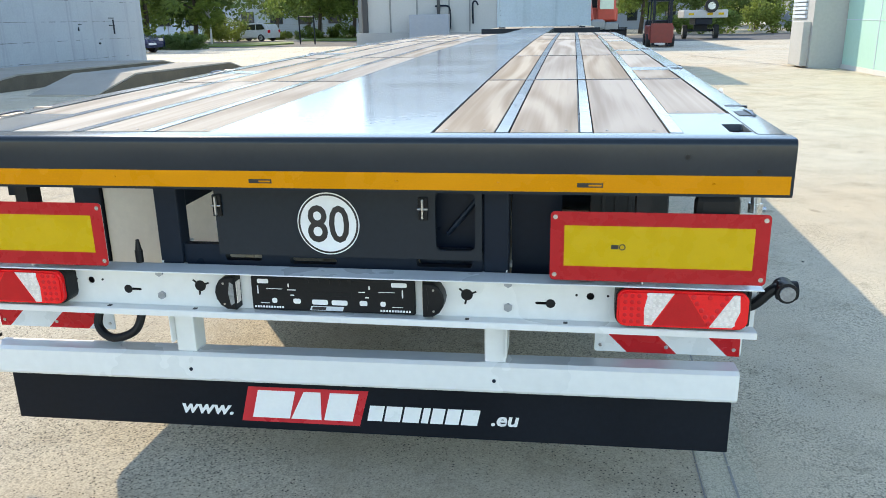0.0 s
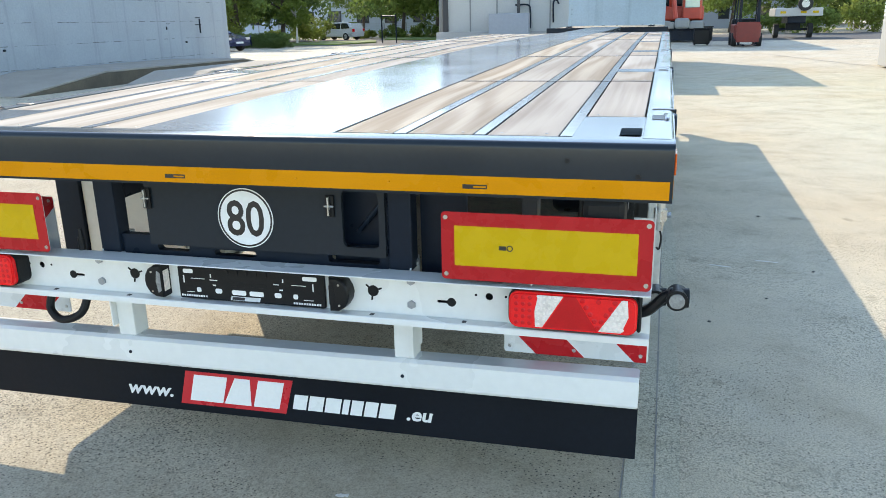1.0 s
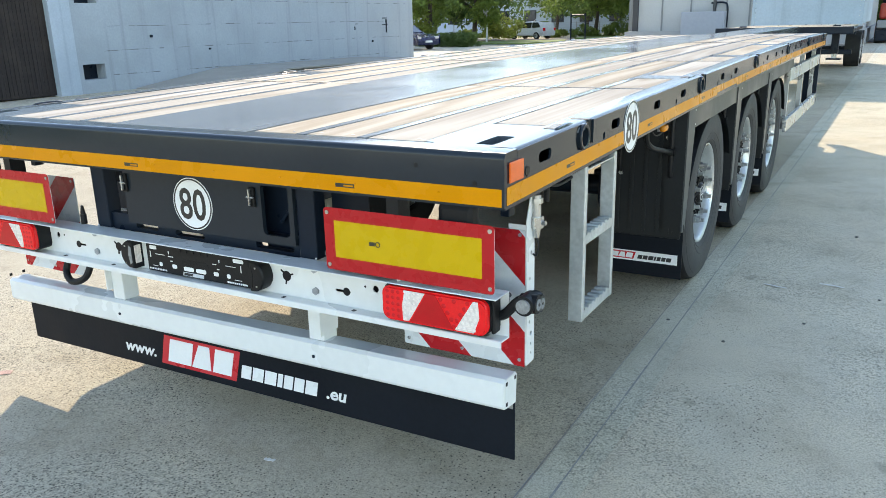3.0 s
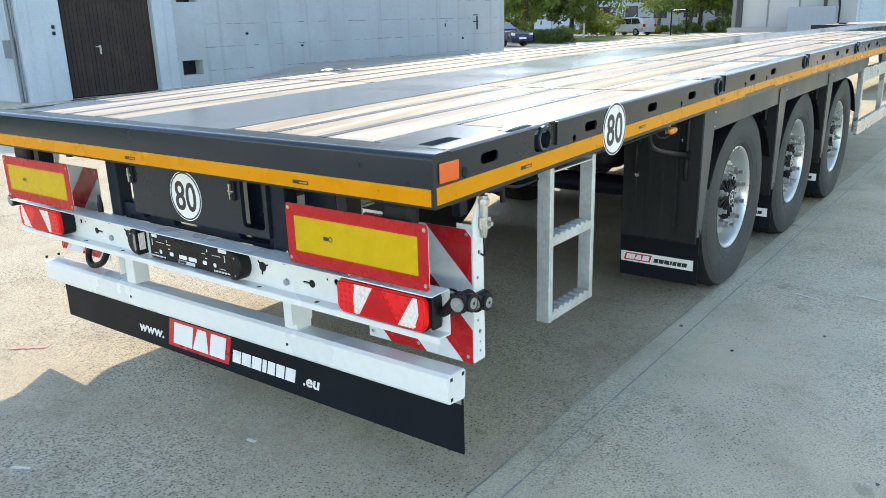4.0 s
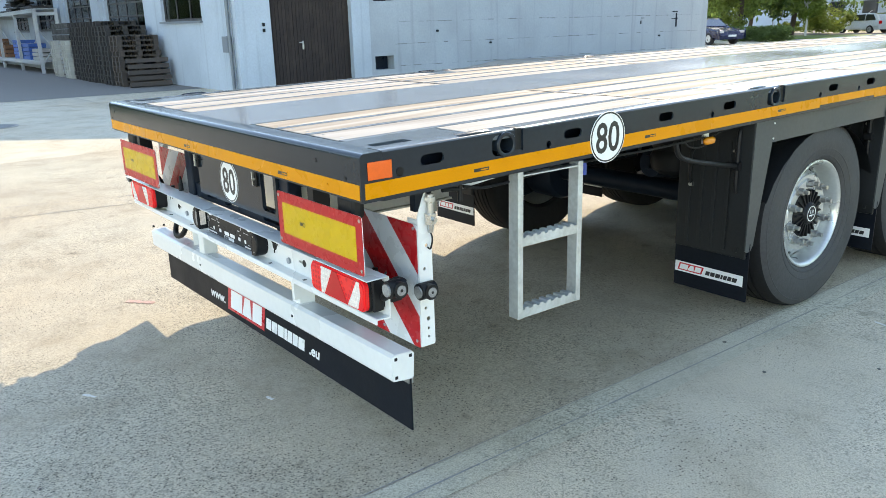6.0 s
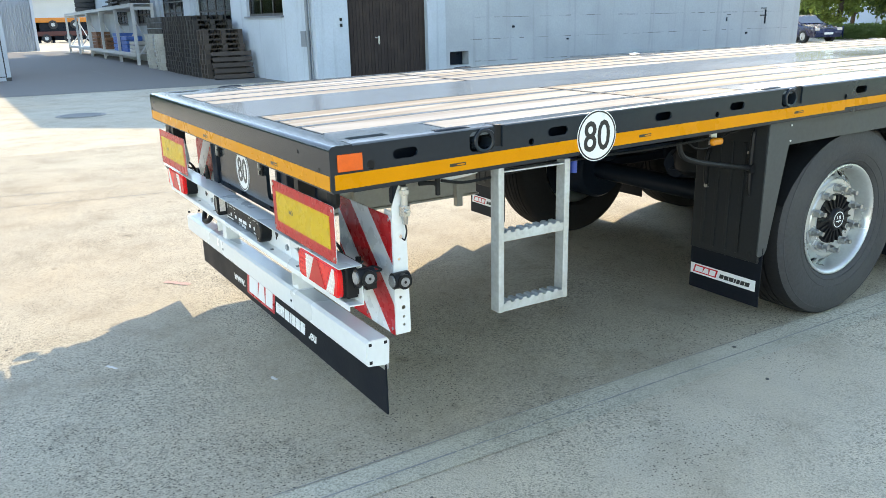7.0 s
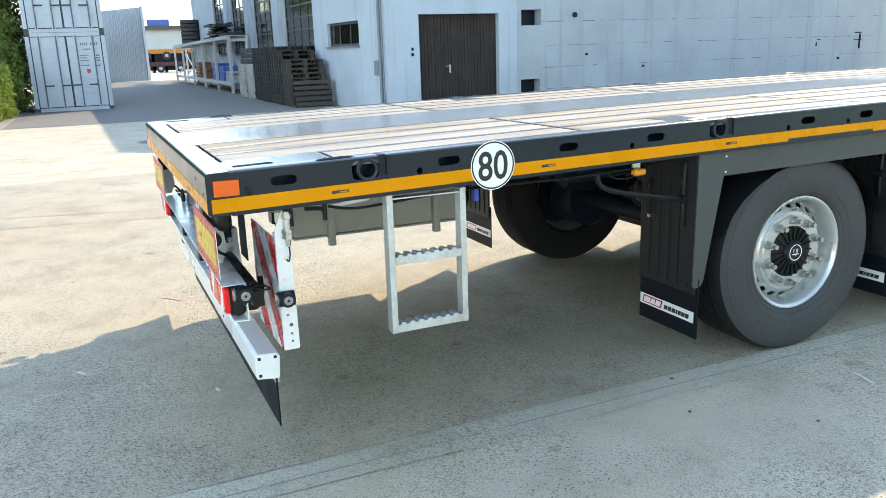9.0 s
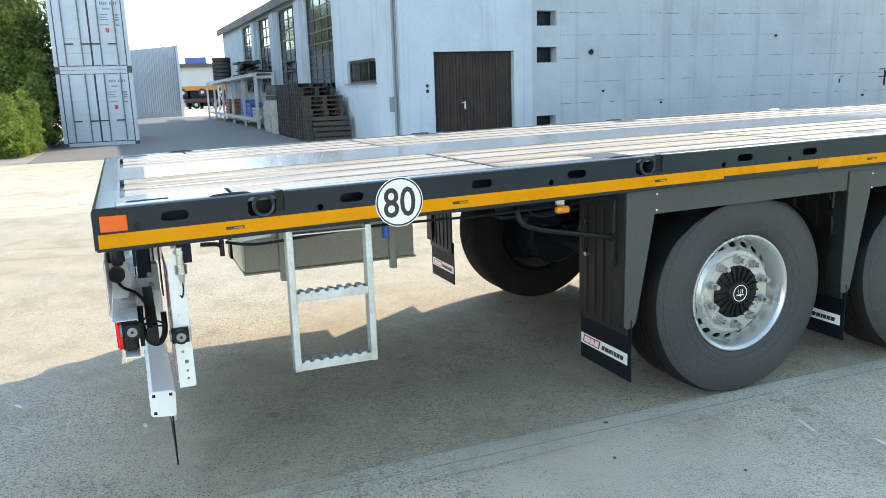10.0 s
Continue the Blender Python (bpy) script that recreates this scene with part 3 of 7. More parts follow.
# side rails: slotted webs, pockets for stakes, tape
SLOTS = [0.26, 0.905, 1.452, 1.90, 2.813, 3.213, 4.47, 4.93, 5.28, 6.2, 6.6, 7.2, 7.8, 8.3, 8.8]
DOTS = [0.781, 1.774, 2.687, 3.086, 4.3, 5.1, 6.05, 6.75, 7.5, 8.5]
POCKETS = [0.565, 2.253, 3.94, 5.63, 7.32, 9.0]
for s in (1, -1):
    holes = [slot2d(y, 1.168, 0.094, 0.033) for y in SLOTS] + [ring2d(y, 1.143, 0.0125, 12) for y in DOTS  + [0.133]]
    holes += [rect2d(y - 0.052, y + 0.052, 1.136, 1.206, 0.02) for y in POCKETS]
    bm = sheet(rect2d(0.0715, END, LOW, TOP - 0.006), holes, 0.008, side(s * (HALF - 0.008), s))
    rail = part("side_rail", bm, ANTHRACITE, **B)
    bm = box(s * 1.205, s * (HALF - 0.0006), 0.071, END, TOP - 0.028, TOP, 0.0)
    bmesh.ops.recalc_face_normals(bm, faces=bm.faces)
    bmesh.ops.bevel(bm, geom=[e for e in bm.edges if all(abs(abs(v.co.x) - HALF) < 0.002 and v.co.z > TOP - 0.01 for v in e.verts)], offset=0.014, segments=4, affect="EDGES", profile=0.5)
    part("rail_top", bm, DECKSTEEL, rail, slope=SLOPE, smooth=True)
    part("rail_web", box(s * 1.19, s * 1.2, 0.071, END, LOW, TOP - 0.03), CHASSIS, rail, slope=SLOPE)
    part("rail_lip", box(s * 1.19, s * (HALF - 0.009), 0.072, END, LOW - 0.006, LOW + 0.004), ANTHRACITE, rail, slope=SLOPE)
    for a, b in ((0.004, 2.69), (2.692, 3.27), (3.272, 6.3), (6.302, END - 0.02)):
        lo = 1.078 if b - a > 1 else 1.09
        part("contour_tape", prism(rect2d(a, b, lo, 1.127), side(s * HALF, s), 0.0012), AMBERREFLEX, rail, "amber reflective contour tape", slope=SLOPE)
    for y in (0.43, 1.32, 2.3, 3.6, 4.6, 5.5):
        part("tape_mark", prism(rect2d(y, y + 0.066, 1.096, 1.107), side(s * (HALF + 0.0012), s), 0.0005), BLACKFILM, rail, slope=SLOPE)
        part("tape_mark", prism(rect2d(y + 0.03, y + 0.062, 1.099, 1.103), side(s * (HALF + 0.0017), s), 0.0005), AMBERREFLEX, rail, slope=SLOPE)
    for y in POCKETS:
        bm = lathe([(-0.05, 0.030), (0.014, 0.030), (0.016, 0.033), (0.016, 0.040), (0.013, 0.043), (-0.05, 0.043)], 28)
        bmesh.ops.transform(bm, matrix=pose(s * (HALF - 0.006), y + 0.006, 1.172 + rise(y), 0, 0, 0 if s > 0 else 180), verts=bm.verts)
        ring = part("lashing_ring", bm, ANTHRACITE, rail, "round steel lashing ring in the side rail", smooth=True)
        part("pocket_back", box(s * 1.201, s * 1.212, y - 0.07, y + 0.07, 1.12, TOP - 0.03), BLACKPLASTIC, ring, slope=SLOPE)
        bm = box(s * 1.222, s * 1.258, y - 0.165, y - 0.07, TOP, TOP + 0.0012)
        part("pocket_slot", bm, BLACKPLASTIC, rail, slope=SLOPE)
        bm = hose([(s * 1.262, y - 0.18, TOP - 0.008), (s * 1.265, y - 0.16, TOP - 0.002), (s * 1.264, y - 0.1, TOP), (s * 1.262, y - 0.05, TOP - 0.002), (s * 1.262, y - 0.03, TOP - 0.01)], 0.008)
        part("pocket_bar", bm, ANTHRACITE, rail, "worn steel pocket bar", slope=SLOPE, smooth=True)
        part("pocket_notch", box(s * 1.218, s * (HALF + 0.0012), y + 0.052, y + 0.082, 1.145, TOP + 0.0012, 0.004), BLACKPLASTIC, rail, slope=SLOPE)
        bm = sheet(rect2d(y + 0.082, y + 0.092, 1.14, TOP - 0.002, 0.004), [], 0.008, side(s * HALF, s))
        part("pocket_cheek", bm, ANTHRACITE, rail, slope=SLOPE)
    lamp = part("side_marker_lamp", box(s * HALF, s * (HALF + 0.006), 0.014, 0.102, 1.136, 1.192, 0.003), AMBERLENS, trailer, "rectangular amber side marker")
    part("hole_plug", rod((s * (HALF - 0.006), 0.133, 1.15), (s * (HALF + 0.002), 0.133, 1.15), 0.0135, 16), BLACKPLASTIC, trailer)

# speed discs
def speed_disc(place, cu, cv, r, slope=0.0, rise=0.0):
    disc = part("speed_disc", prism(ring2d(cu, cv, r, 48), place, 0.001), WHITEFILM, trailer, "round white disc with a black ring and the number 80", slope)
    up = lambda d: (lambda u, v, w: place(u, v, w + d))
    part("disc_ring", sheet(ring2d(cu, cv, r * 0.965, 48), [ring2d(cu, cv, r * 0.905, 48)], 0.0008, up(0.001)), BLACKFILM, disc, slope=slope)
    lettering("80", r * 1.66, lambda u, v, w: up(0.001)(cu + u, cv - r * 0.575 + v, w), BLACKFILM, disc, "number", bold=r * 0.022, width=0.84, align="CENTER", slope=slope)
    return disc

speed_disc(side(HALF + 0.0014), 1.095, 1.13, 0.098, SLOPE)

# deck
part("deck_underlay", box(-1.2, 1.2, 0.071, END, TOP - 0.05, TOP - 0.026), CHASSIS, **B)
part("centre_plate", box(-0.33, 0.33, 0.071, END, TOP - 0.03, TOP - 0.001), CENTREPLATE, **B)
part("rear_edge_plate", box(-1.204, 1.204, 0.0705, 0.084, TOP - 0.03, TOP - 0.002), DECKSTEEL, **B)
SCREW = None
ROWS_Y = [(0.1, 1.570), (1.592, 3.286), (3.306, 6.076), (6.096, 7.696), (7.716, END - 0.03)]
for s in (1, -1):
    for a, b in ((0.512, 0.546), (0.746, 0.778), (0.986, 1.019)):
        part("deck_strip", box(s * a, s * b, 0.1, END, TOP - 0.03, TOP - 0.002), CENTREPLATE, **B)
    part("corner_plate", sheet([(1.0195, 0.0845), (1.204, 0.0845), (1.204, 0.462), (1.0195, 0.462)], [rect2d(1.142, 1.2, 0.105, 0.25, 0.01)], 0.02, lambda u, v, w: (s * u, v, TOP - 0.022 + w)), DECKSTEEL, **B)
    for y in POCKETS[1:]:
        part("corner_plate", box(s * 1.0195, s * 1.204, y - 0.19, y - 0.02, TOP - 0.024, TOP - 0.002), DECKSTEEL, **B)
    COLS = [(0.336, 0.507), (0.551, 0.741), (0.783, 0.981)]
    outer = [(0.478, 1.570), (1.592, 2.06), (2.236, 3.286), (3.306, 3.746), (3.923, 5.436), (5.613, 6.076), (6.096, 7.126), (7.303, 8.806), (8.983, END - 0.03)]
    runs = [(c, r) for c in COLS for r in ROWS_Y] + [((1.024, 1.199), r) for r in outer]
    for (a, b), (y0, y1) in runs:
        z0 = TOP - 0.03 + rise(y0)
        bm = box(-(b - a) / 2, (b - a) / 2, 0, y1 - y0, 0, 0.027, 0.002, seg=1)
        if y1 - y0 > 1.3:
            bmesh.ops.bisect_plane(bm, geom=bm.verts[:] + bm.edges[:] + bm.faces[:], plane_co=(0, (y1 - y0) / 2, 0), plane_no=(0, 1, 0))
        for v in bm.verts:
            v.co.z += rise(y0 + v.co.y) - rise(y0)
        board = part("plank", bm, DECKWOOD, trailer, location=(s * (a + b) / 2, y0, z0))
        board.data.materials.append(EDGESEAL)
        for f in board.data.polygons:
            f.material_index = 1 if abs(f.normal.z) < 0.3 else 0
        for yy in (0.035, y1 - y0 - 0.035):
            for u in (-0.32, 0.32):
                loc = (u * (b - a), yy, 0.0274 + rise(y0 + yy) - rise(y0))
                if SCREW is None:
                    SCREW = part("screw_head", rod((0, 0, 0), (0, 0, 0.0010), 0.0045, 10), BOLTGREY, board, location=loc).data
                else:
                    shared("screw_head", SCREW, board, loc)

# dark seams between the rows of boards
for s in (1, -1):
    for y in (1.581, 3.296, 6.086, 7.706):
        part("seam_strip", box(s * 0.336, s * 1.199, y - 0.0095, y + 0.0095, TOP - 0.025, TOP - 0.0012), BLACKPLASTIC, **B)

# rear frame under the deck
FY = 0.113
for s in (1, -1):
    part("chassis_beam", box(s * 0.48, s * 0.495, 0.146, 1.9, 0.97, LOW + 0.05), CHASSIS, **B)
    part("chassis_beam", box(s * 0.48, s * 0.495, 1.9, END + 0.4, 0.88, LOW + 0.03), CHASSIS, **B)
    part("beam_flange", box(s * 0.42, s * 0.56, 1.9, END + 0.4, 0.862, 0.879), CHASSIS, **B)
    for y in (2.0, 3.6, 5.0, 6.4):
        part("beam_rib", box(s * 0.496, s * 0.55, y, y + 0.012, 0.88, LOW + 0.02), CHASSIS, **B)
    part("rear_upright", box(s * 0.475, s * 0.55, FY, FY + 0.06, 0.80, LOW, 0.005), CHASSIS, trailer)
# stowage box slung under the deck, with a lip, a dark end plate and hangers
BOXGREY = material("grey_box_paint", (0.34, 0.335, 0.305), 0.45, vary=0.12, scale=3, fine=40)
trough = part("stowage_box", box(-1.23, -0.645, 0.73, 1.84, 0.497, 1.0, 0.006), BOXGREY, trailer, "grey folded steel stowage box slung under the deck")
part("box_lip", box(-1.232, -0.63, 0.72, 1.85, 0.485, 0.496), BOXGREY, trough)
part("box_end", box(-1.235, -1.12, 0.70, 0.729, 0.5, 1.0, 0.004), CHASSIS, trough)
# added panel: its cream colour carries the light bounced up from the ground
part("box_door", box(-1.118, -0.65, 0.716, 0.7295, 0.51, 0.99, 0.004), material("bounced_light_cream", (0.74, 0.69, 0.60), 0.5, vary=0.06, scale=3, fine=40), trough, "added cream end panel, pale for light bounced off the ground")
for y in (0.94, 1.66):
    part("box_hanger", box(-0.644, -0.60, y, y + 0.045, 0.43, 1.06, 0.004), BOXGREY, trough)
part("rear_lower_rail", sheet(rect2d(-0.5, 0.5, 0.795, 0.862), [rect2d(-0.34, -0.22, 0.812, 0.838, 0.01), rect2d(-0.13, 0.02, 0.806, 0.826, 0.008), rect2d(0.27, 0.44, 0.808, 0.84, 0.01)], 0.03, rear(FY + 0.045)), CHASSIS, trailer)
door = part("rear_panel", sheet(rect2d(-0.345, 0.472, 0.84, LOW - 0.004, 0.006), [rect2d(0.335, 0.452, 0.868, 1.045, 0.018)], 0.016, rear(FY + 0.004)), ANTHRACITE, trailer, "dark hinged rear panel")
for u in (-0.335, 0.30):
    latch = part("latch", box(u - 0.014, u + 0.014, FY - 0.022, FY - 0.012, 0.962, 1.03, 0.003), BLACKPLASTIC, door)
    part("latch_lever", box(u - 0.003, u + 0.003, FY - 0.034, FY - 0.023, 0.968, 1.026, 0.002), ZINC, latch)
    part("latch_lever", box(u - 0.016, u + 0.016, FY - 0.03, FY - 0.023, 0.994, 1.0, 0.002), ZINC, latch)
speed_disc(rear(FY - 0.012), 0.010, 0.944, 0.096)
part("inner_bulkhead", box(0.27, 0.476, 0.185, 0.19, 0.72, LOW), CHASSIS, trailer)
part("bulkhead_strut", rod((0.36, 0.165, 0.9), (0.46, 0.172, 1.02), 0.008, 8), CHASSIS, trailer)
for s in (1, -1):
    part("rear_gusset", box(s * 0.551, s * (0.70 if s > 0 else 0.58), 0.205, 0.21, 0.745 if s > 0 else 0.84, LOW), CHASSIS, trailer)
part("cross_tube", box(-1.15, 1.15, 0.24, 0.30, LOW - 0.035, LOW - 0.002), GREYSTEEL, trailer)
for y in (0.7, 1.5, 2.3, 3.6, 4.9, 6.2, 7.5, 8.8):
    part("cross_bearer", box(-1.19, 1.19, y, y + 0.05, LOW, TOP - 0.05), CHASSIS, **B)

# marker boards
for s in (1, -1):
    a, b = (0.672, 1.248) if s > 0 else (-1.238, -0.662)
    board = part("marker_board", prism(rect2d(a + 0.001, b - 0.001, 0.822, 1.017, 0.012), rear(0.012), 0.003), WHITEFILM, trailer, "rear marker board, yellow reflective field in a red frame")
    part("red_field", prism(rect2d(a, b, 0.821, 1.018, 0.012), rear(0.009), 0.0008), REDREFLEX, board)
    part("yellow_field", prism(rect2d(a + 0.038, b - 0.038, 0.863, 0.979), rear(0.0082), 0.0008), YELLOWREFLEX, board)
    part("approval_mark", prism(rect2d(a + 0.165, a + 0.185, 0.914, 0.926), rear(0.0074), 0.0005), BLACKFILM, board)
    part("approval_mark", sheet(ring2d(a + 0.195, 0.920, 0.009, 16), [ring2d(a + 0.195, 0.920, 0.006, 16)], 0.0005, rear(0.0074)), BLACKFILM, board)
    for u in (a + 0.013, b - 0.013):
        for v in (0.837, 1.002):
            part("screw", rod((u, 0.009, v), (u, 0.0065, v), 0.0065, 12), ZINC, board)
    # bracket behind the board
    part("board_bracket", box(s * 0.9, s * 0.94, 0.0125, 0.075, 0.96, LOW - 0.002), BLACKPLASTIC, trailer)
    part("board_bracket", box(s * 1.055, s * 1.175, 0.03, 0.075, 0.985, LOW - 0.002, 0.02), BLACKPLASTIC, trailer)

# white light bar
BAR = 0.095
holes = [ring2d(s * 0.427 * (1 if s > 0 else 0.98), 0.735, 0.017, 14) for s in (1, -1)] + [slot2d(0.66, 0.716, 0.06, 0.009), slot2d(-0.65, 0.716, 0.06, 0.009)] + [ring2d(s * 0.79, 0.742, 0.0115, 12) for s in (1, -1)]
bar = part("light_bar", sheet(rect2d(-1.25, 1.25, 0.665, 0.802), holes, 0.004, rear(BAR + 0.004)), WHITE, trailer, "white pressed steel light bar")
part("upper_flange", box(-1.25, 1.25, 0.012, BAR + 0.004, 0.802, 0.806, 0.0015), WHITE, bar)
part("lower_flange", prism([(BAR + 0.004, 0.661), (BAR + 0.004, 0.665), (0.045, 0.669), (0.042, 0.666), (0.042, 0.649), (0.046, 0.649), (0.046, 0.664)], lambda u, v, w: (-1.25 + w, u, v), 2.5), WHITE, bar)
for s in (1, -1):
    for v in (0.776, 0.70):
        part("bolt", rod((s * 0.55, BAR, v), (s * 0.55, BAR - 0.008, v), 0.0135, 6), BOLTGREY, bar)
    x = 0.427 if s > 0 else -0.418
    # black disc and arms fill the star-shaped hole so that it stays dark
    part("grommet", rod((x, BAR + 0.002, 0.735), (x, BAR - 0.0015, 0.735), 0.018, 14), BLACKPLASTIC, bar)
    for a in (20, 140, 260):
        c, d = math.cos(radians(a)), math.sin(radians(a))
        part("grommet_tab", rod((x + 0.015 * c, BAR - 0.001, 0.735 + 0.015 * d), (x + 0.03 * c, BAR - 0.001, 0.735 + 0.03 * d), 0.003, 6), BLACKPLASTIC, bar)
    x = s * 0.675 if s > 0 else -0.665
    part("keyhole", rod((x, BAR + 0.002, 0.716), (x, BAR - 0.0012, 0.716), 0.014, 14), BLACKPLASTIC, bar)
    # added dark box that keeps bright ground from showing through the bar's holes
    part("bar_conduit", box(s * 0.4, s * 1.22, BAR + 0.03, BAR + 0.07, 0.70, 0.76), BLACKPLASTIC, bar)
    for a in (0.75, 0.84):
        part("drain_hole", rod((s * a, BAR + 0.001, 0.745), (s * a, BAR - 0.001, 0.745), 0.004, 8), BLACKPLASTIC, bar)
    part("flange_notch", box(s * 0.43 - 0.006, s * 0.43 + 0.006, 0.06, 0.074, 0.660, 0.6690), BLACKPLASTIC, bar)
    part("flange_notch", box(s * 0.72 - 0.006, s * 0.72 + 0.006, 0.06, 0.074, 0.660, 0.6690), BLACKPLASTIC, bar)

# tail lamps
CELL = []
for mat_ in (DARKREDLENS, CELLGREY):
    ob = part("lamp_cell", rod((0, 0, 0), (0, -0.0017, 0), 0.0075, 10, 0.005), mat_)
    CELL.append(ob.data)
    bpy.data.objects.remove(ob)
for s in (1, -1):
    x0, x1, z0, z1 = (0.864, 1.212, 0.679, 0.795) if s > 0 else (0.846, 1.194, 0.679, 0.795)
    m = lambda u: s * u
    def shell(a, b, c, d, back, face_y, r):
        bm = prism([(m(u), v) for u, v in rect2d(a, b, c, d, r, 6)], rear(back), back - face_y)
        bmesh.ops.recalc_face_normals(bm, faces=bm.faces)
        bmesh.ops.dissolve_limit(bm, angle_limit=0.01, verts=bm.verts, edges=bm.edges)
        bmesh.ops.bevel(bm, geom=[e for e in bm.edges if all(v.co.y < face_y + 0.001 for v in e.verts)], offset=0.006, segments=3, affect="EDGES")
        return bm
    lamp = part("tail_lamp", shell(x0 - 0.006, x1 + 0.008, z0, z1, BAR, 0.034, 0.03), BLACKPLASTIC, trailer, "rectangular multi-section tail lamp, red with clear fields")
    part("lens_cover", shell(x0 - 0.002, x1 + 0.005, z0 + 0.004, z1 - 0.004, 0.08, 0.0205, 0.027), REDLENS, lamp)
    face = lambda u, v, w: (m(u), 0.0206 - w, v)
    zl, zh = z0 + 0.011, z1 - 0.009
    zm = (zl + zh) / 2
    part("clear_field", prism([(x0 + 0.074, zl), (x0 + 0.094, zl), (x0 + 0.152, zh), (x0 + 0.082, zh), (x0 + 0.072, zm)], face, 0.0012), CLEARLENS, lamp)
    part("reflector_triangle", prism([(x0 + 0.098, zl), (x0 + 0.246, zl), (x0 + 0.186, zh), (x0 + 0.156, zh)], face, 0.0016), TRIANGLELENS, lamp)
    part("clear_field", prism([(x0 + 0.25, zl), (x0 + 0.312, zl), (x0 + 0.330, zm), (x0 + 0.326, zh), (x0 + 0.310, zh)], face, 0.0012), CLEARLENS, lamp)
    cells = []
    for i in range(3):
        for j in range(5):
            cells.append((m(x0 + 0.020 + i * 0.019), zl + 0.01 + j * 0.019, 0.85, 0))
    for j in range(5):          # red cells round the upturned triangle
        v = zh - 0.009 - j * 0.019
        half = 0.062 * (v - zl) / (zh - zl)
        for u in ([-half + 0.012, 0.0, half - 0.012] if j == 0 else [-half + 0.01, half - 0.01] if half > 0.012 else [0.0]):
            cells.append((m(x0 + 0.248 + u), v, 1.0, 0))
    for j in range(6):          # clear cells in both white fields
        v = zl + 0.009 + j * 0.0165
        q = (v - zl) / (zh - zl)
        a, b = 0.26 + 0.058 * q, 0.318 + 0.006 * q
        for i in range(4):
            if a + 0.016 * i < b:
                cells.append((m(x0 + a + 0.016 * i), v, 0.75, 1))
        a, b = 0.082, 0.088 + 0.056 * q
        for i in range(4):
            if a + 0.016 * i < b:
                cells.append((m(x0 + a + 0.016 * i), v, 0.65, 1))
    for u, v, k, kind in cells:
        ob = shared("lamp_cell", CELL[kind], lamp, (u, 0.0206 - 0.0012 * kind, v))
        ob.scale = (k, 1, k)
    part("lamp_gasket", box(m(x1 + 0.004), m(x1 + 0.016), 0.048, 0.09, z0 + 0.004, z1 - 0.004, 0.006), BLACKPLASTIC, lamp)

# number plate carrier and its lamps
carrier = part("plate_carrier", box(-0.244, 0.272, BAR - 0.016, BAR - 0.001, 0.676, 0.786, 0.005), BLACKPLASTIC, trailer, "empty black number plate carrier with white fittings")
face = rear(BAR - 0.016)
WHITES = [(-0.222, 0.036, 0.762, 0.014), (0.20, 0.048, 0.762, 0.014), (-0.05, 0.05, 0.708, 0.016), (0.012, 0.05, 0.708, 0.016),
          (-0.178, 0.016, 0.709, 0.016), (-0.11, 0.024, 0.709, 0.016), (0.165, 0.016, 0.709, 0.016), (0.1, 0.024, 0.709, 0.016),
          (-0.195, 0.05, 0.738, 0.002), (0.16, 0.05, 0.738, 0.002), (-0.128, 0.028, 0.736, 0.003), (0.098, 0.02, 0.736, 0.003),
          (-0.224, 0.004, 0.734, 0.026), (0.232, 0.004, 0.734, 0.026), (-0.215, 0.028, 0.7, 0.002), (0.2, 0.034, 0.7, 0.002), (-0.118, 0.012, 0.728, 0.004), (0.118, 0.012, 0.728, 0.004),
          (-0.125, 0.004, 0.75, 0.012), (0.13, 0.004, 0.75, 0.012)]
for u, w, v, h in WHITES:
    v += 0.009 if v > 0.73 else 0.0
    part("carrier_fitting", prism(rect2d(u, u + w, v - h / 2, v + h / 2, min(w, h) * 0.3, 2), face, 0.001), WHITEFILM, carrier)
for u in (-0.055, -0.022, 0.012, 0.046, 0.08):
    part("carrier_hook", rod((u - 0.01, BAR - 0.017, 0.775), (u - 0.01, BAR - 0.02, 0.775), 0.009, 10), BLACKPLASTIC, carrier)
part("carrier_recess", sheet(rect2d(-0.06, 0.075, 0.726, 0.742), [rect2d(-0.052, -0.004, 0.729, 0.739), rect2d(0.02, 0.068, 0.729, 0.739)], 0.001, face), BLACKPLASTIC, carrier)
for u in (-0.236, 0.164):       # unreadable web address
    bm = bmesh.new()
    for i in range(11):
        prism(rect2d(u + i * 0.0088, u + i * 0.0088 + 0.006, 0.684, 0.6905), face, 0.0006, bm)
    part("carrier_print", bm, WHITEFILM, carrier)
part("carrier_badge", prism([(-0.058, 0.681), (0.046, 0.681), (0.05, 0.695), (-0.054, 0.695)], face, 0.0008), SILVERREFLEX, carrier)
part("carrier_badge", prism([(-0.052, 0.683), (-0.008, 0.683), (-0.005, 0.693), (-0.049, 0.693)], rear(BAR - 0.0168), 0.0006), BLACKFILM, carrier)
for ob in (carrier, *carrier.children):
    ob.data.transform(Matrix.Translation((0, 0, -0.008)))
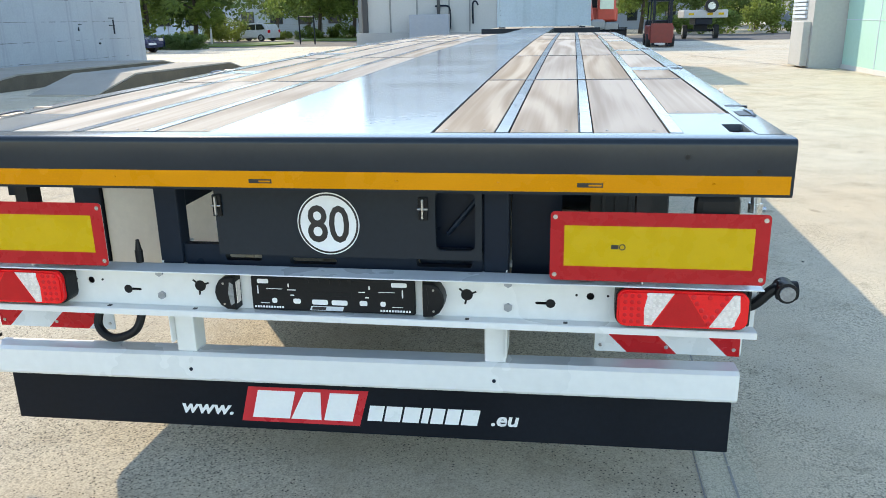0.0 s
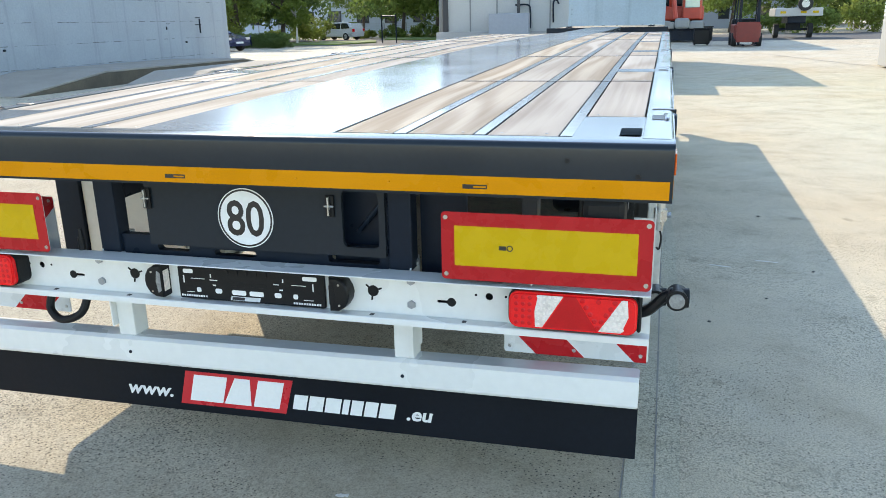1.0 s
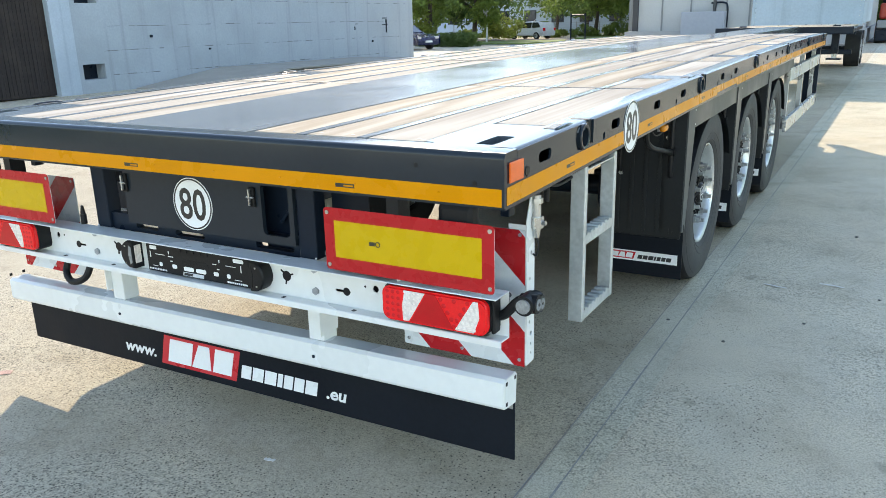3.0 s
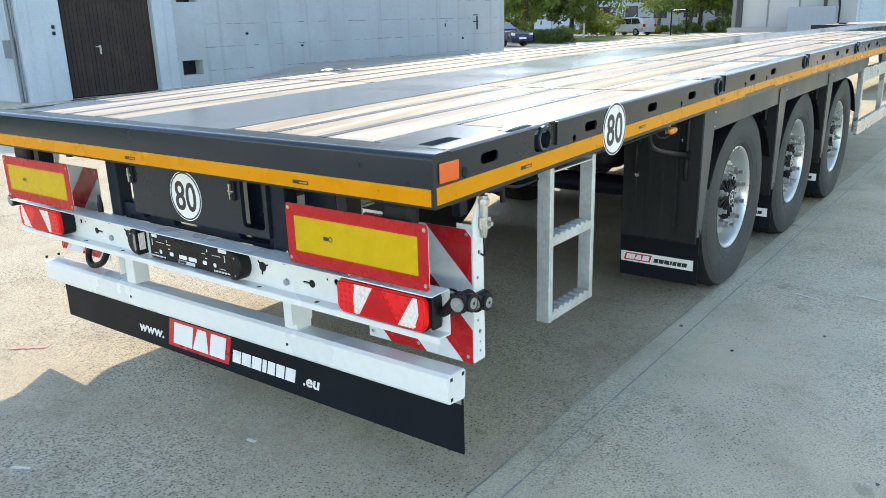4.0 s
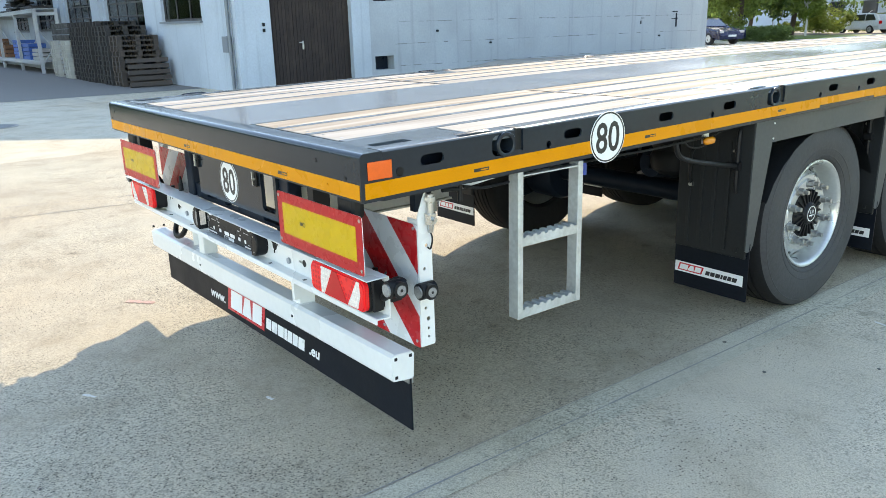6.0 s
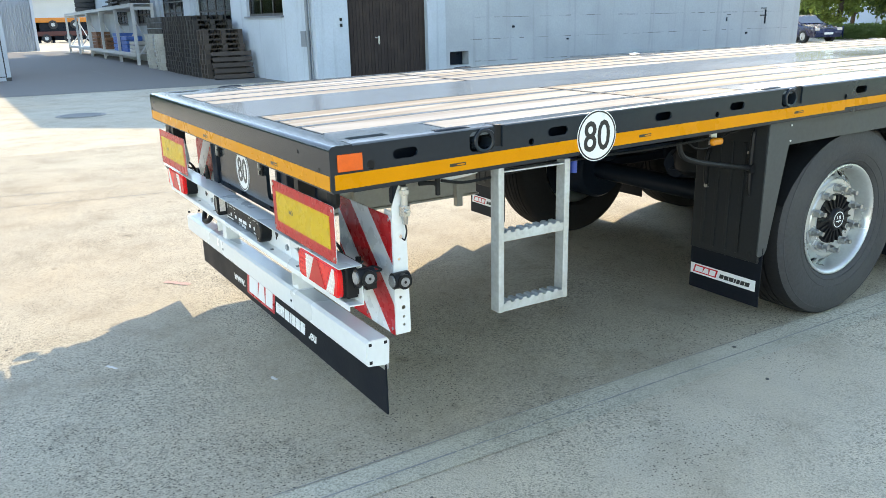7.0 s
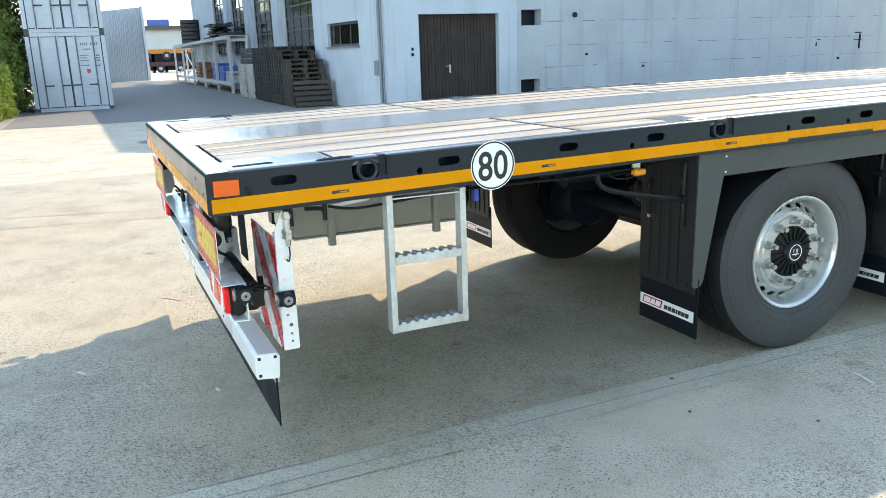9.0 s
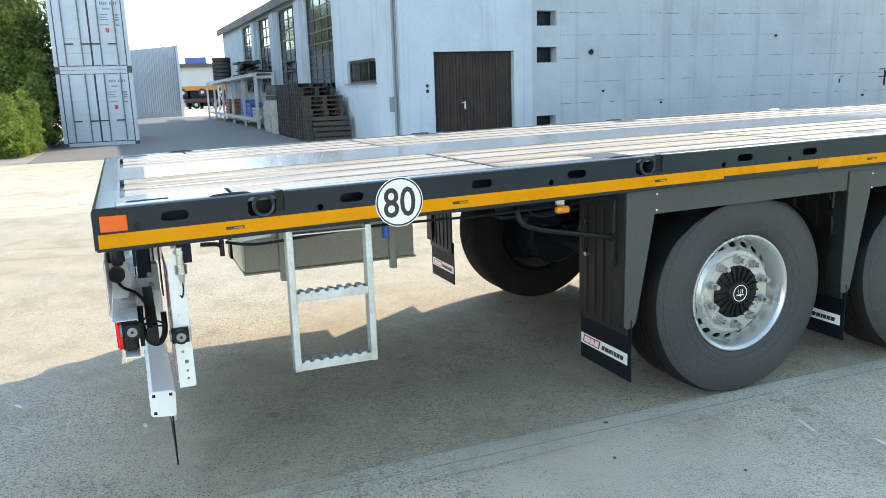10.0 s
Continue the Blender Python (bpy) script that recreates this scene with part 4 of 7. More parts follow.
for s in (1, -1):
    c = 0.300 if s > 0 else 0.284
    dome = [(c, 0.675), (c + 0.030, 0.677), (c + 0.050, 0.689), (c + 0.062, 0.709), (c + 0.066, 0.730), (c + 0.062, 0.751), (c + 0.050, 0.771), (c + 0.030, 0.783), (c, 0.785)]
    bm = prism([(s * u, v) for u, v in dome], rear(BAR), 0.05)
    bmesh.ops.recalc_face_normals(bm, faces=bm.faces)
    bmesh.ops.dissolve_limit(bm, angle_limit=0.02, verts=bm.verts, edges=bm.edges)
    bmesh.ops.bevel(bm, geom=[e for e in bm.edges if all(v.co.y < BAR - 0.04 for v in e.verts)], offset=0.012, segments=3, affect="EDGES", profile=0.6)
    lampb = part("plate_lamp", bm, BLACKPLASTIC, trailer, "black domed plastic number plate lamp", smooth=True)
    lens = [(c + 0.002, 0.700), (c + 0.014, 0.692), (c + 0.020, 0.73), (c + 0.014, 0.768), (c + 0.002, 0.760)]
    part("lamp_lens", box(s * (c - 0.003), s * (c - 0.0002), BAR - 0.038, BAR - 0.01, 0.695, 0.765, 0.001), CLEARLENS, lampb)
    part("lamp_window", prism([(s * u, v) for u, v in lens], rear(BAR - 0.05), 0.001), LAMPGLASS if s < 0 else BLACKPLASTIC, lampb)
    for v in (0.697, 0.763):
        part("screw", rod((s * (c + 0.034), BAR - 0.05, v), (s * (c + 0.034), BAR - 0.0525, v), 0.0035, 8), ZINC, lampb)

# posts and the underride beam with its rubber skirt
for s in (1, -1):
    part("bumper_post", box(s * 0.475, s * 0.541, 0.128, 0.20, 0.49, 0.70, 0.004), WHITE, trailer)
    part("post_plate", box(s * 0.47, s * 0.546, BAR + 0.006, 0.2, 0.66, 0.80, 0.003), WHITE, trailer)
    part("bumper_hanger", box(s * 0.475, s * 0.541, 0.146, 0.2, 0.7, 0.86, 0.004), WHITE, trailer)
beam = part("underride_beam", prism([(0.106, 0.424), (0.112, 0.415), (0.185, 0.406), (0.195, 0.411), (0.2, 0.498), (0.19, 0.510), (0.120, 0.513), (0.106, 0.504)], lambda u, v, w: (-1.222 + w, u, v), 2.45), WHITE, trailer, "white steel underride beam")
for u in (-0.49, 0.507):
    part("bolt", rod((u, 0.106, 0.458), (u, 0.1035, 0.458), 0.006, 10), CHASSIS, beam)
for s in (1, -1):
    cap = part("end_cap", prism([(0.110, 0.423), (0.116, 0.416), (0.186, 0.408), (0.194, 0.498), (0.186, 0.508), (0.120, 0.511), (0.110, 0.502)], side(1.228 if s > 0 else -1.222, s), 0.003), WHITE, beam)
    for y, z in ((0.122, 0.497), (0.182, 0.496), (0.122, 0.429)):
        part("cap_clip", box(s * 1.228, s * 1.2325, y - 0.006, y + 0.006, z - 0.006, z + 0.006, 0.001), BLACKPLASTIC, cap)
part("skirt_clamp", box(-1.205, 1.226, 0.176, 0.194, 0.387, 0.406), ZINC, trailer)
skirt = part("rubber_skirt", box(-1.21, 1.231, 0.178, 0.184, 0.207, 0.408, 0.001), FLAPRUBBER, trailer, "black rubber skirt with white and red print")
SK, SK2 = rear(0.178), rear(0.1772)
lettering("www.", 0.070, lambda u, v, w: SK(-0.585 + u, 0.257 + v, w), WHITEFILM, skirt, bold=0.0018, shear=0.25, width=1.15)
lettering(".eu", 0.068, lambda u, v, w: SK(0.488 + u, 0.262 + v, w), WHITEFILM, skirt, bold=0.0018, shear=0.2, width=1.1)
part("badge_field", prism([(-0.365, 0.236), (0.05, 0.236), (0.085, 0.366), (-0.332, 0.366)], SK, 0.0008), REDFILM, skirt, "slanted red badge field with white blocks")
for pts in badge_blocks(-0.325, 0.252, 0.365, 0.102):
    part("badge_block", prism(pts, SK2, 0.0008), WHITEFILM, skirt)
for pts in word_blocks(0.074, 0.258, 0.408, 0.056):
    part("badge_block", prism(pts, SK, 0.0008), WHITEFILM, skirt)

# the underride beam hangs a little lower at its far end
for ob in trailer.children_recursive:
    if ob.name.split(".")[0] in ("underride_beam", "skirt_clamp", "rubber_skirt") or ob.parent in (beam, skirt):
        for v in ob.data.vertices:
            v.co.z += 0.0115 * (v.co.x - 1.2)

# striped warning boards and their brackets
for s in (1, -1):
    u0, u1, z0, z1 = 0.812, 1.247, 0.518, 0.955
    Y = 0.219
    wb = part("warning_board", prism([(s * a, b) for a, b in rect2d(u0, u1, z0, z1, 0.008)], rear(Y), 0.003), SILVERREFLEX, trailer, "red and white striped warning board")
    for c0 in (1.43, 1.73, 2.03):
        c1 = c0 + 0.15
        q = []
        for c, up in ((c0, False), (c1, True)):
            a, b = (max(u0, c - z1), min(u1, c - z0))
            ends = [(a, c - a), (b, c - b)] if b > a else []
            q.append(ends if not up else ends[::-1])
        pts = q[0]
        if q[0] and q[0][1][1] <= z0 + 1e-6 and q[1] and q[1][0][0] >= u1 - 1e-6:
            pts = pts + [(u1, z0)]
        pts = pts + q[1]
        if q[1] and q[1][1][1] >= z1 - 1e-6 and q[0][0][0] <= u0 + 1e-6:
            pts = pts + [(u0, z1)]
        if not q[1]:
            pts = pts + [(u1, z1)]
        part("red_stripe", prism([(s * a, b) for a, b in pts], rear(Y - 0.003), 0.0008), REDREFLEX, wb)
    for a, b in ((0.83, 0.54), (1.03, 0.54), (1.23, 0.54), (1.23, 0.94), (0.83, 0.94)):
        part("screw", rod((s * a, Y - 0.003, b), (s * a, Y - 0.006, b), 0.006, 10), ZINC, wb)
    holes = [ring2d(0.25, 0.88, 0.007, 10), ring2d(0.25, 0.62, 0.008, 10), ring2d(0.25, 0.585, 0.005, 8), ring2d(0.25, 0.555, 0.005, 8), ring2d(0.24, 0.80, 0.006, 8), ring2d(0.24, 0.66, 0.006, 8)]
    br = part("board_post", sheet([(0.218, 0.522), (0.272, 0.522), (0.276, 0.53), (0.272, 0.9), (0.262, 1.04), (0.25, 1.06), (0.24, 1.04), (0.218, 0.985)], holes, 0.004, side(s * 1.248, s)), WHITE, trailer, "white perforated bracket post")
    part("post_web", box(s * 1.19, s * 1.248, 0.2215, 0.2255, 0.53, 0.97), WHITE, br)
    part("bar_bracket", sheet([(0.105, 0.53), (0.2, 0.53), (0.205, 0.70), (0.195, 0.83), (0.14, 0.84), (0.105, 0.80)], [ring2d(0.13, 0.76, 0.008, 10), ring2d(0.125, 0.62, 0.007, 10)], 0.005, side(s * 0.5415, s)), WHITE, trailer, "white steel bracket plate with bolts")
    for y, z in ((0.162, 0.815), (0.165, 0.77), (0.16, 0.724), (0.162, 0.66)):
        part("bolt", rod((s * 0.5465, y, z), (s * 0.556, y, z), 0.012, 6), BOLTGREY, trailer)
    part("board_arm", sheet([(0.0155, 0.812), (0.0155, 1.0), (0.05, 1.0), (0.082, 0.95), (0.092, 0.87), (0.07, 0.812)], [], 0.004, side(s * 0.925, s)), WHITE, trailer, "white curved arm behind the marker board")
    cup = part("cable_gland", rod((s * 0.9295, 0.04, 0.913), (s * 0.965, 0.04, 0.913), 0.030, 22), BLACKPLASTIC, trailer, "round black cable gland")
    part("gland_cable", hose([(s * 0.95, 0.04, 0.885), (s * 0.96, 0.06, 0.86), (s * 0.98, 0.1, 0.84), (s * 1.0, 0.13, 0.80), (s * 1.01, 0.14, 0.75)], 0.006), BLACKPLASTIC, cup)
    part("conduit_loop", hose([(s * 1.0, 0.11, 0.79), (s * 1.02, 0.11, 0.72), (s * 1.03, 0.13, 0.655), (s * 1.03, 0.165, 0.64), (s * 1.03, 0.19, 0.68), (s * 1.02, 0.192, 0.76)], 0.011, 12), BLACKPLASTIC, trailer, "black corrugated cable conduit", smooth=True)
    part("lamp_wiring", hose([(s * 1.17, 0.14, 0.79), (s * 1.2, 0.11, 0.78), (s * 1.22, 0.15, 0.765), (s * 1.21, 0.19, 0.76), (s * 1.2, 0.16, 0.775), (s * 1.22, 0.09, 0.77)], 0.004), BLACKPLASTIC, trailer)
    # coupling at the top of the post
    tap = part("air_coupling", rod((s * 1.262, 0.262, 1.055), (s * 1.262, 0.262, 0.955), 0.013, 14), ZINC, trailer, "zinc-plated compressed air coupling")
    part("coupling_nut", rod((s * 1.262, 0.262, 0.99), (s * 1.262, 0.262, 0.955), 0.021, 6), ZINC, tap)
    part("coupling_nut", rod((s * 1.262, 0.262, 1.045), (s * 1.262, 0.262, 1.03), 0.019, 6), ZINC, tap)
    part("coupling_cap", rod((s * 1.262, 0.262, 0.955), (s * 1.262, 0.262, 0.925), 0.013, 12, 0.009), ZINC, tap)
    part("coupling_stud", rod((s * 1.25, 0.262, 0.972), (s * 1.292, 0.262, 0.972), 0.008, 8), ZINC, tap)
    part("coupling_hose", hose([(s * 1.262, 0.262, 1.06), (s * 1.2, 0.26, 1.075), (s * 1.1, 0.22, 1.05), (s * 0.9, 0.2, 1.03)], 0.009), BLACKPLASTIC, tap)
    part("coupling_chain", hose([(s * 1.262, 0.262, 0.93), (s * 1.268, 0.264, 0.9), (s * 1.264, 0.258, 0.87), (s * 1.256, 0.252, 0.875)], 0.003, 6), BLACKPLASTIC, tap)
    part("coupling_plate", box(s * 1.14, s * 1.17, 0.268, 0.31, 0.975, LOW - 0.002, 0.003), CHASSIS, tap)
    # rubber arm lamps
    for (yb, zb, xb, arm) in ((0.085, 0.737, 1.216, 0.072), (0.246, 0.728, 1.228, 0.004)):
        lift = 0.05 if arm > 0.05 else 0.0
        al = part("rubber_arm_lamp", hose([(s * xb, yb + 0.01, zb - 0.012), (s * (xb + 0.03), yb, zb + 0.004), (s * (xb + arm), yb - 0.006, zb + lift), (s * (xb + arm + 0.02), yb - 0.008, zb + lift)], 0.015, 10), BLACKPLASTIC, trailer, "black rubber arm lamp with white and red lenses", smooth=True)
        xo = xb + arm + 0.03
        zm, zb = zb, zb + lift
        bm = rod((s * xo, yb - 0.040, zb), (s * xo, yb + 0.02, zb), 0.029, 20)
        rod((s * (xo - 0.02), yb - 0.01, zb), (s * (xo + 0.031), yb - 0.008, zb), 0.027, 20, bm=bm)
        part("lamp_head", bm, BLACKPLASTIC, al, smooth=True)
        part("lamp_lens", rod((s * xo, yb - 0.046, zb), (s * xo, yb - 0.038, zb), 0.021, 18), LAMPGLASS, al)
        part("lamp_lens", rod((s * (xo + 0.028), yb - 0.008, zb), (s * (xo + 0.0335), yb - 0.008, zb), 0.017, 18), LAMPGLASS, al)
        part("lamp_spot", rod((s * (xo + 0.032), yb - 0.008, zb), (s * (xo + 0.0345), yb - 0.008, zb), 0.005, 12), BLACKPLASTIC, al)
        part("lamp_mount", box(s * (xb - 0.004), s * (xb + 0.008), yb - 0.012, yb + 0.03, zm - 0.045, zm + 0.045, 0.005), BLACKPLASTIC, al)
# loose cable loop and plug by the rear frame
for s in (-1,):
    part("cable_loop", hose([(s * 0.79, 0.14, 0.66), (s * 0.80, 0.11, 0.58), (s * 0.74, 0.09, 0.545), (s * 0.66, 0.10, 0.575), (s * 0.64, 0.13, 0.66)], 0.014, 10), BLACKPLASTIC, trailer, "black corrugated cable loop")
plug = part("cable_plug", rod((-0.615, 0.1, 0.806), (-0.615, 0.1, 0.845), 0.012, 12), BLACKPLASTIC, trailer)
part("plug_tip", rod((-0.615, 0.1, 0.845), (-0.615, 0.1, 0.88), 0.01, 12, 0.005), BLACKPLASTIC, plug)
# ---- ladder, mudguards, wheels and running gear of the trailer ----
lad = part("access_ladder", box(1.222, 1.274, 0.645, 0.671, 0.515, 1.075, 0.003), GALVANISED, trailer, "galvanised folding access ladder")
part("ladder_rail", box(1.222, 1.274, 0.954, 0.98, 0.515, 1.075, 0.003), GALVANISED, lad)
for z in (0.517, 0.795):
    prof = [(0.6715, z), (0.9535, z), (0.9535, z + 0.032)]
    for i in range(7):
        c = 0.935 - i * 0.0385
        prof += [(c, z + 0.032), (c - 0.002, z + 0.04), (c - 0.02, z + 0.04), (c - 0.022, z + 0.032)]
    part("ladder_rung", prism(prof + [(0.6715, z + 0.032)], lambda u, v, w: (1.226 + w, u, v), 0.046), GALVANISED, lad, "toothed rung")
part("ladder_top", box(1.226, 1.27, 0.6715, 0.9535, 1.055, 1.06), GALVANISED, lad)

WHEEL_Y = [2.90, 4.247, 5.597]
RW, HUBZ = 0.53, 0.527
def wheel_meshes():
    """Sidewalls, tread, rim and disc round the x axis, outer side towards +x."""
    r1 = RW
    outer = [(0.170, 0.299), (0.182, 0.306), (0.192, 0.318), (0.203, 0.352), (0.208, 0.395), (0.206, 0.44), (0.199, 0.475), (0.190, 0.497), (0.178, 0.512)]
    walls = lathe(outer, 72)
    prof = [(0.178, 0.512), (0.168, 0.519), (0.15, r1 - 0.005), (0.125, r1 - 0.001)]
    for x in (0.105, 0.062, 0.018, -0.026, -0.069):
        prof += [(x + 0.006, r1), (x + 0.005, r1 - 0.013), (x - 0.005, r1 - 0.013), (x - 0.006, r1)]
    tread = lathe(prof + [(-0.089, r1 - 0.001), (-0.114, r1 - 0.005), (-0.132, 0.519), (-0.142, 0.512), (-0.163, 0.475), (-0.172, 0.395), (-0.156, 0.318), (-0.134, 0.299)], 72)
    # rim: rolled lip, deep barrel; the disc is flat round the hub and falls away as a cone with hand holes
    rim = lathe([(0.165, 0.294), (0.176, 0.300), (0.181, 0.298), (0.182, 0.291), (0.176, 0.281), (0.165, 0.275), (0.14, 0.270), (0.105, 0.266), (0.07, 0.262)], 72)
    lathe([(0.165, 0.294), (0.0, 0.268), (-0.13, 0.294)], 48, rim)
    disc = sheet(ring2d(0, 0, 0.2095, 60), [ring2d(0, 0, 0.105, 40)], 0.012, lambda u, v, w: (0.118 + w, u, v))
    cone = lambda u, v, w: (0.118 + w - 0.85 * (math.hypot(u, v) - 0.2095), u, v)
    sheet(ring2d(0, 0, 0.266, 60), [ring2d(0, 0, 0.2095, 60)] + [slot2d_turned(0.240, k * 18, 0.046, 0.027) for k in range(20)], 0.010, cone, disc)
    ribs = [lathe([(a - 0.003, r - 0.004), (a + h, r - 0.002), (a + h, r + 0.002), (a - 0.003, r + 0.005)], 72) for a, r, h in ((0.1945, 0.325, 0.002), (0.2045, 0.362, 0.0012), (0.1965, 0.482, 0.0014))]
    return walls, tread, rim, disc, ribs


def slot2d_turned(r, deg, length, h):
    a = radians(deg)
    return [(r * math.cos(a) - x * math.sin(a) + y * math.cos(a), r * math.sin(a) + x * math.cos(a) + y * math.sin(a)) for x, y in slot2d(0, 0, length, h, 4)]


tyre_bm, tread_bm, rim_bm, disc_bm, rib_bms = wheel_meshes()
lathe([(0.13, 0.19), (0.137, 0.185), (0.137, 0.12), (0.13, 0.105)], 48, disc_bm)
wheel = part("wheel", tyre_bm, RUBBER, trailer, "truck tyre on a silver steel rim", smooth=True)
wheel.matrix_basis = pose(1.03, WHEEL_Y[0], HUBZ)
part("tread", tread_bm, SHADEDTREAD, wheel, "grooved tread, darkened for the shade under the mudguard", smooth=True)
for rib_bm in rib_bms:
    part("sidewall_rib", rib_bm, RUBBER, wheel, smooth=True)
part("rim", rim_bm, RIMSTEEL, wheel, smooth=True)
part("rim_disc", disc_bm, RIMSTEEL, wheel)
hub = part("hub", lathe([(0.13, 0.138), (0.141, 0.135), (0.146, 0.122), (0.148, 0.066), (0.166, 0.060), (0.172, 0.053), (0.172, 0.0)], 40), BLACKPLASTIC, wheel, "black ribbed hub cap with a white maker's roundel", smooth=True)
part("hub_roundel", sheet(ring2d(0, 0, 0.043, 28), [ring2d(0, 0, 0.039, 28)], 0.001, lambda u, v, w: (0.1722 + w, u, v)), WHITEFILM, hub)
bm = bmesh.new()
for a in ((-0.015, -0.012, 0.0, 0.02), (0.002, 0.005, -0.02, 0.02), (-0.022, 0.022, -0.012, -0.006), (0.012, 0.016, 0.0, 0.02)):
    prism(rect2d(*a), lambda u, v, w: (0.1722 + w, u, v), 0.001, bm)
part("hub_mark", bm, WHITEFILM, hub)
RIB = part("hub_rib", box(0.14, 0.158, -0.004, 0.004, 0.058, 0.130), BLACKPLASTIC, hub)
for k in range(1, 20):
    shared("hub_rib", RIB.data, hub, (0, 0, 0), rx=18 * k)
nut_bm = rod((0.132, 0, 0), (0.17, 0, 0), 0.02, 6)
rod((0.132, 0, 0), (0.142, 0, 0), 0.026, 14, bm=nut_bm)
rod((0.17, 0, 0), (0.196, 0, 0), 0.012, 10, bm=nut_bm)
first = None
for k in range(10):
    a = 2 * math.pi * (k + 0.5) / 10
    loc = (0.0, 0.167 * math.cos(a), 0.167 * math.sin(a))
    if first is None:
        first = part("wheel_nut", nut_bm, NUTSTEEL, wheel, location=loc)
    else:
        shared("wheel_nut", first.data, wheel, loc)
part("rim_back", lathe([(0.06, 0.262), (0.06, 0.1)], 40), CHASSIS, wheel)
part("valve", rod((0.13, 0.0, 0.215), (0.165, 0.0, 0.235), 0.005, 8), ZINC, wheel)
for s in (1, -1):
    for i, y in enumerate(WHEEL_Y):
        if s > 0 and i == 0:
            continue
        c = copy_thing(wheel, pose(s * 1.03, y, HUBZ, 17 * i + 9, 0, 0) if s > 0 else pose(-1.03, y, HUBZ, 0, 0, 180) @ pose(0, 0, 0, 23 * i))
for y in WHEEL_Y:
    ax = part("axle", rod((-0.95, y, HUBZ), (0.95, y, HUBZ), 0.065, 18), CHASSIS, trailer, smooth=True)
    for s in (1, -1):
        part("brake_drum", lathe([(0.62, 0.0), (0.62, 0.19), (0.65, 0.21), (0.86, 0.21), (0.86, 0.0)], 32) if s > 0 else lathe([(-0.62, 0.0), (-0.62, 0.19), (-0.65, 0.21), (-0.86, 0.21), (-0.86, 0.0)], 32), CHASSIS, ax, smooth=True, location=(0, y, HUBZ))
        part("trailing_arm", box(s * 0.52, s * 0.61, y + 0.02, y + 0.62, 0.56, 0.62, 0.01), CHASSIS, ax)
        part("arm_hanger", box(s * 0.50, s * 0.63, y + 0.52, y + 0.66, 0.56, 1.12, 0.01), CHASSIS, ax)
        bm = lathe([(0.0, 0.0), (0.0, 0.1), (0.03, 0.14), (0.1, 0.15), (0.14, 0.13), (0.17, 0.15), (0.26, 0.15), (0.3, 0.12), (0.34, 0.1), (0.34, 0.0)], 28)
        bmesh.ops.rotate(bm, cent=(0, 0, 0), matrix=Matrix.Rotation(radians(-90), 3, "Y"), verts=bm.verts)
        part("air_spring", bm, BLACKPLASTIC, ax, smooth=True, location=(s * 0.565, y - 0.36, 0.72))
        part("brake_chamber", rod((s * 0.4, y - 0.12, 0.72), (s * 0.4, y - 0.36, 0.76), 0.085, 18), CHASSIS, ax)
        part("brake_rod", rod((s * 0.4, y - 0.36, 0.76), (s * 0.4, y - 0.42, 0.77), 0.04, 14), CHASSIS, ax)
part("air_tank", rod((-0.2, 6.6, 0.78), (-0.2, 7.5, 0.78), 0.15, 24), CHASSIS, trailer, smooth=True)

# mudguards
def label_plate(u0, u1, v0, v1, place, parent):
    lp = part("flap_label", prism([(u0, v0), (u1, v0), (u1, v1), (u0, v1)], place, 0.001), WHITEFILM, parent, "small white label with a red and black badge")
    up = lambda u, v, w: place(u, v, w + 0.001)
    h = v1 - v0
    w = u1 - u0
    a = u0 + 0.04 * w
    prism_pts = [(a, v0 + 0.15 * h), (a + 0.37 * w, v0 + 0.15 * h), (a + 0.40 * w, v1 - 0.12 * h), (a + 0.03 * w, v1 - 0.12 * h)]
    part("badge_field", prism(prism_pts, up, 0.0006), REDFILM, lp)
    for pts in badge_blocks(a + 0.03 * w, v0 + 0.26 * h, 0.335 * w, 0.5 * h):
        part("badge_block", prism(pts, lambda u, v, q: place(u, v, q + 0.0016), 0.0006), WHITEFILM, lp)
    for pts in word_blocks(u0 + 0.46 * w, v0 + 0.24 * h, 0.5 * w, 0.4 * h):
        part("badge_block", prism(pts, up, 0.0006), BLACKFILM, lp)
    return lp

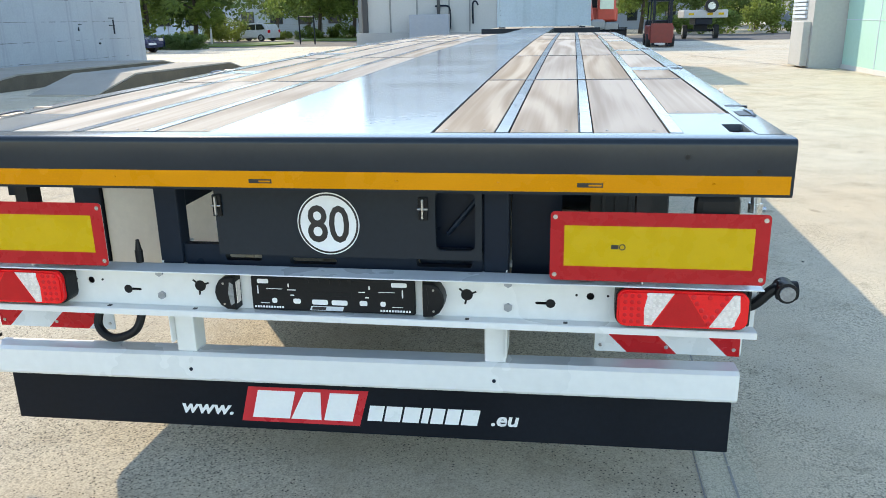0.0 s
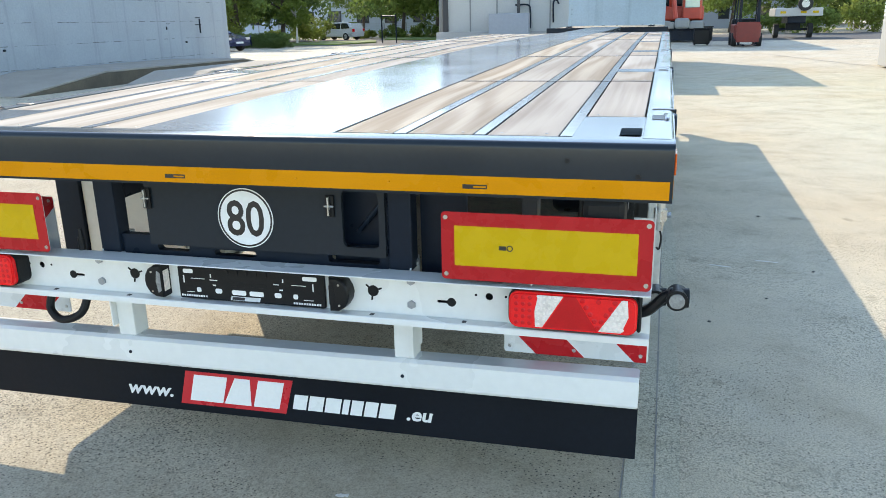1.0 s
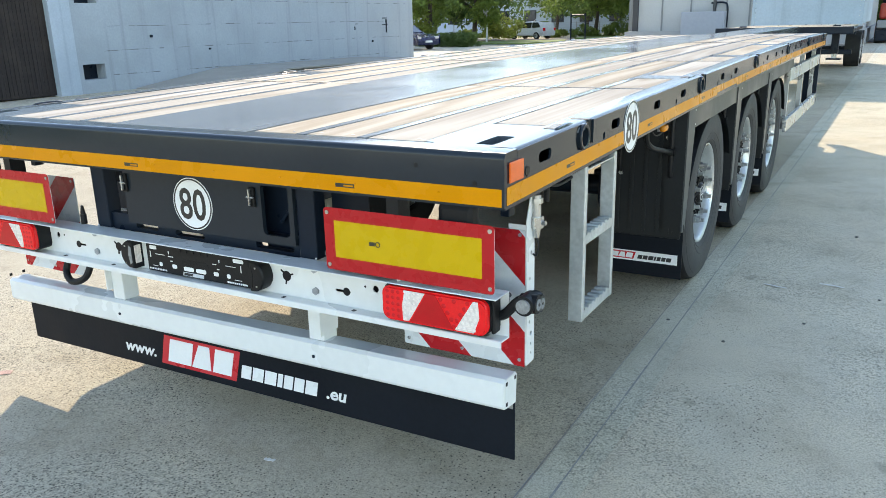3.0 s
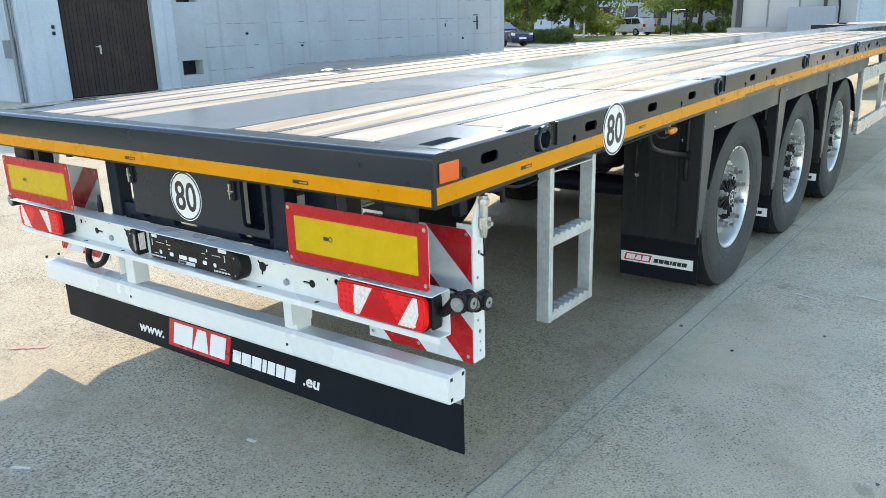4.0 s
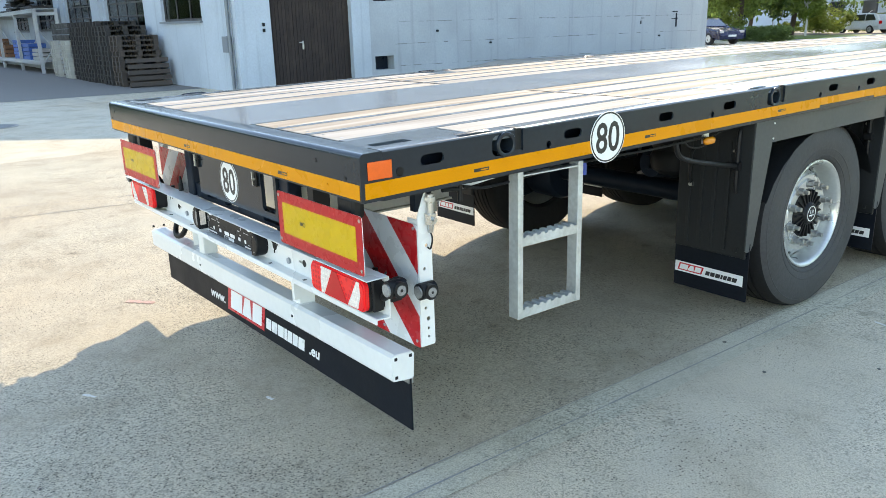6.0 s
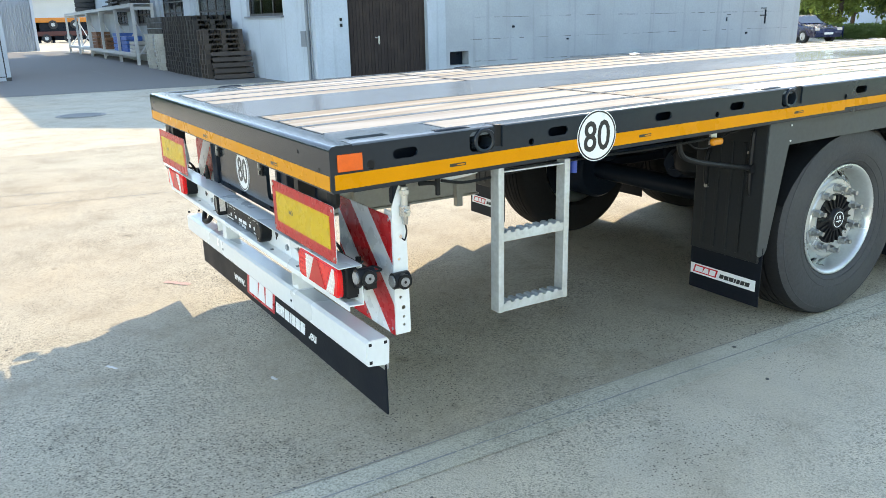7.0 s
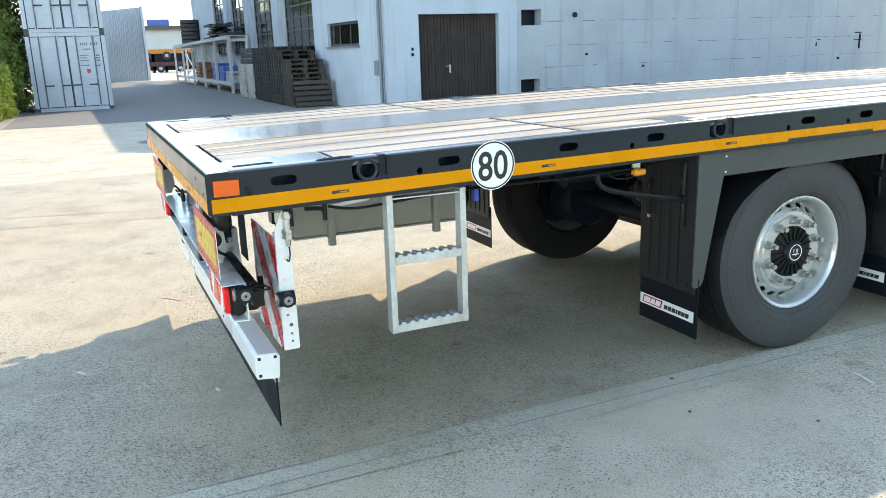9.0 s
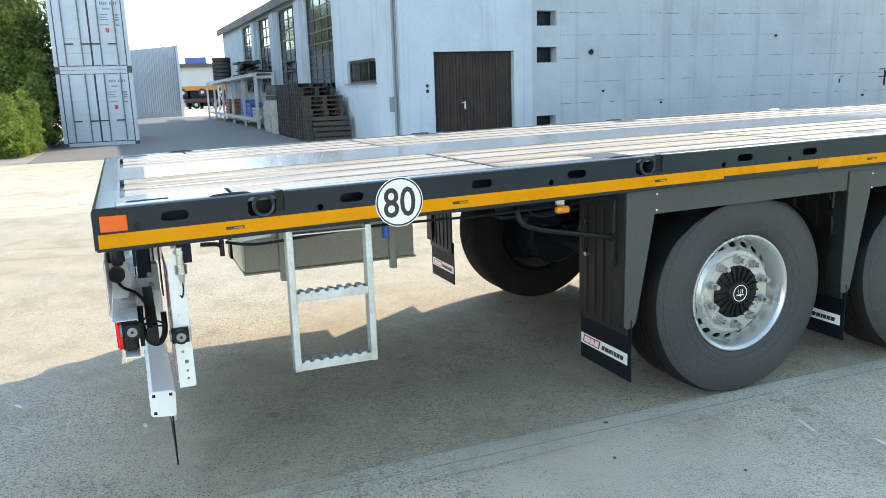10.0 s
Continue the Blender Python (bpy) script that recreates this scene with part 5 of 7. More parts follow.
for s in (1, -1):
    for i, y in enumerate(WHEEL_Y):
        yb = y - 0.679
        guard = part("mudguard", box(s * 0.84, s * 1.249, yb - 0.03, yb - 0.015, 0.42, 1.09, 0.006), FENDERPLASTIC, trailer, "black ribbed plastic mudguard with rubber flap")
        bm = bmesh.new()
        for k in range(5):
            x = 0.90 + k * 0.072
            box(s * x, s * (x + 0.02), yb - 0.036, yb - 0.03, 0.45, 1.0, 0.002, bm)
        part("guard_rib", bm, FENDERPLASTIC, guard)
        bm = box(s * 0.836, s * 1.262, yb - 0.014, yb - 0.008, 0.195, 0.50, 0.001)
        flap = part("mud_flap", bm, FLAPRUBBER, guard)
        u0, u1 = (0.842, 1.24) if s > 0 else (-1.24, -0.842)
        label_plate(u0, u1, 0.272, 0.328, rear(yb - 0.0145), flap)
        for x, zt, zl, r in ((0.925, 0.94, 0.765, 0.009), (1.185, 1.06, 0.755, 0.012)):
            bm = hose([(s * x, yb - 0.034, zt), (s * x, yb - 0.056, zt - 0.025), (s * x, yb - 0.058, zl + 0.04), (s * x, yb - 0.04, zl)], r)
            part("guard_strap", bm, BLACKPLASTIC, guard, smooth=True)
            part("guard_bolt", rod((s * x, yb - 0.03, zl - 0.005), (s * x, yb - 0.05, zl - 0.005), 0.011, 10), ZINC, guard)
        part("strap_pivot", rod((s * 1.165, yb - 0.06, 0.885), (s * 1.205, yb - 0.06, 0.885), 0.022, 14), BLACKPLASTIC, guard)
        part("guard_bolt", rod((s * 1.16, yb - 0.03, 0.955), (s * 1.16, yb - 0.048, 0.955), 0.009, 8), ZINC, guard)
        # outer post that tapers downward
        a = yb - 0.045
        post = sheet([(a, 1.1), (a + 0.135, 1.1), (a + 0.15, 0.985), (a + 0.06, 0.49), (a + 0.045, 0.465), (a + 0.015, 0.458), (a - 0.005, 0.47)], [], 0.006, side(s * 1.254, s))
        pp = part("guard_post", post, APRON, guard)
        part("post_flange", box(s * 1.16, s * 1.2535, a - 0.006, a - 0.001, 0.48, 1.1), FENDERPLASTIC, pp)
        for z in (1.08, 1.007):
            part("guard_bolt", rod((s * 1.2525, a + 0.165, z), (s * 1.2575, a + 0.165, z), 0.0045, 8), WHITEFILM, pp)
        # curved top shell over the tyre
        bm = bmesh.new()
        rows = []
        for k in range(13):
            t = radians(22 + (158 - 22) * k / 12)
            p = (y - 0.60 * math.cos(t), 0.50 + 0.53 * math.sin(t))
            rows.append([bm.verts.new((s * x, p[0], p[1] - 0.02 * (x > 1.2))) for x in (0.84, 1.2, 1.248)])
        for q, r in zip(rows, rows[1:]):
            for k in range(2):
                bm.faces.new((q[k], q[k + 1], r[k + 1], r[k]))
        bmesh.ops.solidify(bm, geom=bm.faces[:], thickness=0.006)
        part("guard_shell", bm, FENDERPLASTIC, guard, smooth=True)
    strip = sheet([(2.18, 0.945), (6.5, 0.945), (6.5, 1.066), (2.18, 1.066)], [], 0.006, side(s * 1.2472, s))
    part("guard_apron", strip, APRON, trailer, "long dark apron above the wheels", SLOPE)
    # bracket with the amber repeater in front of the first mudguard
    part("lamp_bracket", hose([(s * 1.19, 1.66, 1.06), (s * 1.195, 1.68, 1.0), (s * 1.2, 1.76, 0.965), (s * 1.195, 1.95, 0.925), (s * 1.185, 2.165, 0.885)], 0.012, 8), BLACKPLASTIC, trailer)
    rep = part("repeater_lamp", box(s * 1.2, s * 1.232, 1.835, 1.905, 1.028, 1.062, 0.014, seg=3), REPEATERLENS, trailer, "oval amber repeater lamp", smooth=True)
    part("lamp_backing", box(s * 1.19, s * 1.2, 1.85, 1.89, 1.03, 1.09), ZINC, rep)
    part("lamp_cable", hose([(s * 1.2, 1.9, 1.05), (s * 1.19, 2.0, 1.07), (s * 1.18, 2.15, 1.08)], 0.004), BLACKPLASTIC, rep)

# tap handle and clip below the rail
part("valve_handle", rod((1.2, 1.06, 1.06), (1.2, 1.06, 1.0), 0.014, 12), material("blue_plastic", (0.02, 0.06, 0.32), 0.4), trailer, "small blue valve handle")
part("tee_hook", hose([(1.23, 0.34, 1.05), (1.23, 0.4, 1.045), (1.23, 0.415, 1.03)], 0.008), BLACKPLASTIC, trailer)
part("tee_hook", rod((1.23, 0.415, 1.06), (1.23, 0.415, 1.0), 0.009, 10), BLACKPLASTIC, trailer)

# loose lines and a strap below the rail
part("air_line", hose([(1.23, 0.43, 1.05), (1.225, 0.55, 1.03), (1.222, 0.8, 1.045), (1.22, 1.05, 1.055), (1.2, 1.5, 1.05), (1.2, 1.85, 1.06)], 0.0055), BLACKPLASTIC, trailer)
part("strap", prism([(0.44, 1.035), (0.60, 1.052), (0.60, 1.066), (0.44, 1.05)], side(1.2), 0.004), SILVERREFLEX, trailer, "short pale strap end")
part("lamp_wire", hose([(1.2, 1.7, 1.06), (1.205, 1.74, 1.03), (1.21, 1.8, 1.02), (1.215, 1.86, 1.03)], 0.0035), BLACKPLASTIC, trailer)

# side guard ahead of the wheels, telescopic beam, front section
for s in (1, -1):
    for z in (0.45, 0.93):
        part("side_guard", box(s * 1.225, s * 1.26, 6.3, 9.15, z, z + 0.12, 0.004), RIMSTEEL, trailer, "light grey side guard rail")
    for y in (6.5, 7.7, 8.95):
        part("guard_upright", box(s * 1.18, s * 1.224, y, y + 0.06, 0.45, 1.2), RIMSTEEL, trailer)
    part("front_post", box(s * 1.1, s * 1.26, 9.16, 9.24, 0.45, 1.2), CHASSIS, trailer)
part("front_crossmember", box(-HALF, HALF, END, END + 0.06, LOW, TOP - 0.002, 0.006), ANTHRACITE, **B)
part("telescopic_beam", box(-0.31, 0.31, END + 0.061, 15.6, 0.86, TOP - 0.01, 0.01), DECKSTEEL, **B)
part("front_section_frame", box(-HALF, HALF, 15.65, 19.2, LOW + 0.02, TOP - 0.06, 0.008), CHASSIS, **B)
part("front_headboard", box(-HALF, HALF, 15.56, 15.64, LOW, TOP - 0.02, 0.008), CHASSIS, **B)
part("front_deck_boards", box(-1.2, 1.2, 15.7, 19.1, TOP - 0.06, TOP - 0.03), DECKWOOD, **B)
for s in (1, -1):
    leg = part("landing_leg", box(s * 0.85, s * 0.99, 16.6, 16.74, 0.72, 1.3, 0.006), CHASSIS, trailer)
    part("leg_foot", box(s * 0.78, s * 1.06, 16.53, 16.81, 0.60, 0.63), CHASSIS, leg)
    part("leg_tube", box(s * 0.87, s * 0.97, 16.62, 16.72, 0.62, 0.74), ZINC, leg)

# the body sits a little askew on its running gear
SKEW = 0.013
for ob in trailer.children_recursive:
    if ob.type == "MESH" and ob.name.split(".")[0] in ("plank",):
        ob.location.y += SKEW * (ob.location.x - HALF)
    elif ob.type == "MESH" and ob.parent.name.split(".")[0] not in ("plank", "wheel", "hub") and ob.name.split(".")[0] != "wheel" and ob.location.length < 1e-6:
        for v in ob.data.vertices:
            v.co.y += SKEW * (v.co.x - HALF)
    elif ob.name.split(".")[0] == "lamp_cell":
        ob.location.y += SKEW * (ob.location.x - HALF)
# ---- the workshop hall: gable end towards the trailer, window front round the corner ----
HX, HY0, HY1, HXE, EAVE, RIDGE_Y, RIDGE_Z = -15.7, 6.86, 26.6, -52.4, 5.2, 16.7, 9.7
TIMBER = material("dark_timber", (0.030, 0.023, 0.021), 0.75, spec=0.2, vary=0.5, scale=3, fine=30, stretch=(10, 10, 0.3), bump=0.3, per_object=0.12, tint=(0.06, 0.045, 0.036), tint_amount=0.5)
FRAME = material("window_frame_grey", (0.035, 0.036, 0.038), 0.5, vary=0.15)
PANE = glass("window_glass", (0.30, 0.34, 0.34))
ROOFSHEET = material("roof_sheet", (0.085, 0.075, 0.07), 0.7, vary=0.15, scale=1, fine=20)
PIPE = material("pipe_grey", (0.15, 0.17, 0.19), 0.5, vary=0.15)
DARKROOM = material("dim_interior", (0.12, 0.115, 0.11), 0.9, vary=0.2)
NICHES = [(10.94, 11.57, 3.22, 3.63), (10.93, 11.57, 2.21, 2.64), (10.91, 11.55, 0.34, 0.72)]

def roofline(y):
    return EAVE + (RIDGE_Z - EAVE) * (1 - abs(y - RIDGE_Y) / (RIDGE_Y - HY0))

wall = part("wall_east", sheet([(10.77, 0), (HY1, 0), (HY1, roofline(HY1)), (RIDGE_Y, RIDGE_Z), (10.77, roofline(10.77))],
            [rect2d(*n) for n in NICHES], 0.35, side(HX - 0.35)), WALLCONCRETE)
tagged(wall, "pale board-marked concrete hall wall, streaked with dirt", "wall", kind="structure")
part("niche_back", box(HX - 0.36, HX - 0.352, 10.8, 11.7, 0.2, 3.8), CHASSIS, wall)
random.seed(11)
GROOVE = material("pour_line_dirt", (0.17, 0.18, 0.19), 0.95, vary=0.4, scale=2, fine=20)
for z in (0.42, 1.03, 1.64, 2.31, 2.96, 3.58, 4.22, 4.86):
    bm = bmesh.new()
    y, drift = 11.6, 0.0
    while y < HY1 - 0.6:
        ln = random.uniform(0.05, 0.32)
        drift = max(-0.012, min(0.012, drift + random.uniform(-0.004, 0.004)))
        if random.random() < 0.8:
            h = random.choice((0.0025, 0.004, 0.006, 0.012))
            box(HX, HX + 0.003, y, min(y + ln, HY1 - 0.1), z + drift - h, z + drift + h, bm=bm)
        y += ln + (random.uniform(0.1, 0.6) if random.random() < 0.12 else 0.0)
    part("pour_line", bm, GROOVE, wall)
for y, z, r in ((12.7, 2.48, 0.075), (13.12, 1.36, 0.035), (16.1, 4.1, 0.13), (15.2, 0.95, 0.03), (23.6, 0.9, 0.035), (19.6, 2.9, 0.04)):
    bm = rod((HX, y, z), (HX + 0.05, y, z), r, 14)
    part("wall_anchor", bm, CHASSIS, wall)
for y, z, a, b in ((24.5, 1.75, 0.3, 0.03), (24.6, 1.45, 0.05, 0.5), (24.5, 1.5, 0.35, 0.03), (22.6, 1.55, 0.15, 0.02), (22.5, 1.4, 0.03, 0.12)):
    part("wall_iron", box(HX, HX + 0.03, y - a / 2, y + a / 2, z - b / 2, z + b / 2), CHASSIS, wall)
wall2 = part("wall_render", sheet([(HY0, 0), (7.79, 0), (7.79, 2.55), (10.19, 2.55), (10.19, 0), (10.768, 0), (10.768, roofline(10.768)), (HY0, EAVE)], [], 0.4, side(HX - 0.37)), WALLRENDER)
tagged(wall2, "whitewashed rendered wall round the garage door", "wall", kind="structure")
tagged(part("wall_north", box(HXE, HX - 0.36, HY1 - 0.06, HY1, 0, EAVE + 0.01), WALLCONCRETE), "plain far wall of the hall", "wall", kind="structure")
tagged(part("wall_west", prism([(HY0 - 0.02, 0), (HY1 - 0.41, 0), (HY1 - 0.41, EAVE), (RIDGE_Y, RIDGE_Z - 0.1), (HY0 - 0.02, EAVE)], lambda u, v, w: (HXE + w, u, v), 0.4), WALLRENDER), "plain end wall of the hall", "wall", kind="structure")
tagged(part("floor", box(HXE + 0.41, HX - 0.4, HY0 + 0.41, HY1 - 0.41, 0.005, 0.02), DARKROOM), "grey hall floor", "floor", kind="structure")
# south front with the tall windows
WINS = [(-26.75, -22.6, 1.6, 4.97), (-32.4, -28.45, 1.6, 4.97), (-37.9, -34.2, 1.6, 4.97), (-43.45, -39.75, 1.6, 4.97)]
SMALL = (-20.98, -17.88, 1.80, 2.50)
front = part("wall_south", sheet([(HXE, 0), (HX - 0.371, 0), (HX - 0.371, EAVE), (HXE, EAVE)], [rect2d(*w) for w in WINS + [SMALL]], 0.38, lambda u, v, w: (u, HY0 + 0.38 - w, v)), WALLRENDER)
tagged(front, "whitewashed workshop front with tall windows", "wall", kind="structure")

def window(i, x0, x1, z0, z1, nx, nz):
    win = thing("window_%d" % i, "tall steel-framed workshop window with many panes" if nz > 2 else "low wide window with a dark frame", "window", kind="structure")
    y = HY0 + 0.12
    bm = bmesh.new()
    for a, b, c, d in ((x0, x0 + 0.07, z0, z1), (x1 - 0.07, x1, z0, z1), (x0, x1, z0, z0 + 0.07), (x0, x1, z1 - 0.07, z1)):
        box(a, b, y - 0.03, y + 0.03, c, d, bm=bm)
    part("window_frame", bm, FRAME, win)
    for k in range(1, nx):
        x = x0 + (x1 - x0) * k / nx
        part("mullion", box(x - 0.03, x + 0.03, y - 0.025, y + 0.025, z0 + 0.07, z1 - 0.07), FRAME, win)
    for k in range(1, nz):
        z = z0 + (z1 - z0) * k / nz
        part("glazing_bar", box(x0 + 0.07, x1 - 0.07, y - 0.02, y + 0.02, z - 0.025, z + 0.025), FRAME, win)
    w, h = (x1 - x0) / nx, (z1 - z0) / nz
    for j in range(nx):
        for k in range(nz):
            part("pane", box(x0 + j * w + 0.02, x0 + (j + 1) * w - 0.02, y - 0.003, y + 0.003, z0 + k * h + 0.02, z0 + (k + 1) * h - 0.02), PANE, win)
    part("window_sill", box(x0 - 0.06, x1 + 0.06, HY0 - 0.08, HY0 + 0.2, z0 - 0.05, z0), PIPE, win)
for i, w in enumerate(WINS):
    window(i + 1, *w, 4, 8)
window(5, *SMALL, 3, 1)
DROP = 0.3 * (RIDGE_Z - EAVE) / (RIDGE_Y - HY0)
roof = part("roof", prism([(HY0 - 0.3, EAVE - DROP), (RIDGE_Y, RIDGE_Z + 0.003), (HY1 + 0.3, EAVE - DROP), (HY1 + 0.3, EAVE - DROP + 0.36), (RIDGE_Y, RIDGE_Z + 0.37), (HY0 - 0.3, EAVE - DROP + 0.36)], lambda u, v, w: (HXE - 0.6 + w, u, v), HX - HXE + 0.62), ROOFSHEET)
tagged(roof, "dark sheet-metal gable roof of the hall", "roof", kind="structure")
for x in (-27.6, -33.3, -38.83):
    part("pier", box(x - 0.5, x + 0.5, HY0 - 0.14, HY0 - 0.002, 0, EAVE - 0.2), WALLRENDER, front)
# the front runs slightly out of square and its eaves rise towards the far end
for ob in [front, roof, *front.children] + [c for o in bpy.data.objects if o.name.startswith("window_") and o.parent is None for c in o.children]:
    for v in ob.data.vertices:
        if v.co.y < RIDGE_Y - 1:
            v.co.y += 0.012 * (v.co.x - HX)
            v.co.z += v.co.z / 5 * 0.0145 * (HX - v.co.x)
# garage door with upright boards
gate = thing("door_1", "dark weathered timber double garage door with upright boards", "door", kind="structure")
random.seed(5)
y = 7.8
while y < 10.16:
    w = 0.1
    part("board", box(HX - 0.2, HX - 0.15 + random.uniform(0, 0.012), y + 0.003, y + w - 0.003, 0.03, 2.54, 0.004, seg=1), TIMBER, gate)
    y += w
part("door_frame", box(HX - 0.26, HX - 0.201, 7.79, 10.19, 0.02, 2.55), TIMBER, gate)
hd = part("door_handle", box(HX - 0.14, HX - 0.12, 8.72, 8.77, 1.0, 1.22, 0.004), ZINC, gate)
part("door_lever", rod((HX - 0.115, 8.74, 1.18), (HX - 0.1, 8.62, 1.18), 0.012, 8), ZINC, hd)
part("bell_push", box(HX + 0.031, HX + 0.06, 7.55, 7.61, 1.62, 1.7), BLACKPLASTIC, wall2)
part("bell_push", box(HX + 0.031, HX + 0.06, 7.55, 7.61, 1.48, 1.56), BLACKPLASTIC, wall2)
down = thing("downpipe", "grey downpipe with a junction box at the hall corner", "pipe", kind="structure")
part("pipe", rod((HX - 0.30, HY0 - 0.08, 0), (HX - 0.30, HY0 - 0.08, EAVE), 0.045, 14), PIPE, down, smooth=True)
part("pipe", rod((HX - 0.16, HY0 - 0.05, 0), (HX - 0.16, HY0 - 0.05, EAVE), 0.018, 12), PIPE, down, smooth=True)
part("junction_box", box(HX - 0.62, HX - 0.3, HY0 - 0.16, HY0 - 0.02, 1.0, 1.4, 0.01), PIPE, down)

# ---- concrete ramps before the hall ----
# ramp sides: stained, and the shade of the sunless face darkens their colour
RAMPSIDE = material("shaded_stained_concrete", (0.12, 0.098, 0.068), 0.95, vary=0.35, scale=2.5, fine=30, bump=0.5, tint=(0.07, 0.062, 0.045), tint_amount=0.8)
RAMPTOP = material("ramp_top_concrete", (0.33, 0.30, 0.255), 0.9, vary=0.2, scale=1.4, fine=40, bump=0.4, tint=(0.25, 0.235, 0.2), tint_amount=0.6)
for x0, x1, pts, lab in ((-11.4, -9.7, [(13.86, 0), (22.5, 0), (21.0, 0.31), (15.6, 0.35)], "low concrete ramp with sloping ends, its stained sides darkened for shade"),
                         (-15.65, -12.8, [(12.4, 0), (24.6, 0), (22.6, 0.31), (15.5, 0.35)], "low old concrete plinth along the hall wall")):
    r = thing("loading_ramp", lab, "ramp", "ramps before the hall")
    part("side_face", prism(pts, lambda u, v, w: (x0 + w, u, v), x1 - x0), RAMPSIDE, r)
    cap = pts[1:] + pts[:1]
    outline = [(cap[3][0], 0.002), (cap[2][0], cap[2][1] + 0.006), (cap[1][0], cap[1][1] + 0.006), (cap[0][0], 0.002), (cap[0][0], 0.03), (cap[1][0] + 0.02, cap[1][1] + 0.045), (cap[2][0] - 0.02, cap[2][1] + 0.045), (cap[3][0], 0.03)]
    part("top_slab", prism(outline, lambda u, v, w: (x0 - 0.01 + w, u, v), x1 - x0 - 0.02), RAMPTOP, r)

# ---- stacked shipping containers ----
BOXPAINT = material("container_paint", (0.42, 0.47, 0.52), 0.5, vary=0.1, scale=1.5, fine=30, tint=(0.28, 0.2, 0.15), tint_amount=0.25)
DARKSEAL = material("door_seal", (0.03, 0.03, 0.035), 0.6)

MARKPRINT = material("marking_print", (0.16, 0.17, 0.19), 0.6)
RODGREY = material("lock_rod_grey", (0.14, 0.15, 0.165), 0.5, vary=0.15)
def container(z, label):
    c = thing("shipping_container", label, "container", "stacked containers", (-25.6, -0.95, z))
    W, H, L = 1.219, 2.59, 6.06
    bm = bmesh.new()
    for y in (-W, W - 0.12):
        box(-0.12, 0, y, y + 0.12, 0, H, bm=bm)
        box(-L, -L + 0.12, y, y + 0.12, 0, H, bm=bm)
    for zz in (0, H - 0.12):
        box(-0.12, 0, -W + 0.12, W - 0.12, zz, zz + 0.12, bm=bm)
        for y in (-W, W - 0.1):
            box(-L + 0.12, -0.12, y, y + 0.1, zz, zz + 0.12, bm=bm)
    part("frame", bm, BOXPAINT, c)
    for s in (1, -1):
        pts = []
        n = 20
        bm = bmesh.new()
        vs = []
        for k in range(n * 2 + 1):
            x = -L + 0.12 + (L - 0.24) * k / (2 * n)
            d = 0.035 if k % 2 else 0.0
            vs.append([bm.verts.new((x, s * (W - 0.02 - d), zz)) for zz in (0.12, H - 0.12)])
        for a, b in zip(vs, vs[1:]):
            bm.faces.new((a[0], b[0], b[1], a[1]))
        bmesh.ops.solidify(bm, geom=bm.faces[:], thickness=0.004)
        part("side_wall", bm, BOXPAINT, c)
    part("top", box(-L + 0.05, -0.05, -W + 0.05, W - 0.05, H - 0.03, H - 0.004), BOXPAINT, c)
    part("end_wall", box(-L + 0.02, -L + 0.06, -W + 0.12, W - 0.12, 0.12, H - 0.12), BOXPAINT, c)
    for s in (1, -1):
        a, b = sorted((s * 0.025, s * (W - 0.13)))
        d = part("door", box(-0.06, -0.02, a, b, 0.14, H - 0.14, 0.008), BOXPAINT, c)
        for zz in (0.55, 1.05, 1.55, 2.05):
            part("door_swage", box(-0.0195, -0.006, a + 0.05, b - 0.05, zz, zz + 0.05, 0.006), BOXPAINT, d)
        for u in (0.3, 0.82):
            yy = s * u
            rodp = part("lock_rod", rod((0.012, yy, 0.1), (0.012, yy, H - 0.1), 0.022, 10), RODGREY, d)
            for zz in (0.12, 0.6, 1.2, 1.9, H - 0.14):
                part("rod_bracket", box(-0.02, 0.018, yy - 0.05, yy + 0.05, zz - 0.03, zz + 0.03), BOXPAINT, rodp)
            part("lock_handle", box(0.02, 0.045, min(yy, yy - s * 0.28), max(yy, yy - s * 0.28), 0.84, 0.885), DARKSEAL, rodp)
    part("door_gasket", box(-0.05, -0.014, -0.03, 0.03, 0.13, H - 0.13), DARKSEAL, c)
    for y in (-W + 0.121, W - 0.155):
        part("door_gasket", box(-0.05, -0.014, y, y + 0.034, 0.13, H - 0.13), DARKSEAL, c)
    part("stack_gap", box(-0.5, -0.02, -W + 0.2, W - 0.2, H, H + 0.009), DARKSEAL, c)
    for zz in (0.122, H - 0.138):
        part("door_gasket", box(-0.05, -0.016, -W + 0.13, W - 0.13, zz, zz + 0.03), DARKSEAL, c)
    for y in (-W - 0.004, W - 0.155):
        for zz in (-0.0, H - 0.12):
            for x in (-0.17, -L - 0.004):
                part("corner_casting", box(x, x + 0.176, y, y + 0.16, zz, zz + 0.12), FRAME, c)
    marks = [(0.42 + k * 0.062, 0.46 + k * 0.062, 2.16, 2.25) for k in range(9) if k != 4] + [(0.5 + k * 0.06, 0.54 + k * 0.06, 2.0, 2.08) for k in range(4)]
    for r in range(5):
        marks += [(0.36, 0.36 + (0.22 if r % 2 else 0.28), 1.82 - r * 0.085, 1.85 - r * 0.085), (0.86, 0.98, 1.8 - r * 0.085, 1.85 - r * 0.085)]
    for y0, y1, z0, z1 in marks:
        part("marking", box(-0.0195, -0.0165, y0, y1, z0, z1), MARKPRINT, c)
    part("shield_mark", prism([(0.52, 1.28), (0.58, 1.22), (0.64, 1.28), (0.64, 1.38), (0.52, 1.38)], lambda u, v, w: (-0.0185 + w, u, v), 0.003), REDFILM, c)
    return c
container(0.0, "grey-blue shipping container with locked double doors on the ground")
container(2.6, "grey-blue shipping container stacked on another one")

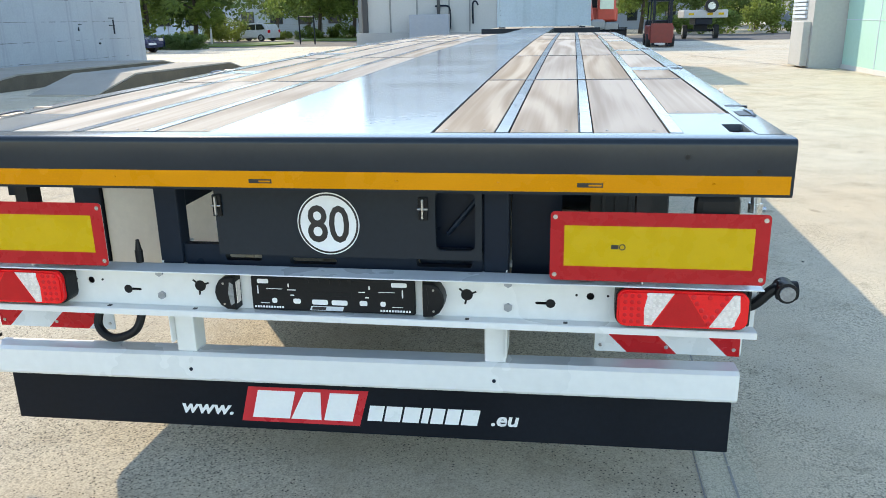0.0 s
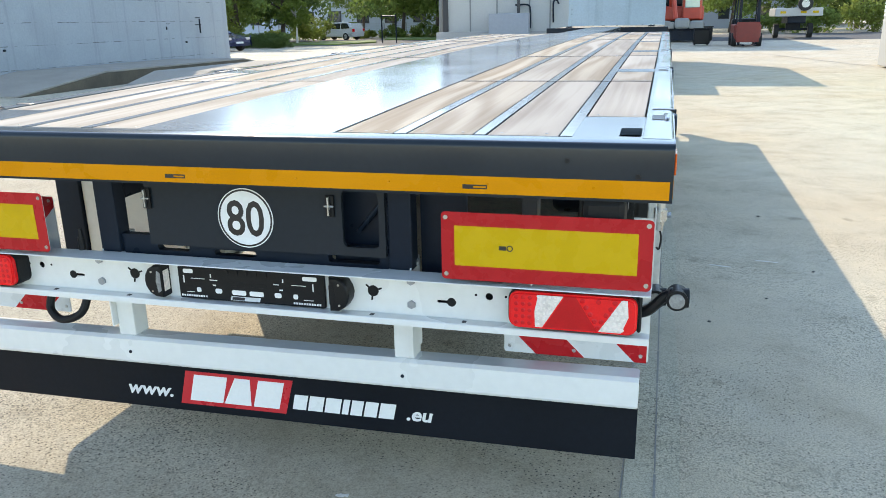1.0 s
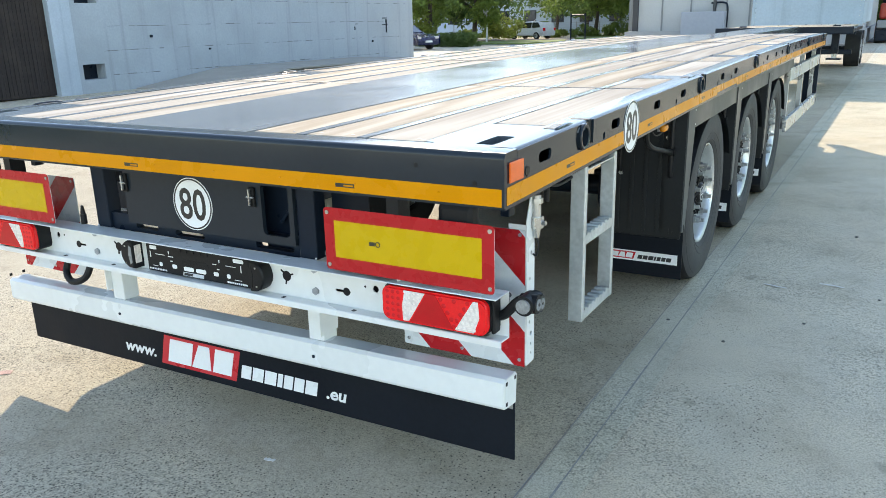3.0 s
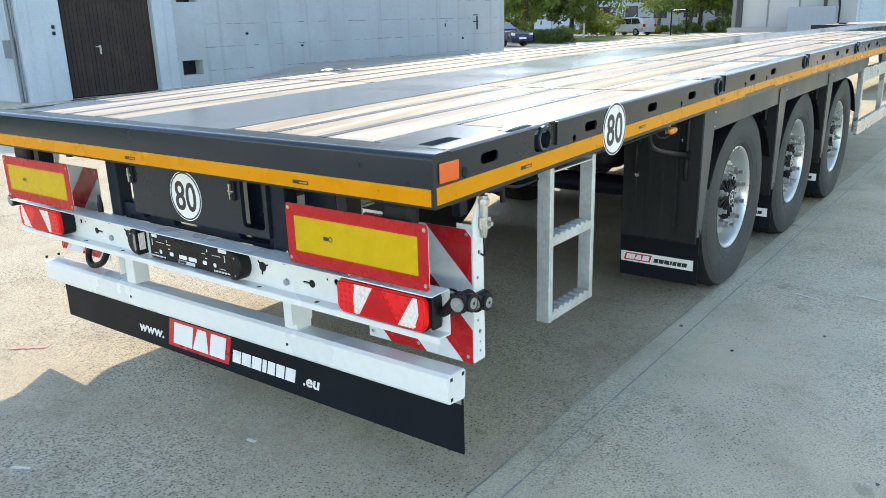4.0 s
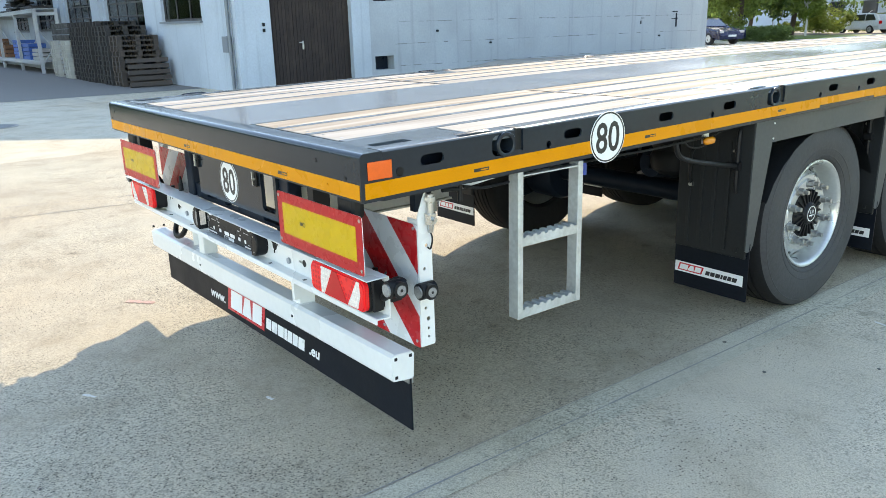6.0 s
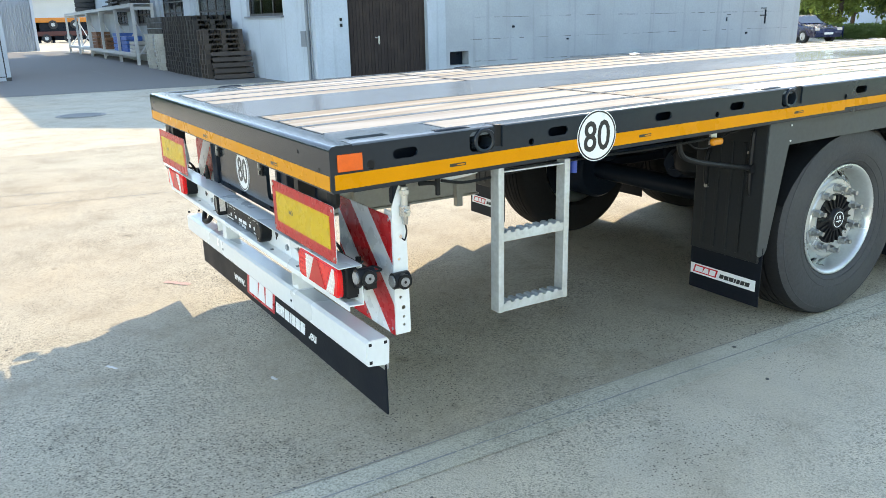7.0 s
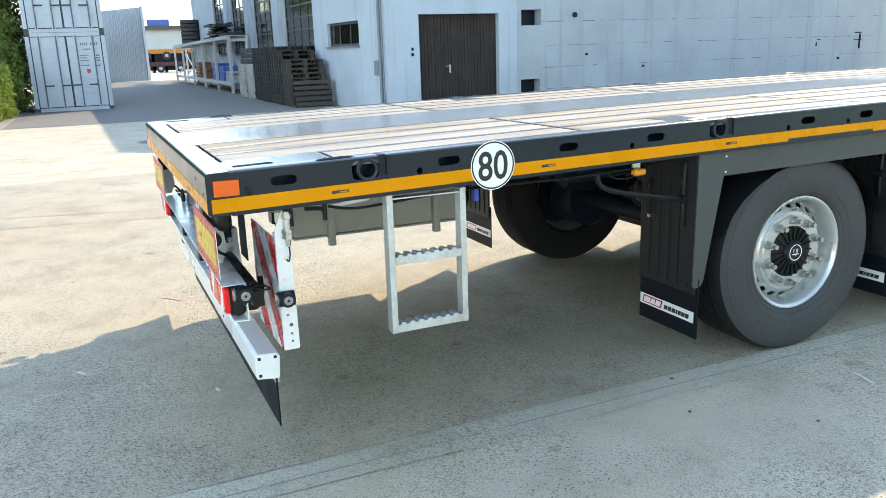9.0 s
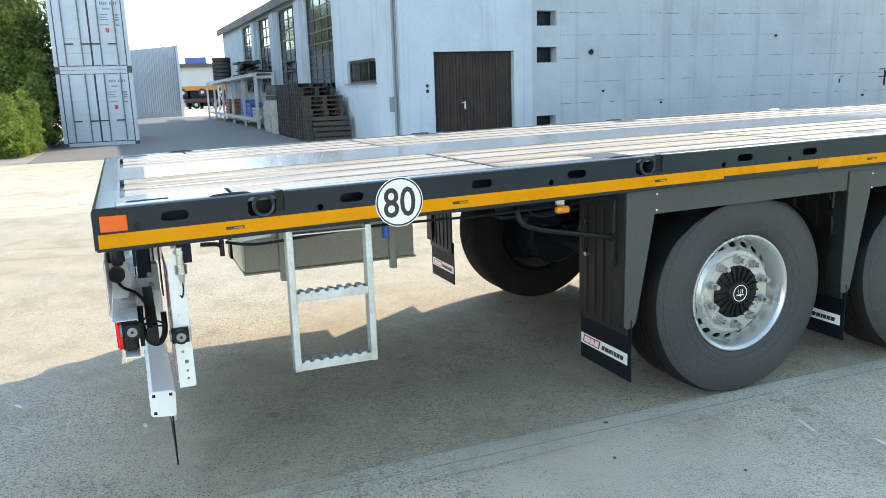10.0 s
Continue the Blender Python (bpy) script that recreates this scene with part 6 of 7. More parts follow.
# ---- white corrugated shed and far things behind the yard ----
STOREWHITE = material("store_sheet", (0.43, 0.48, 0.53), 0.55, vary=0.1, scale=0.6, fine=14)
SHEDSHEET = material("white_sheet", (0.60, 0.66, 0.71), 0.5, vary=0.08, scale=1, fine=20)
shed = thing("sheet_metal_shed", "white corrugated sheet-metal shed", "shed")
bm = bmesh.new()
vs = []
for k in range(41):
    y = 0.4 + 3.5 * k / 40
    vs.append([bm.verts.new((-62.5 - 0.55 * (y - 0.4) + (0.04 if k % 2 else 0), y, z + (0.12 * (y - .4) if z else 0))) for z in (0.0, 5.3)])
for a, b in zip(vs, vs[1:]):
    bm.faces.new((a[0], b[0], b[1], a[1]))
bmesh.ops.solidify(bm, geom=bm.faces[:], thickness=0.05)
part("front_wall", bm, STOREWHITE, shed)
part("body", box(-72, -64.6, -6.5, 3.8, 0, 5.2), STOREWHITE, shed)
part("edge_post", box(-64.6, -64.3, 3.9, 4.1, 0, 5.8), STOREWHITE, shed)
FARGREY = material("far_wall", (0.55, 0.55, 0.53), 0.8, vary=0.1, scale=0.4, fine=8)
fb = thing("warehouse", "long pale warehouse in the distance", "building")
part("wall", box(-150, -135, -6, 46, 0, 6.4), FARGREY, fb)
part("roof", box(-151, -134, -7, 47, 6.4, 7.0), ROOFSHEET, fb)
part("roof_box", box(-138, -136, 9.2, 12.6, 7.0, 8.1), material("blue_sheet", (0.05, 0.12, 0.38), 0.5), fb)
ORANGE = material("orange_paint", (0.62, 0.20, 0.02), 0.45, vary=0.15)
REDOX = material("red_machine_paint", (0.45, 0.05, 0.025), 0.45, vary=0.15)

def far_loader(y, z, mat):
    tl = thing("low_loader", "orange low-loader trailer parked far off", "trailer", "low-loaders in the distance", (-104, y, 0))
    part("bed", box(-1.3, 1.3, -6, 7, z, z + 0.55, 0.05), mat, tl)
    part("frame", box(-1.1, 0.9, -5.8, 6.8, z - (1.05 if z > 2 else 0.5), z, 0.05), CHASSIS, tl)
    part("headboard", box(-1.2, 1.2, 2.0, 5.5, z + 0.55, z + 1.3, 0.05), mat, tl)
    for yy in (-4.6, -2.2, 0.2, 2.6):
        w = part("wheel", rod((1.0, yy, z - 0.25), (1.35, yy, z - 0.25), 0.5, 20), RUBBER, tl)
        part("rim", rod((1.35, yy, z - 0.25), (1.38, yy, z - 0.25), 0.22, 16), RIMSTEEL, w)
    for yy in (-4, 4):
        part("support", box(-1.2, 0.9, yy, yy + 0.3, 0, z), CHASSIS, tl)
far_loader(12.5, 0.78, material("dark_red_frame", (0.10, 0.025, 0.018), 0.5, vary=0.2))
far_loader(11.0, 2.35, ORANGE)

# ---- pallets and racking along the hall ----
PALLET = material("pallet_wood", (0.030, 0.028, 0.027), 0.8, vary=0.3, scale=4, fine=40, per_object=0.5, bump=0.2)
CRATE = material("pale_crate", (0.42, 0.42, 0.38), 0.7, vary=0.2, scale=4, fine=40, per_object=0.4)
def pallet_meshes(mat):
    """Three bearers with their blocks, and a deck board."""
    out = []
    prof = [(-0.6, 0), (0.6, 0), (0.6, 0.122), (0.46, 0.122), (0.46, 0.022), (0.07, 0.022), (0.07, 0.122), (-0.07, 0.122), (-0.07, 0.022), (-0.46, 0.022), (-0.46, 0.122), (-0.6, 0.122)]
    for name, bm in (("bearer", prism(prof, lambda u, v, w: (u, -0.05 + w, v), 0.1)), ("deck_board", box(-0.6, 0.6, -0.06, 0.06, 0.122, 0.144))):
        ob = part(name, bm, mat)
        out.append(ob.data)
        bpy.data.objects.remove(ob)
    return out
PM, PMC = pallet_meshes(PALLET), pallet_meshes(CRATE)
random.seed(21)
def stack(x, y, n, meshes, turn, label):
    for k in range(n):
        ob = thing("pallet", label, "pallet", "pallets stacked by the hall")
        ob.matrix_basis = pose(x + random.uniform(-.02, .02), y + random.uniform(-.02, .02), 0.003 + k * 0.147, 0, 0, turn + random.uniform(-1.2, 1.2))
        for yy in (-0.35, 0, 0.35):
            shared("bearer", meshes[0], ob, (0, yy, 0))
        for yy in (-0.34, -0.17, 0, 0.17, 0.34):
            shared("deck_board", meshes[1], ob, (0, yy, 0))
dk = "dark weathered wooden pallet in a stack by the hall"
BROWN = pallet_meshes(material("newer_pallet_wood", (0.055, 0.045, 0.039), 0.8, vary=0.3, scale=4, fine=40, per_object=0.4, bump=0.2))
stack(-21.35, 6.0, 10, BROWN, 90, "brown wooden pallet in a stack by the hall")
for k in range(2):
    ob = thing("pallet", "brown wooden pallet stood on edge against a stack", "pallet", "pallets stacked by the hall")
    ob.matrix_basis = Matrix.Translation((-20.62 + k * 0.16, 6.08 - k * 0.05, 0.40)) @ Matrix.Rotation(radians(78), 4, "Y") @ Matrix.Rotation(radians(90), 4, "Z")
    for yy in (-0.35, 0, 0.35):
        shared("bearer", BROWN[0], ob, (0, yy, 0))
    for yy in (-0.34, -0.17, 0, 0.17, 0.34):
        shared("deck_board", BROWN[1], ob, (0, yy, 0))
for x, n in ((-22.35, 12), (-23.35, 13), (-24.35, 13), (-25.35, 13), (-26.35, 13)):
    stack(x, 6.0 + random.uniform(-0.05, 0.02), n, PM, 90, dk)
for x, n in ((-27.65, 9), (-29.4, 9)):
    stack(x, 5.95, n, PMC, 90, "pale pallet frame in a stack by the hall")
rack = thing("storage_rack", "long white steel rack loaded with timber and crates", "rack")
RACKPAINT = material("rack_paint", (0.46, 0.48, 0.48), 0.5, vary=0.1)
POSTS = (-32.6, -37.0, -41.8, -46.7, -52.0, -57.3)
for x in POSTS:
    for y in (5.5, 6.3):
        part("post", box(x - 0.07, x + 0.07, y - 0.06, y + 0.06, 0, 2.42), RACKPAINT, rack)
    part("brace", rod((x, 5.5, 0.3), (x, 6.3, 1.4), 0.03, 6), RACKPAINT, rack)
    part("tie_beam", box(x - 0.05, x + 0.05, 5.561, 6.239, 2.3, 2.42), RACKPAINT, rack)
for a, b in zip(POSTS, POSTS[1:]):
    part("brace", rod((a - 0.1, 6.3, 0.5), (b + 0.1, 6.3, 1.9), 0.03, 6), RACKPAINT, rack)
for z in (0.35, 2.42):
    for y in (5.5, 6.3):
        part("rail", box(-57.4, -32.5, y - 0.06, y + 0.06, z, z + 0.12), RACKPAINT, rack)
part("top_board", box(-57.4, -32.5, 5.42, 6.37, 2.54, 2.57), RACKPAINT, rack)
part("shelf", box(-57.4, -32.5, 5.45, 6.35, 0.47, 0.5), RACKPAINT, rack)
def goods(name, x0, x1, y0, y1, z0, z1, mat, label, cat):
    t = thing(name, label, cat, "goods on the rack", ((x0 + x1) / 2, (y0 + y1) / 2, z0))
    hx, hy, h = (x1 - x0) / 2, (y1 - y0) / 2, z1 - z0
    n = max(2, int(h / 0.16))
    for k in range(n):
        j = random.uniform(-0.05, 0.05)
        part("layer", box(-hx + j, hx + j, -hy, hy, k * h / n + 0.004, (k + 1) * h / n - 0.02, 0.006, seg=1), mat, t)
BLUEPL = material("blue_crate", (0.04, 0.13, 0.42), 0.5, vary=0.2)
RUST = material("rusty_parts", (0.20, 0.09, 0.045), 0.8, vary=0.3, scale=8)
goods("blue_crate", -38.9, -37.3, 5.55, 6.25, 0.504, 1.35, BLUEPL, "stack of blue plastic crates on the rack", "crate")
goods("blue_crate", -36.6, -35.2, 5.55, 6.25, 0.504, 1.2, BLUEPL, "stack of blue plastic crates on the rack", "crate")
goods("parts_crate", -46.2, -44.3, 5.55, 6.25, 0.504, 1.4, RUST, "stack of rusty steel parts on the rack", "crate")
goods("parts_crate", -43.2, -41.2, 5.55, 6.25, 0.504, 1.1, RUST, "stack of rusty steel parts on the rack", "crate")
goods("white_sack", -34.6, -33.3, 5.55, 6.25, 0.504, 1.0, CRATE, "pale sacks piled on the rack", "sack")
# timber of uneven length and width, piled loosely
heap = thing("timber_pile", "dark old timber piled loosely on top of the rack", "timber", location=(-37.4, 5.9, 2.572))
z = 0.0
for k in range(7):
    for q in range(4):
        ln, th = random.uniform(1.6, 3.4) * (1 - 0.05 * k), random.uniform(0.06, 0.1)
        u = random.uniform(-1.0, 1.0)
        part("beam", box(u - ln / 2 - 0.4, u + ln / 2 - 0.4, -0.45 + q * 0.22, -0.27 + q * 0.22, z, z + th, 0.006, seg=1), PALLET, heap)
    z += 0.102
flat_ = thing("timber_pile", "low pile of dark boards on top of the rack", "timber", location=(-34.0, 5.9, 2.572))
for k in range(2):
    for q in range(3):
        part("beam", box(-1.4 + 0.1 * q, 1.2 - 0.2 * k, -0.4 + q * 0.28, -0.16 + q * 0.28, k * 0.07, k * 0.07 + 0.06, 0.005, seg=1), PALLET, flat_)
for k in range(6):
    ty = lathe([(0.0, 0.34), (0.0, 0.53), (0.03, 0.58), (0.21, 0.58), (0.24, 0.53), (0.24, 0.34), (0.0, 0.34)], 28)
    bmesh.ops.rotate(ty, cent=(0, 0, 0), matrix=Matrix.Rotation(radians(-90), 3, "Y"), verts=ty.verts)
    tyre_ob = part("tyre", ty, RUBBER, location=(-50.0 + 0.03 * (k % 2), 5.9, 2.574 + k * 0.245), smooth=True)
    tagged(tyre_ob, "black tyre piled on top of the rack", "tyre", "tyres on the rack")
goods("black_bin", -29.9, -27.2, 5.5, 6.4, 1.33, 1.95, BLACKPLASTIC, "black plastic bin on the stacked frames", "bin")
# manhole
mh = thing("manhole_cover", "round cast-iron manhole cover in the yard", "manhole", location=(-12.68, 0.78, 0.004))
part("lid", rod((0, 0, 0), (0, 0, 0.008), 0.36, 32), material("cast_iron", (0.10, 0.10, 0.095), 0.6, 0.4, vary=0.3, scale=30), mh)
part("rim", sheet(ring2d(0, 0, 0.44, 40), [ring2d(0, 0, 0.37, 40)], 0.006, lambda u, v, w: (u, v, w)), JOINT, mh)
# ---- trees, hedges, cars and buildings round the yard ----
def leaf_material(name, colour, vary=0.45):
    m = material(name, colour, 0.6, vary=vary, scale=0.8, fine=9, per_island=0.6)
    b = m.node_tree.nodes["Principled BSDF"]
    n, l = m.node_tree.nodes, m.node_tree.links
    tr, mix = n.new("ShaderNodeBsdfTranslucent"), n.new("ShaderNodeMixShader")
    l.new(b.inputs["Base Color"].links[0].from_socket, tr.inputs["Color"])
    b.inputs["Specular IOR Level"].default_value = 0.3
    mix.inputs["Fac"].default_value = 0.5
    l.new(b.outputs["BSDF"], mix.inputs[1])
    l.new(tr.outputs["BSDF"], mix.inputs[2])
    l.new(mix.outputs["Shader"], n["Material Output"].inputs["Surface"])
    return m
LEAF = leaf_material("leaf_green", (0.185, 0.25, 0.06))
LEAFDARK = leaf_material("leaf_dark", (0.12, 0.175, 0.05))
LEAFLIGHT = leaf_material("leaf_light", (0.22, 0.27, 0.06))
LEAFGRASS = leaf_material("leaf_yellow_green", (0.20, 0.27, 0.055))
BARK = material("bark", (0.085, 0.065, 0.05), 0.9, vary=0.3, scale=3, fine=30, bump=0.4)
PALEBARK = material("pale_bark", (0.5, 0.49, 0.45), 0.85, vary=0.25, scale=4, fine=20)
BACK = np.random.default_rng(7)


def leaves(centres, spread, per, size, rng):
    """Many small bent leaves round given clump centres, as vertices and faces."""
    n = len(centres) * per
    c = np.repeat(np.asarray(centres, float), per, axis=0)
    sp = np.repeat(np.asarray(spread, float), per)[:, None] if np.ndim(spread) else spread
    d = rng.normal(size=(n, 3))
    d /= np.linalg.norm(d, axis=1)[:, None] + 1e-9
    c = c + d * (rng.random((n, 1)) ** 0.45) * sp * np.array([1, 1, 0.75])
    u = rng.normal(size=(n, 3)); u /= np.linalg.norm(u, axis=1)[:, None]
    w = np.cross(u, rng.normal(size=(n, 3))); w /= np.linalg.norm(w, axis=1)[:, None]
    s = size * rng.uniform(0.6, 1.3, (n, 1))
    v = np.stack([c - u * s, c + w * s * 0.45, c + u * s, c - w * s * 0.45], axis=1).reshape(-1, 3)
    f = np.arange(n * 4).reshape(-1, 4)
    return v, f


def leaf_mesh(name, centres, spread, per, size, mat, rng):
    v, f = leaves(centres, spread, per, size, rng)
    me = bpy.data.meshes.new(name)
    me.from_pydata(v.tolist(), [], f.tolist())
    me.materials.append(mat)
    return me


def tree(x, y, h, r, mat, label, seed, trunk=0.16, base=0.3, bark=BARK, clumps=46, per=70, size=0.17, skirt=False):
    rng = np.random.default_rng(seed)
    t = thing("tree", label, "tree", "trees round the yard", (x, y, 0))
    bm = bmesh.new()
    hc = h * base
    rod((0, 0, 0), (0.05 * r, 0, hc), trunk, 10, trunk * 0.72, bm)
    rod((0.05 * r, 0, hc), (0, 0.05 * r, h * 0.8), trunk * 0.7, 8, trunk * 0.2, bm)
    tips = []
    for k in range(9):
        a, z = rng.uniform(0, 6.283), rng.uniform(hc, h * 0.7)
        q = (math.cos(a) * r * rng.uniform(0.5, 0.85), math.sin(a) * r * rng.uniform(0.5, 0.85), z + rng.uniform(0.1, 0.25) * h)
        rod((0.03 * r, 0, z), q, trunk * 0.38, 6, trunk * 0.1, bm)
        tips.append(q)
    part("trunk", bm, bark, t)
    cs = []
    for k in range(clumps):
        if skirt and k % 3 == 0:
            a, q = rng.uniform(0, 6.283), r * rng.uniform(0.2, 1.05)
            cs.append((q * math.cos(a), q * math.sin(a), hc * 0.8 + rng.uniform(0.2, 2.6)))
            continue
        d = rng.normal(size=3); d /= np.linalg.norm(d)
        q = d * rng.uniform(0.45, 1.0)
        zc, zr = (h + hc * 0.8) / 2, (h - hc * 0.8) / 2
        cs.append((q[0] * r, q[1] * r, zc + q[2] * zr))
    cs += tips
    me = leaf_mesh("crown", cs, [rng.uniform(0.16, 0.3) * r for _ in cs], per, size, mat, rng)
    ob = new("crown", me)
    ob.parent = t
    return t

def bush(x, y, w, d, h, mat, label, seed, n=40, per=60, size=0.1, name="bush", cat="bush", group="bushes round the yard"):
    rng = np.random.default_rng(seed)
    cs = []
    for _ in range(n):
        u, v = rng.random() - 0.5, rng.random() - 0.5
        fall = 1.0 if name == "hedge" else (1.05 - 1.1 * (u * u + v * v)) * rng.uniform(0.75, 1.15)
        cs.append((u * w, v * d, h * (0.08 + 0.82 * rng.random() ** 0.8) * fall))
    ob = new(name, leaf_mesh(name, cs, 0.2 * min(h, max(w, d)) + 0.08, per, size, mat, rng))
    ob.location = (x, y, 0)
    return tagged(ob, label, cat, group)

TR = "broad-leaved tree with a sunlit green crown"
for i, (x, y, h, r, mat) in enumerate(((-27.5, 47.5, 9.5, 3.6, LEAF), (-26.5, 52.5, 10, 4.0, LEAFDARK), (-33, 56, 11, 4.5, LEAF), (-21.5, 66, 10.5, 4.2, LEAF), (-17.5, 63, 9.5, 3.6, LEAF),
        (-13.5, 61, 9, 3.2, LEAF), (-24.5, 72, 12, 4.5, LEAFDARK), (-38, 66, 12, 5, LEAF), (-30, 78, 13, 5, LEAFDARK), (-16, 76, 12, 4.6, LEAF), (-9, 74, 12, 4.6, LEAFDARK),
        (6.2, 66, 9.0, 3.2, LEAF), (11, 72, 10, 4.0, LEAFDARK), (17, 74, 11, 4.5, LEAF), (23, 66, 10, 4.0, LEAF), (30, 60, 10, 4.2, LEAFDARK), (3.0, 76, 11, 4.0, LEAFDARK))):
    tree(x, y, h, r, mat, TR, 100 + i, trunk=0.2, base=0.2, clumps=74, per=85, size=0.2, skirt=True)
tree(-24.0, 49.8, 3.4, 1.05, LEAFGRASS, "small ornamental tree with a white trunk", 140, 0.08, 0.42, PALEBARK, 70, 90, 0.08)
bush(-26.4, 57.0, 3.4, 2.6, 2.2, LEAFLIGHT, "large rounded light green bush", 150, 60, 80, 0.1)
bush(-27.6, 46.6, 2.2, 1.6, 1.7, LEAFLIGHT, "yellow-green bush behind the hedge", 151, 30, 70, 0.1)
for k in range(7):
    bush(-25.4 + k * 0.68, 43.2 - k * 0.17, 1.1, 0.9, 0.85, LEAFDARK, "clipped dark green hedge at the yard's edge", 160 + k, 34, 80, 0.06, "hedge", "hedge", "hedge pieces")
for k, (x, y, w, h) in enumerate(((11.6, 61, 3, 2.1), (14.8, 62, 3, 2.6), (18, 60, 3, 2.2), (21, 58, 3.5, 2.4), (8.5, 63, 3, 1.8))):
    bush(x, y, w, 2.0, h, LEAFLIGHT if k % 2 else LEAF, "shrub with sunlit leaves behind the yard", 180 + k, 40, 60, 0.13)
for k in range(9):
    bush(-33 + k * 2.9, 64.2 - 0.25 * k, 2.2, 1.2, 0.8 + 0.25 * (k % 3), LEAF if k % 3 else LEAFLIGHT, "garden shrub behind the road", 230 + k, 30, 70, 0.1)
GRASS = material("lawn", (0.14, 0.19, 0.05), 0.9, vary=0.35, scale=1.5, fine=40, bump=0.4)
tagged(part("ground", prism([(-30, 46.2), (-19.5, 46.6), (-18.2, 50.2), (-19.5, 53.8), (-30, 50.2)], lambda u, v, w: (u, v, 0.004 + w), 0.09), GRASS), "lawn island with a kerb", "lawn", kind="structure")
tagged(part("ground", prism([(-20, 57), (-11.5, 54), (-8, 66), (-24, 70)], lambda u, v, w: (u, v, 0.004 + w), 0.09), GRASS), "lawn strip behind the road", "lawn", kind="structure")
# far woods close the view
cs = []
for k in range(1500):
    a = BACK.uniform(-75, 75)
    cs.append((a, 104 + BACK.uniform(-5, 5), BACK.uniform(0.5, 11 + 2.5 * math.sin(a * 0.21) + 1.5 * math.sin(a * 0.53 + 1))))
for k in range(420):
    cs.append((-60 + BACK.uniform(-14, 14), -26 + BACK.uniform(-12, 10), BACK.uniform(0.3, 9)))
# clumps added behind the containers, hidden, to darken the hall windows' reflections
for k in range(420):
    cs.append((-100 + BACK.uniform(-16, 16), -20 + BACK.uniform(-10, 10), BACK.uniform(0.3, 12)))
wood_ob = new("far_woods", leaf_mesh("far_woods", cs, 1.5, 60, 0.42, LEAFDARK, BACK))
tagged(wood_ob, "belt of dark green trees in the distance", "woods", kind="stuff")

# overgrown bank beside the containers
tree(-31.5, -5.6, 10.5, 3.2, LEAFDARK, "dark tall tree behind the containers", 201, 0.2, 0.12, clumps=110, per=120, size=0.11)
tree(-34.5, -8.2, 9.5, 3.0, LEAFDARK, "dark tall tree behind the containers", 202, 0.2, 0.12, clumps=110, per=120, size=0.11)
tree(-29.3, -4.6, 6.4, 2.0, LEAF, "leafy young tree leaning on the container", 203, 0.1, 0.1, clumps=110, per=120, size=0.08)
bush(-28.2, -3.5, 4.2, 1.9, 7.4, LEAFDARK, "tall dark hazel thicket against the container", 220, 200, 110, 0.08)
bush(-25.9, -2.75, 0.9, 0.7, 3.6, LEAF, "climbing green bush against the container", 204, 90, 70, 0.07)
bush(-25.2, -2.9, 0.9, 0.8, 2.5, LEAF, "leafy green bush beside the container", 205, 70, 70, 0.07)
bush(-26.2, -4.2, 2.2, 1.8, 5.2, LEAF, "tall green bush beside the container", 206, 170, 110, 0.065)
for k in range(5):
    bush(-21.5 - 0.42 * k, -3.45 + 0.05 * k, 1.0, 1.0, 0.8 + 0.3 * k, LEAFGRASS, "tall yellow-green weeds on the grass bank", 207 + k, 70, 110, 0.05)
bush(-28.5, -6.6, 6, 3, 7.5, LEAFDARK, "dense dark green thicket on the bank", 218, 260, 120, 0.09)
bush(-25.2, -7.4, 3.5, 2.6, 3.6, LEAFLIGHT, "light green thicket on the bank", 219, 130, 90, 0.08)
tagged(part("ground", prism([(-22.0, -3.25), (-23.4, -2.75), (-26.5, -2.6), (-45, -3.2), (-60, -30), (-18, -30), (-16, -12)], lambda u, v, w: (u, v, 0.004 + w), 0.06), GRASS), "rough grass bank beside the yard", "grass", kind="structure")
fence = thing("mesh_fence", "grey wire mesh fence on the bank", "fence")
WIRE = material("wire_grey", (0.2, 0.21, 0.21), 0.5, 0.5)
for k in range(6):
    x, y = -25.0 - k * 2.5, -3.5 - k * 0.35
    part("post", rod((x, y, 0), (x, y, 1.9), 0.03, 8), WIRE, fence)
bm = bmesh.new()
for k in range(14):
    rod((-25, -3.5, 0.15 + k * 0.13), (-37.5, -5.25, 0.15 + k * 0.13), 0.004, 4, bm=bm)
tagged(part("wire", bm, WIRE, fence), kind="stuff")

